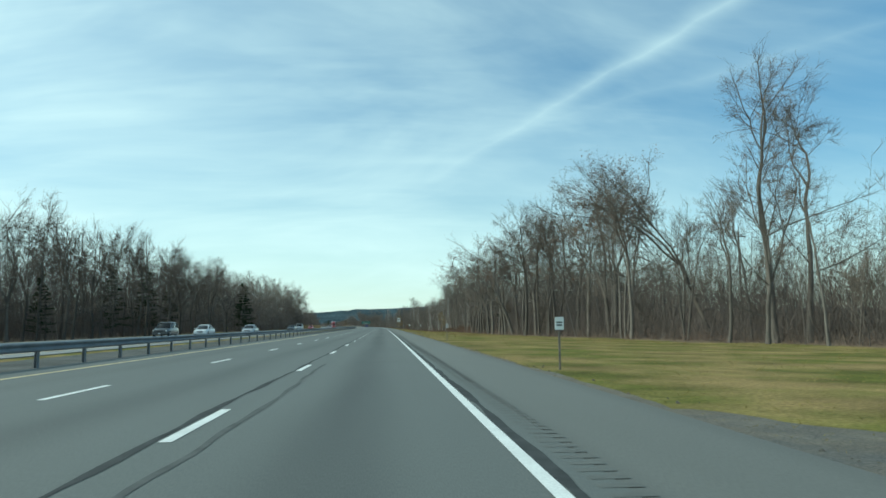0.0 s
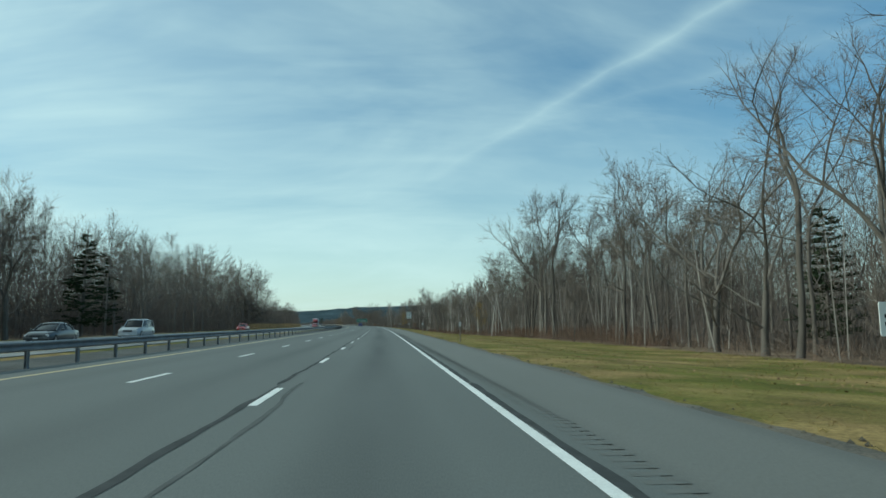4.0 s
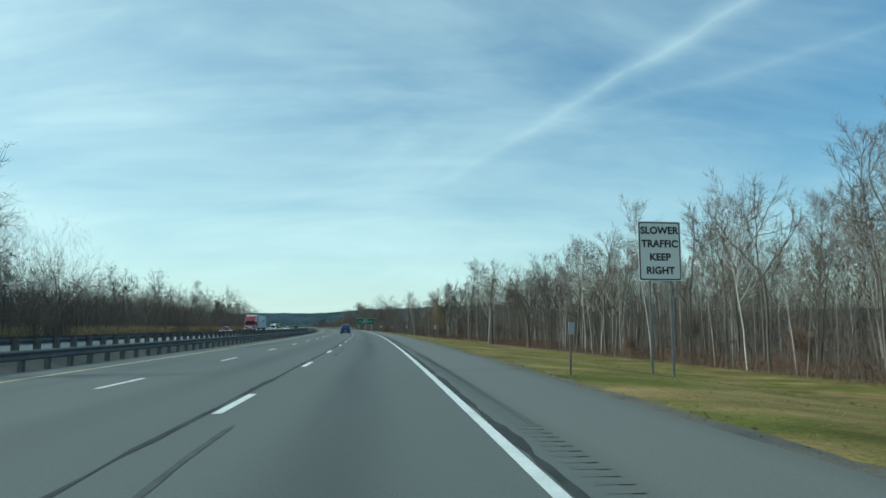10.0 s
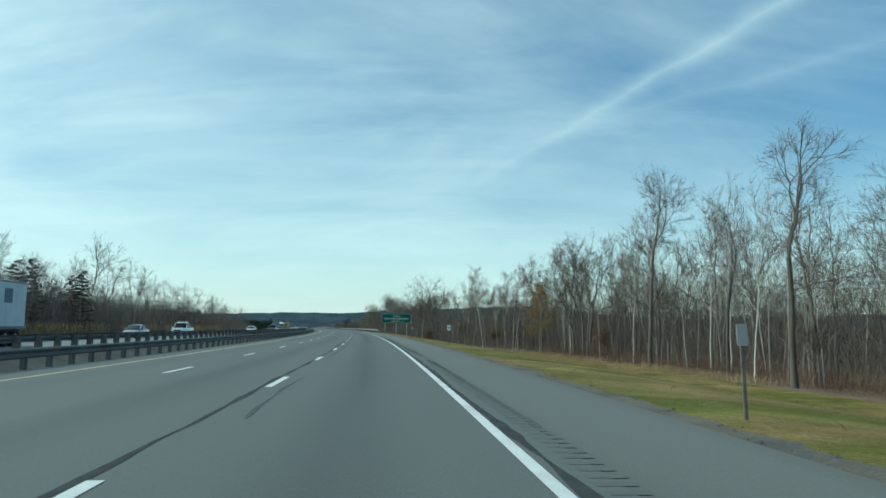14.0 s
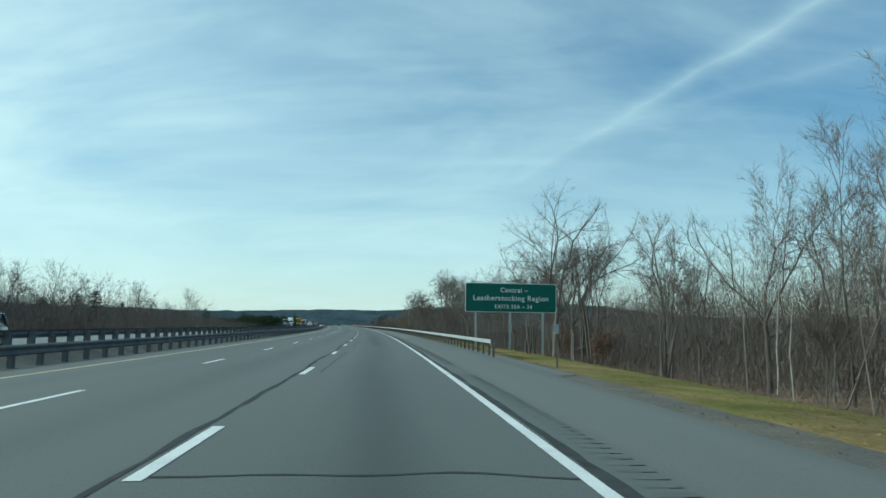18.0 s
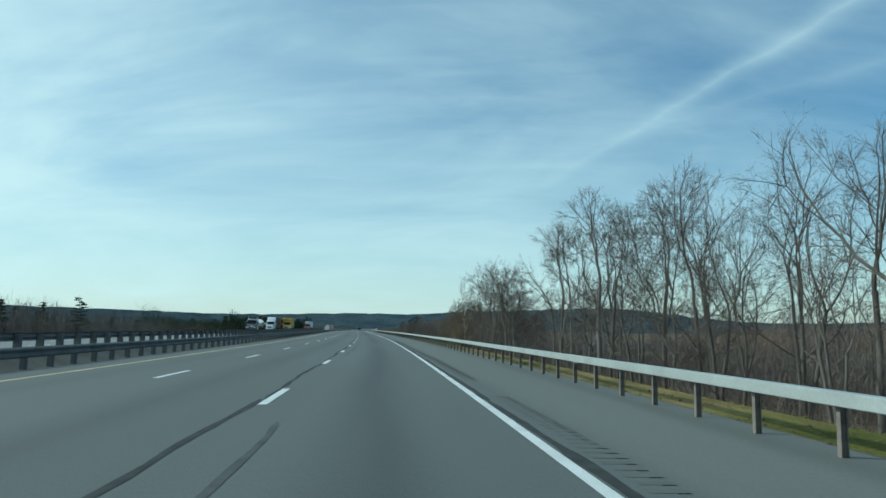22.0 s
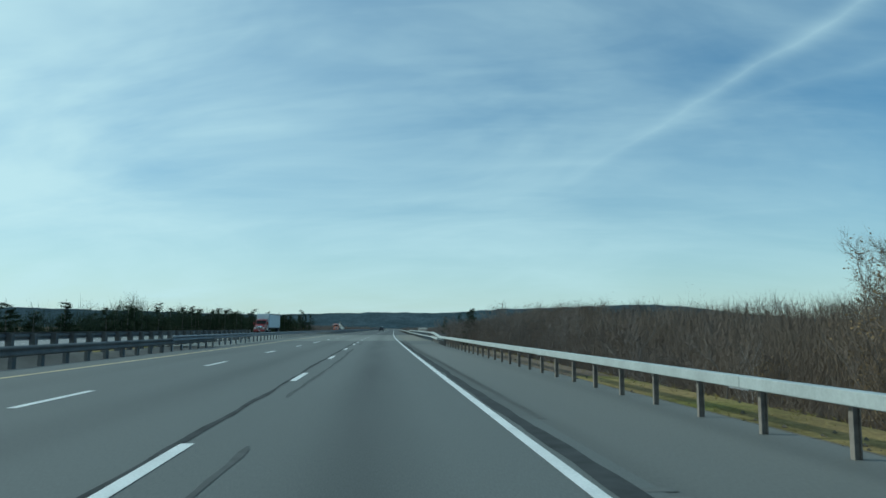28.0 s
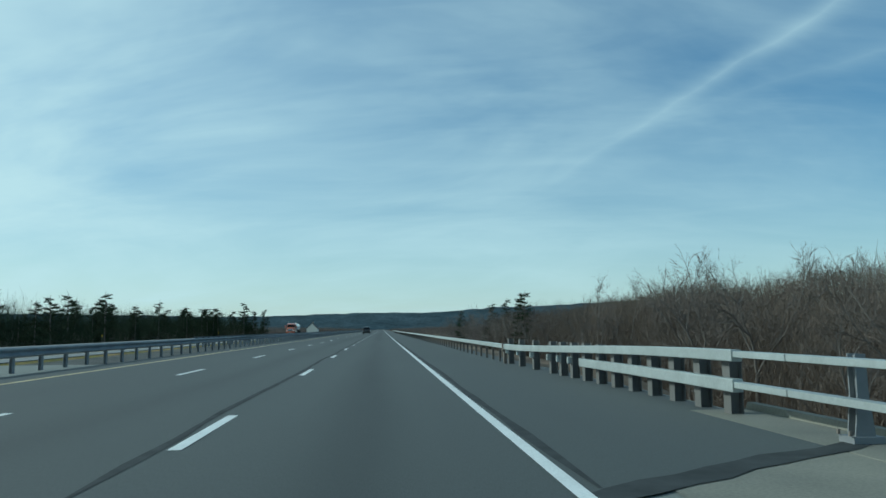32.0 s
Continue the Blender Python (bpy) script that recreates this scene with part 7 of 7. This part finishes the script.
    part("bumper", bevelled(Mesh().box(-1.14, 1.14, -0.28, 0.0, 0.38, 0.80), mat if not rigid else TRIM_BLACK, "bumper", 0.08), mat, root)
    part("number_plate", Mesh().box(-0.16, 0.16, 0.0, 0.012, 0.48, 0.60), PLATE, root)
    part("chassis", Mesh().box(-0.45, 0.45, back - 2.6 if not rigid else back - length, -nose, 0.68, 0.98), TRIM_BLACK, root)
    ty = back - 0.45
    if tank:
        body = Mesh().tube([(0, ty, 2.0), (0, ty - 0.3, 2.0), (0, ty - length + 0.3, 2.0), (0, ty - length, 2.0)], [0.8, 1.0, 1.0, 0.8], 20)
        box = part("trailer", smooth_mesh(body.data("trailer", trailer)), trailer, root, trailer_label)
    else:
        box = part("trailer", bevelled(Mesh().box(-1.28, 1.28, ty - length, ty, 1.12, height), trailer, "trailer", 0.035, 1), trailer, root, trailer_label)
        n = int(length / 1.2)
        for sx in (-1, 1):
            part("top_rail", Mesh().box(sx * 1.29 - 0.02, sx * 1.29 + 0.02, ty - length, ty, height - 0.12, height - 0.02), GALV_DULL, box)
            part("bottom_rail", Mesh().box(sx * 1.29 - 0.02, sx * 1.29 + 0.02, ty - length, ty, 1.10, 1.26), GALV_DULL, box)
            for k in range(1, n):
                part("panel_rib", Mesh().box(sx * 1.283 - 0.008, sx * 1.283 + 0.008, ty - length * k / n - 0.03, ty - length * k / n + 0.03, 1.26, height - 0.12), trailer, box)
        for x in (-1.28, 1.28):
            part("corner_post", Mesh().box(x - 0.04, x + 0.04, ty - 0.02, ty + 0.02, 1.12, height), GALV_DULL, box)
    for sx in (-1, 1):
        part("landing_leg", Mesh().box(sx * 0.85 - 0.06, sx * 0.85 + 0.06, ty - 3.6, ty - 3.4, 0.25, 1.12), TRIM_BLACK, root) if not rigid else None
        for y in (ty - length + 0.9, ty - length + 2.15):
            if rigid and y > ty - length + 1.0:
                continue
            wheel(root, sx * 0.95, y, 0.51, 0.55)
    part("side_guard", Mesh().box(-1.1, 1.1, ty - length + 0.3, ty - length + 3.0, 0.95, 1.12), TRIM_BLACK, root)
    return root, box, ty


truck, box, ty = semi(RED_TRUCK, "red sleeper-cab lorry pulling a long pale box trailer", 483.5, -25.3, WHITE_BOX, 16.0, 4.08, trailer_label="pale box trailer with plain grey-blue bars")
SIGN_BLUE = material("grey_blue_lettering", (0.10, 0.17, 0.22), rough=0.5, vary=0.1)
for y0, y1, z0, z1 in ((2.5, 8.5, 2.35, 2.43), (8.0, 9.6, 2.62, 2.95), (9.9, 12.6, 2.62, 2.95), (13.2, 14.2, 2.7, 3.6)):
    part("writing_bar", Mesh().box(-1.295, -1.289, ty - y1, ty - y0, z0, z1), SIGN_BLUE, box)
    part("writing_bar", Mesh().box(1.289, 1.295, ty - y1, ty - y0, z0, z1), SIGN_BLUE, box)
semi(WHITE_CAR, "white sleeper-cab lorry carrying a brown container", 920.0, -27.8, BROWN_BOX, 12.2, 4.0, trailer_label="rusty brown steel container")
truck, box, ty = semi(YELLOW_TRUCK, "yellow rental box lorry", 933.0, -24.4, YELLOW_TRUCK, 7.5, 3.9, sleeper=False, trailer_label="yellow box body with faded plain sides", rigid=True)
part("luton_front", bevelled(Mesh().box(-1.25, 1.25, ty - 0.02, ty + 1.5, 2.88, 3.9), YELLOW_TRUCK, "luton_front", 0.08), YELLOW_TRUCK, truck)
part("writing_bar", Mesh().box(-0.9, 0.9, ty + 1.5, ty + 1.506, 3.2, 3.5), RED_TRUCK, truck)
semi(RED_TRUCK, "red day-cab lorry pulling a high white box trailer", 1057.0, -27.8, WHITE_BOX, 15.0, 4.1, sleeper=False, trailer_label="white dry-van trailer with grey edges")
semi(ORANGE, "orange lorry pulling a silver tank trailer far off", 1225.0, -25.5, SILVER, 11.0, 3.4, sleeper=False, trailer_label="silver cylindrical tank", tank=True)
semi(DARK_CAR, "dark lorry pulling a long silver tank trailer", 882.0, -27.7, CHROME, 12.5, 3.4, sleeper=False, trailer_label="polished silver cylindrical tank", tank=True)
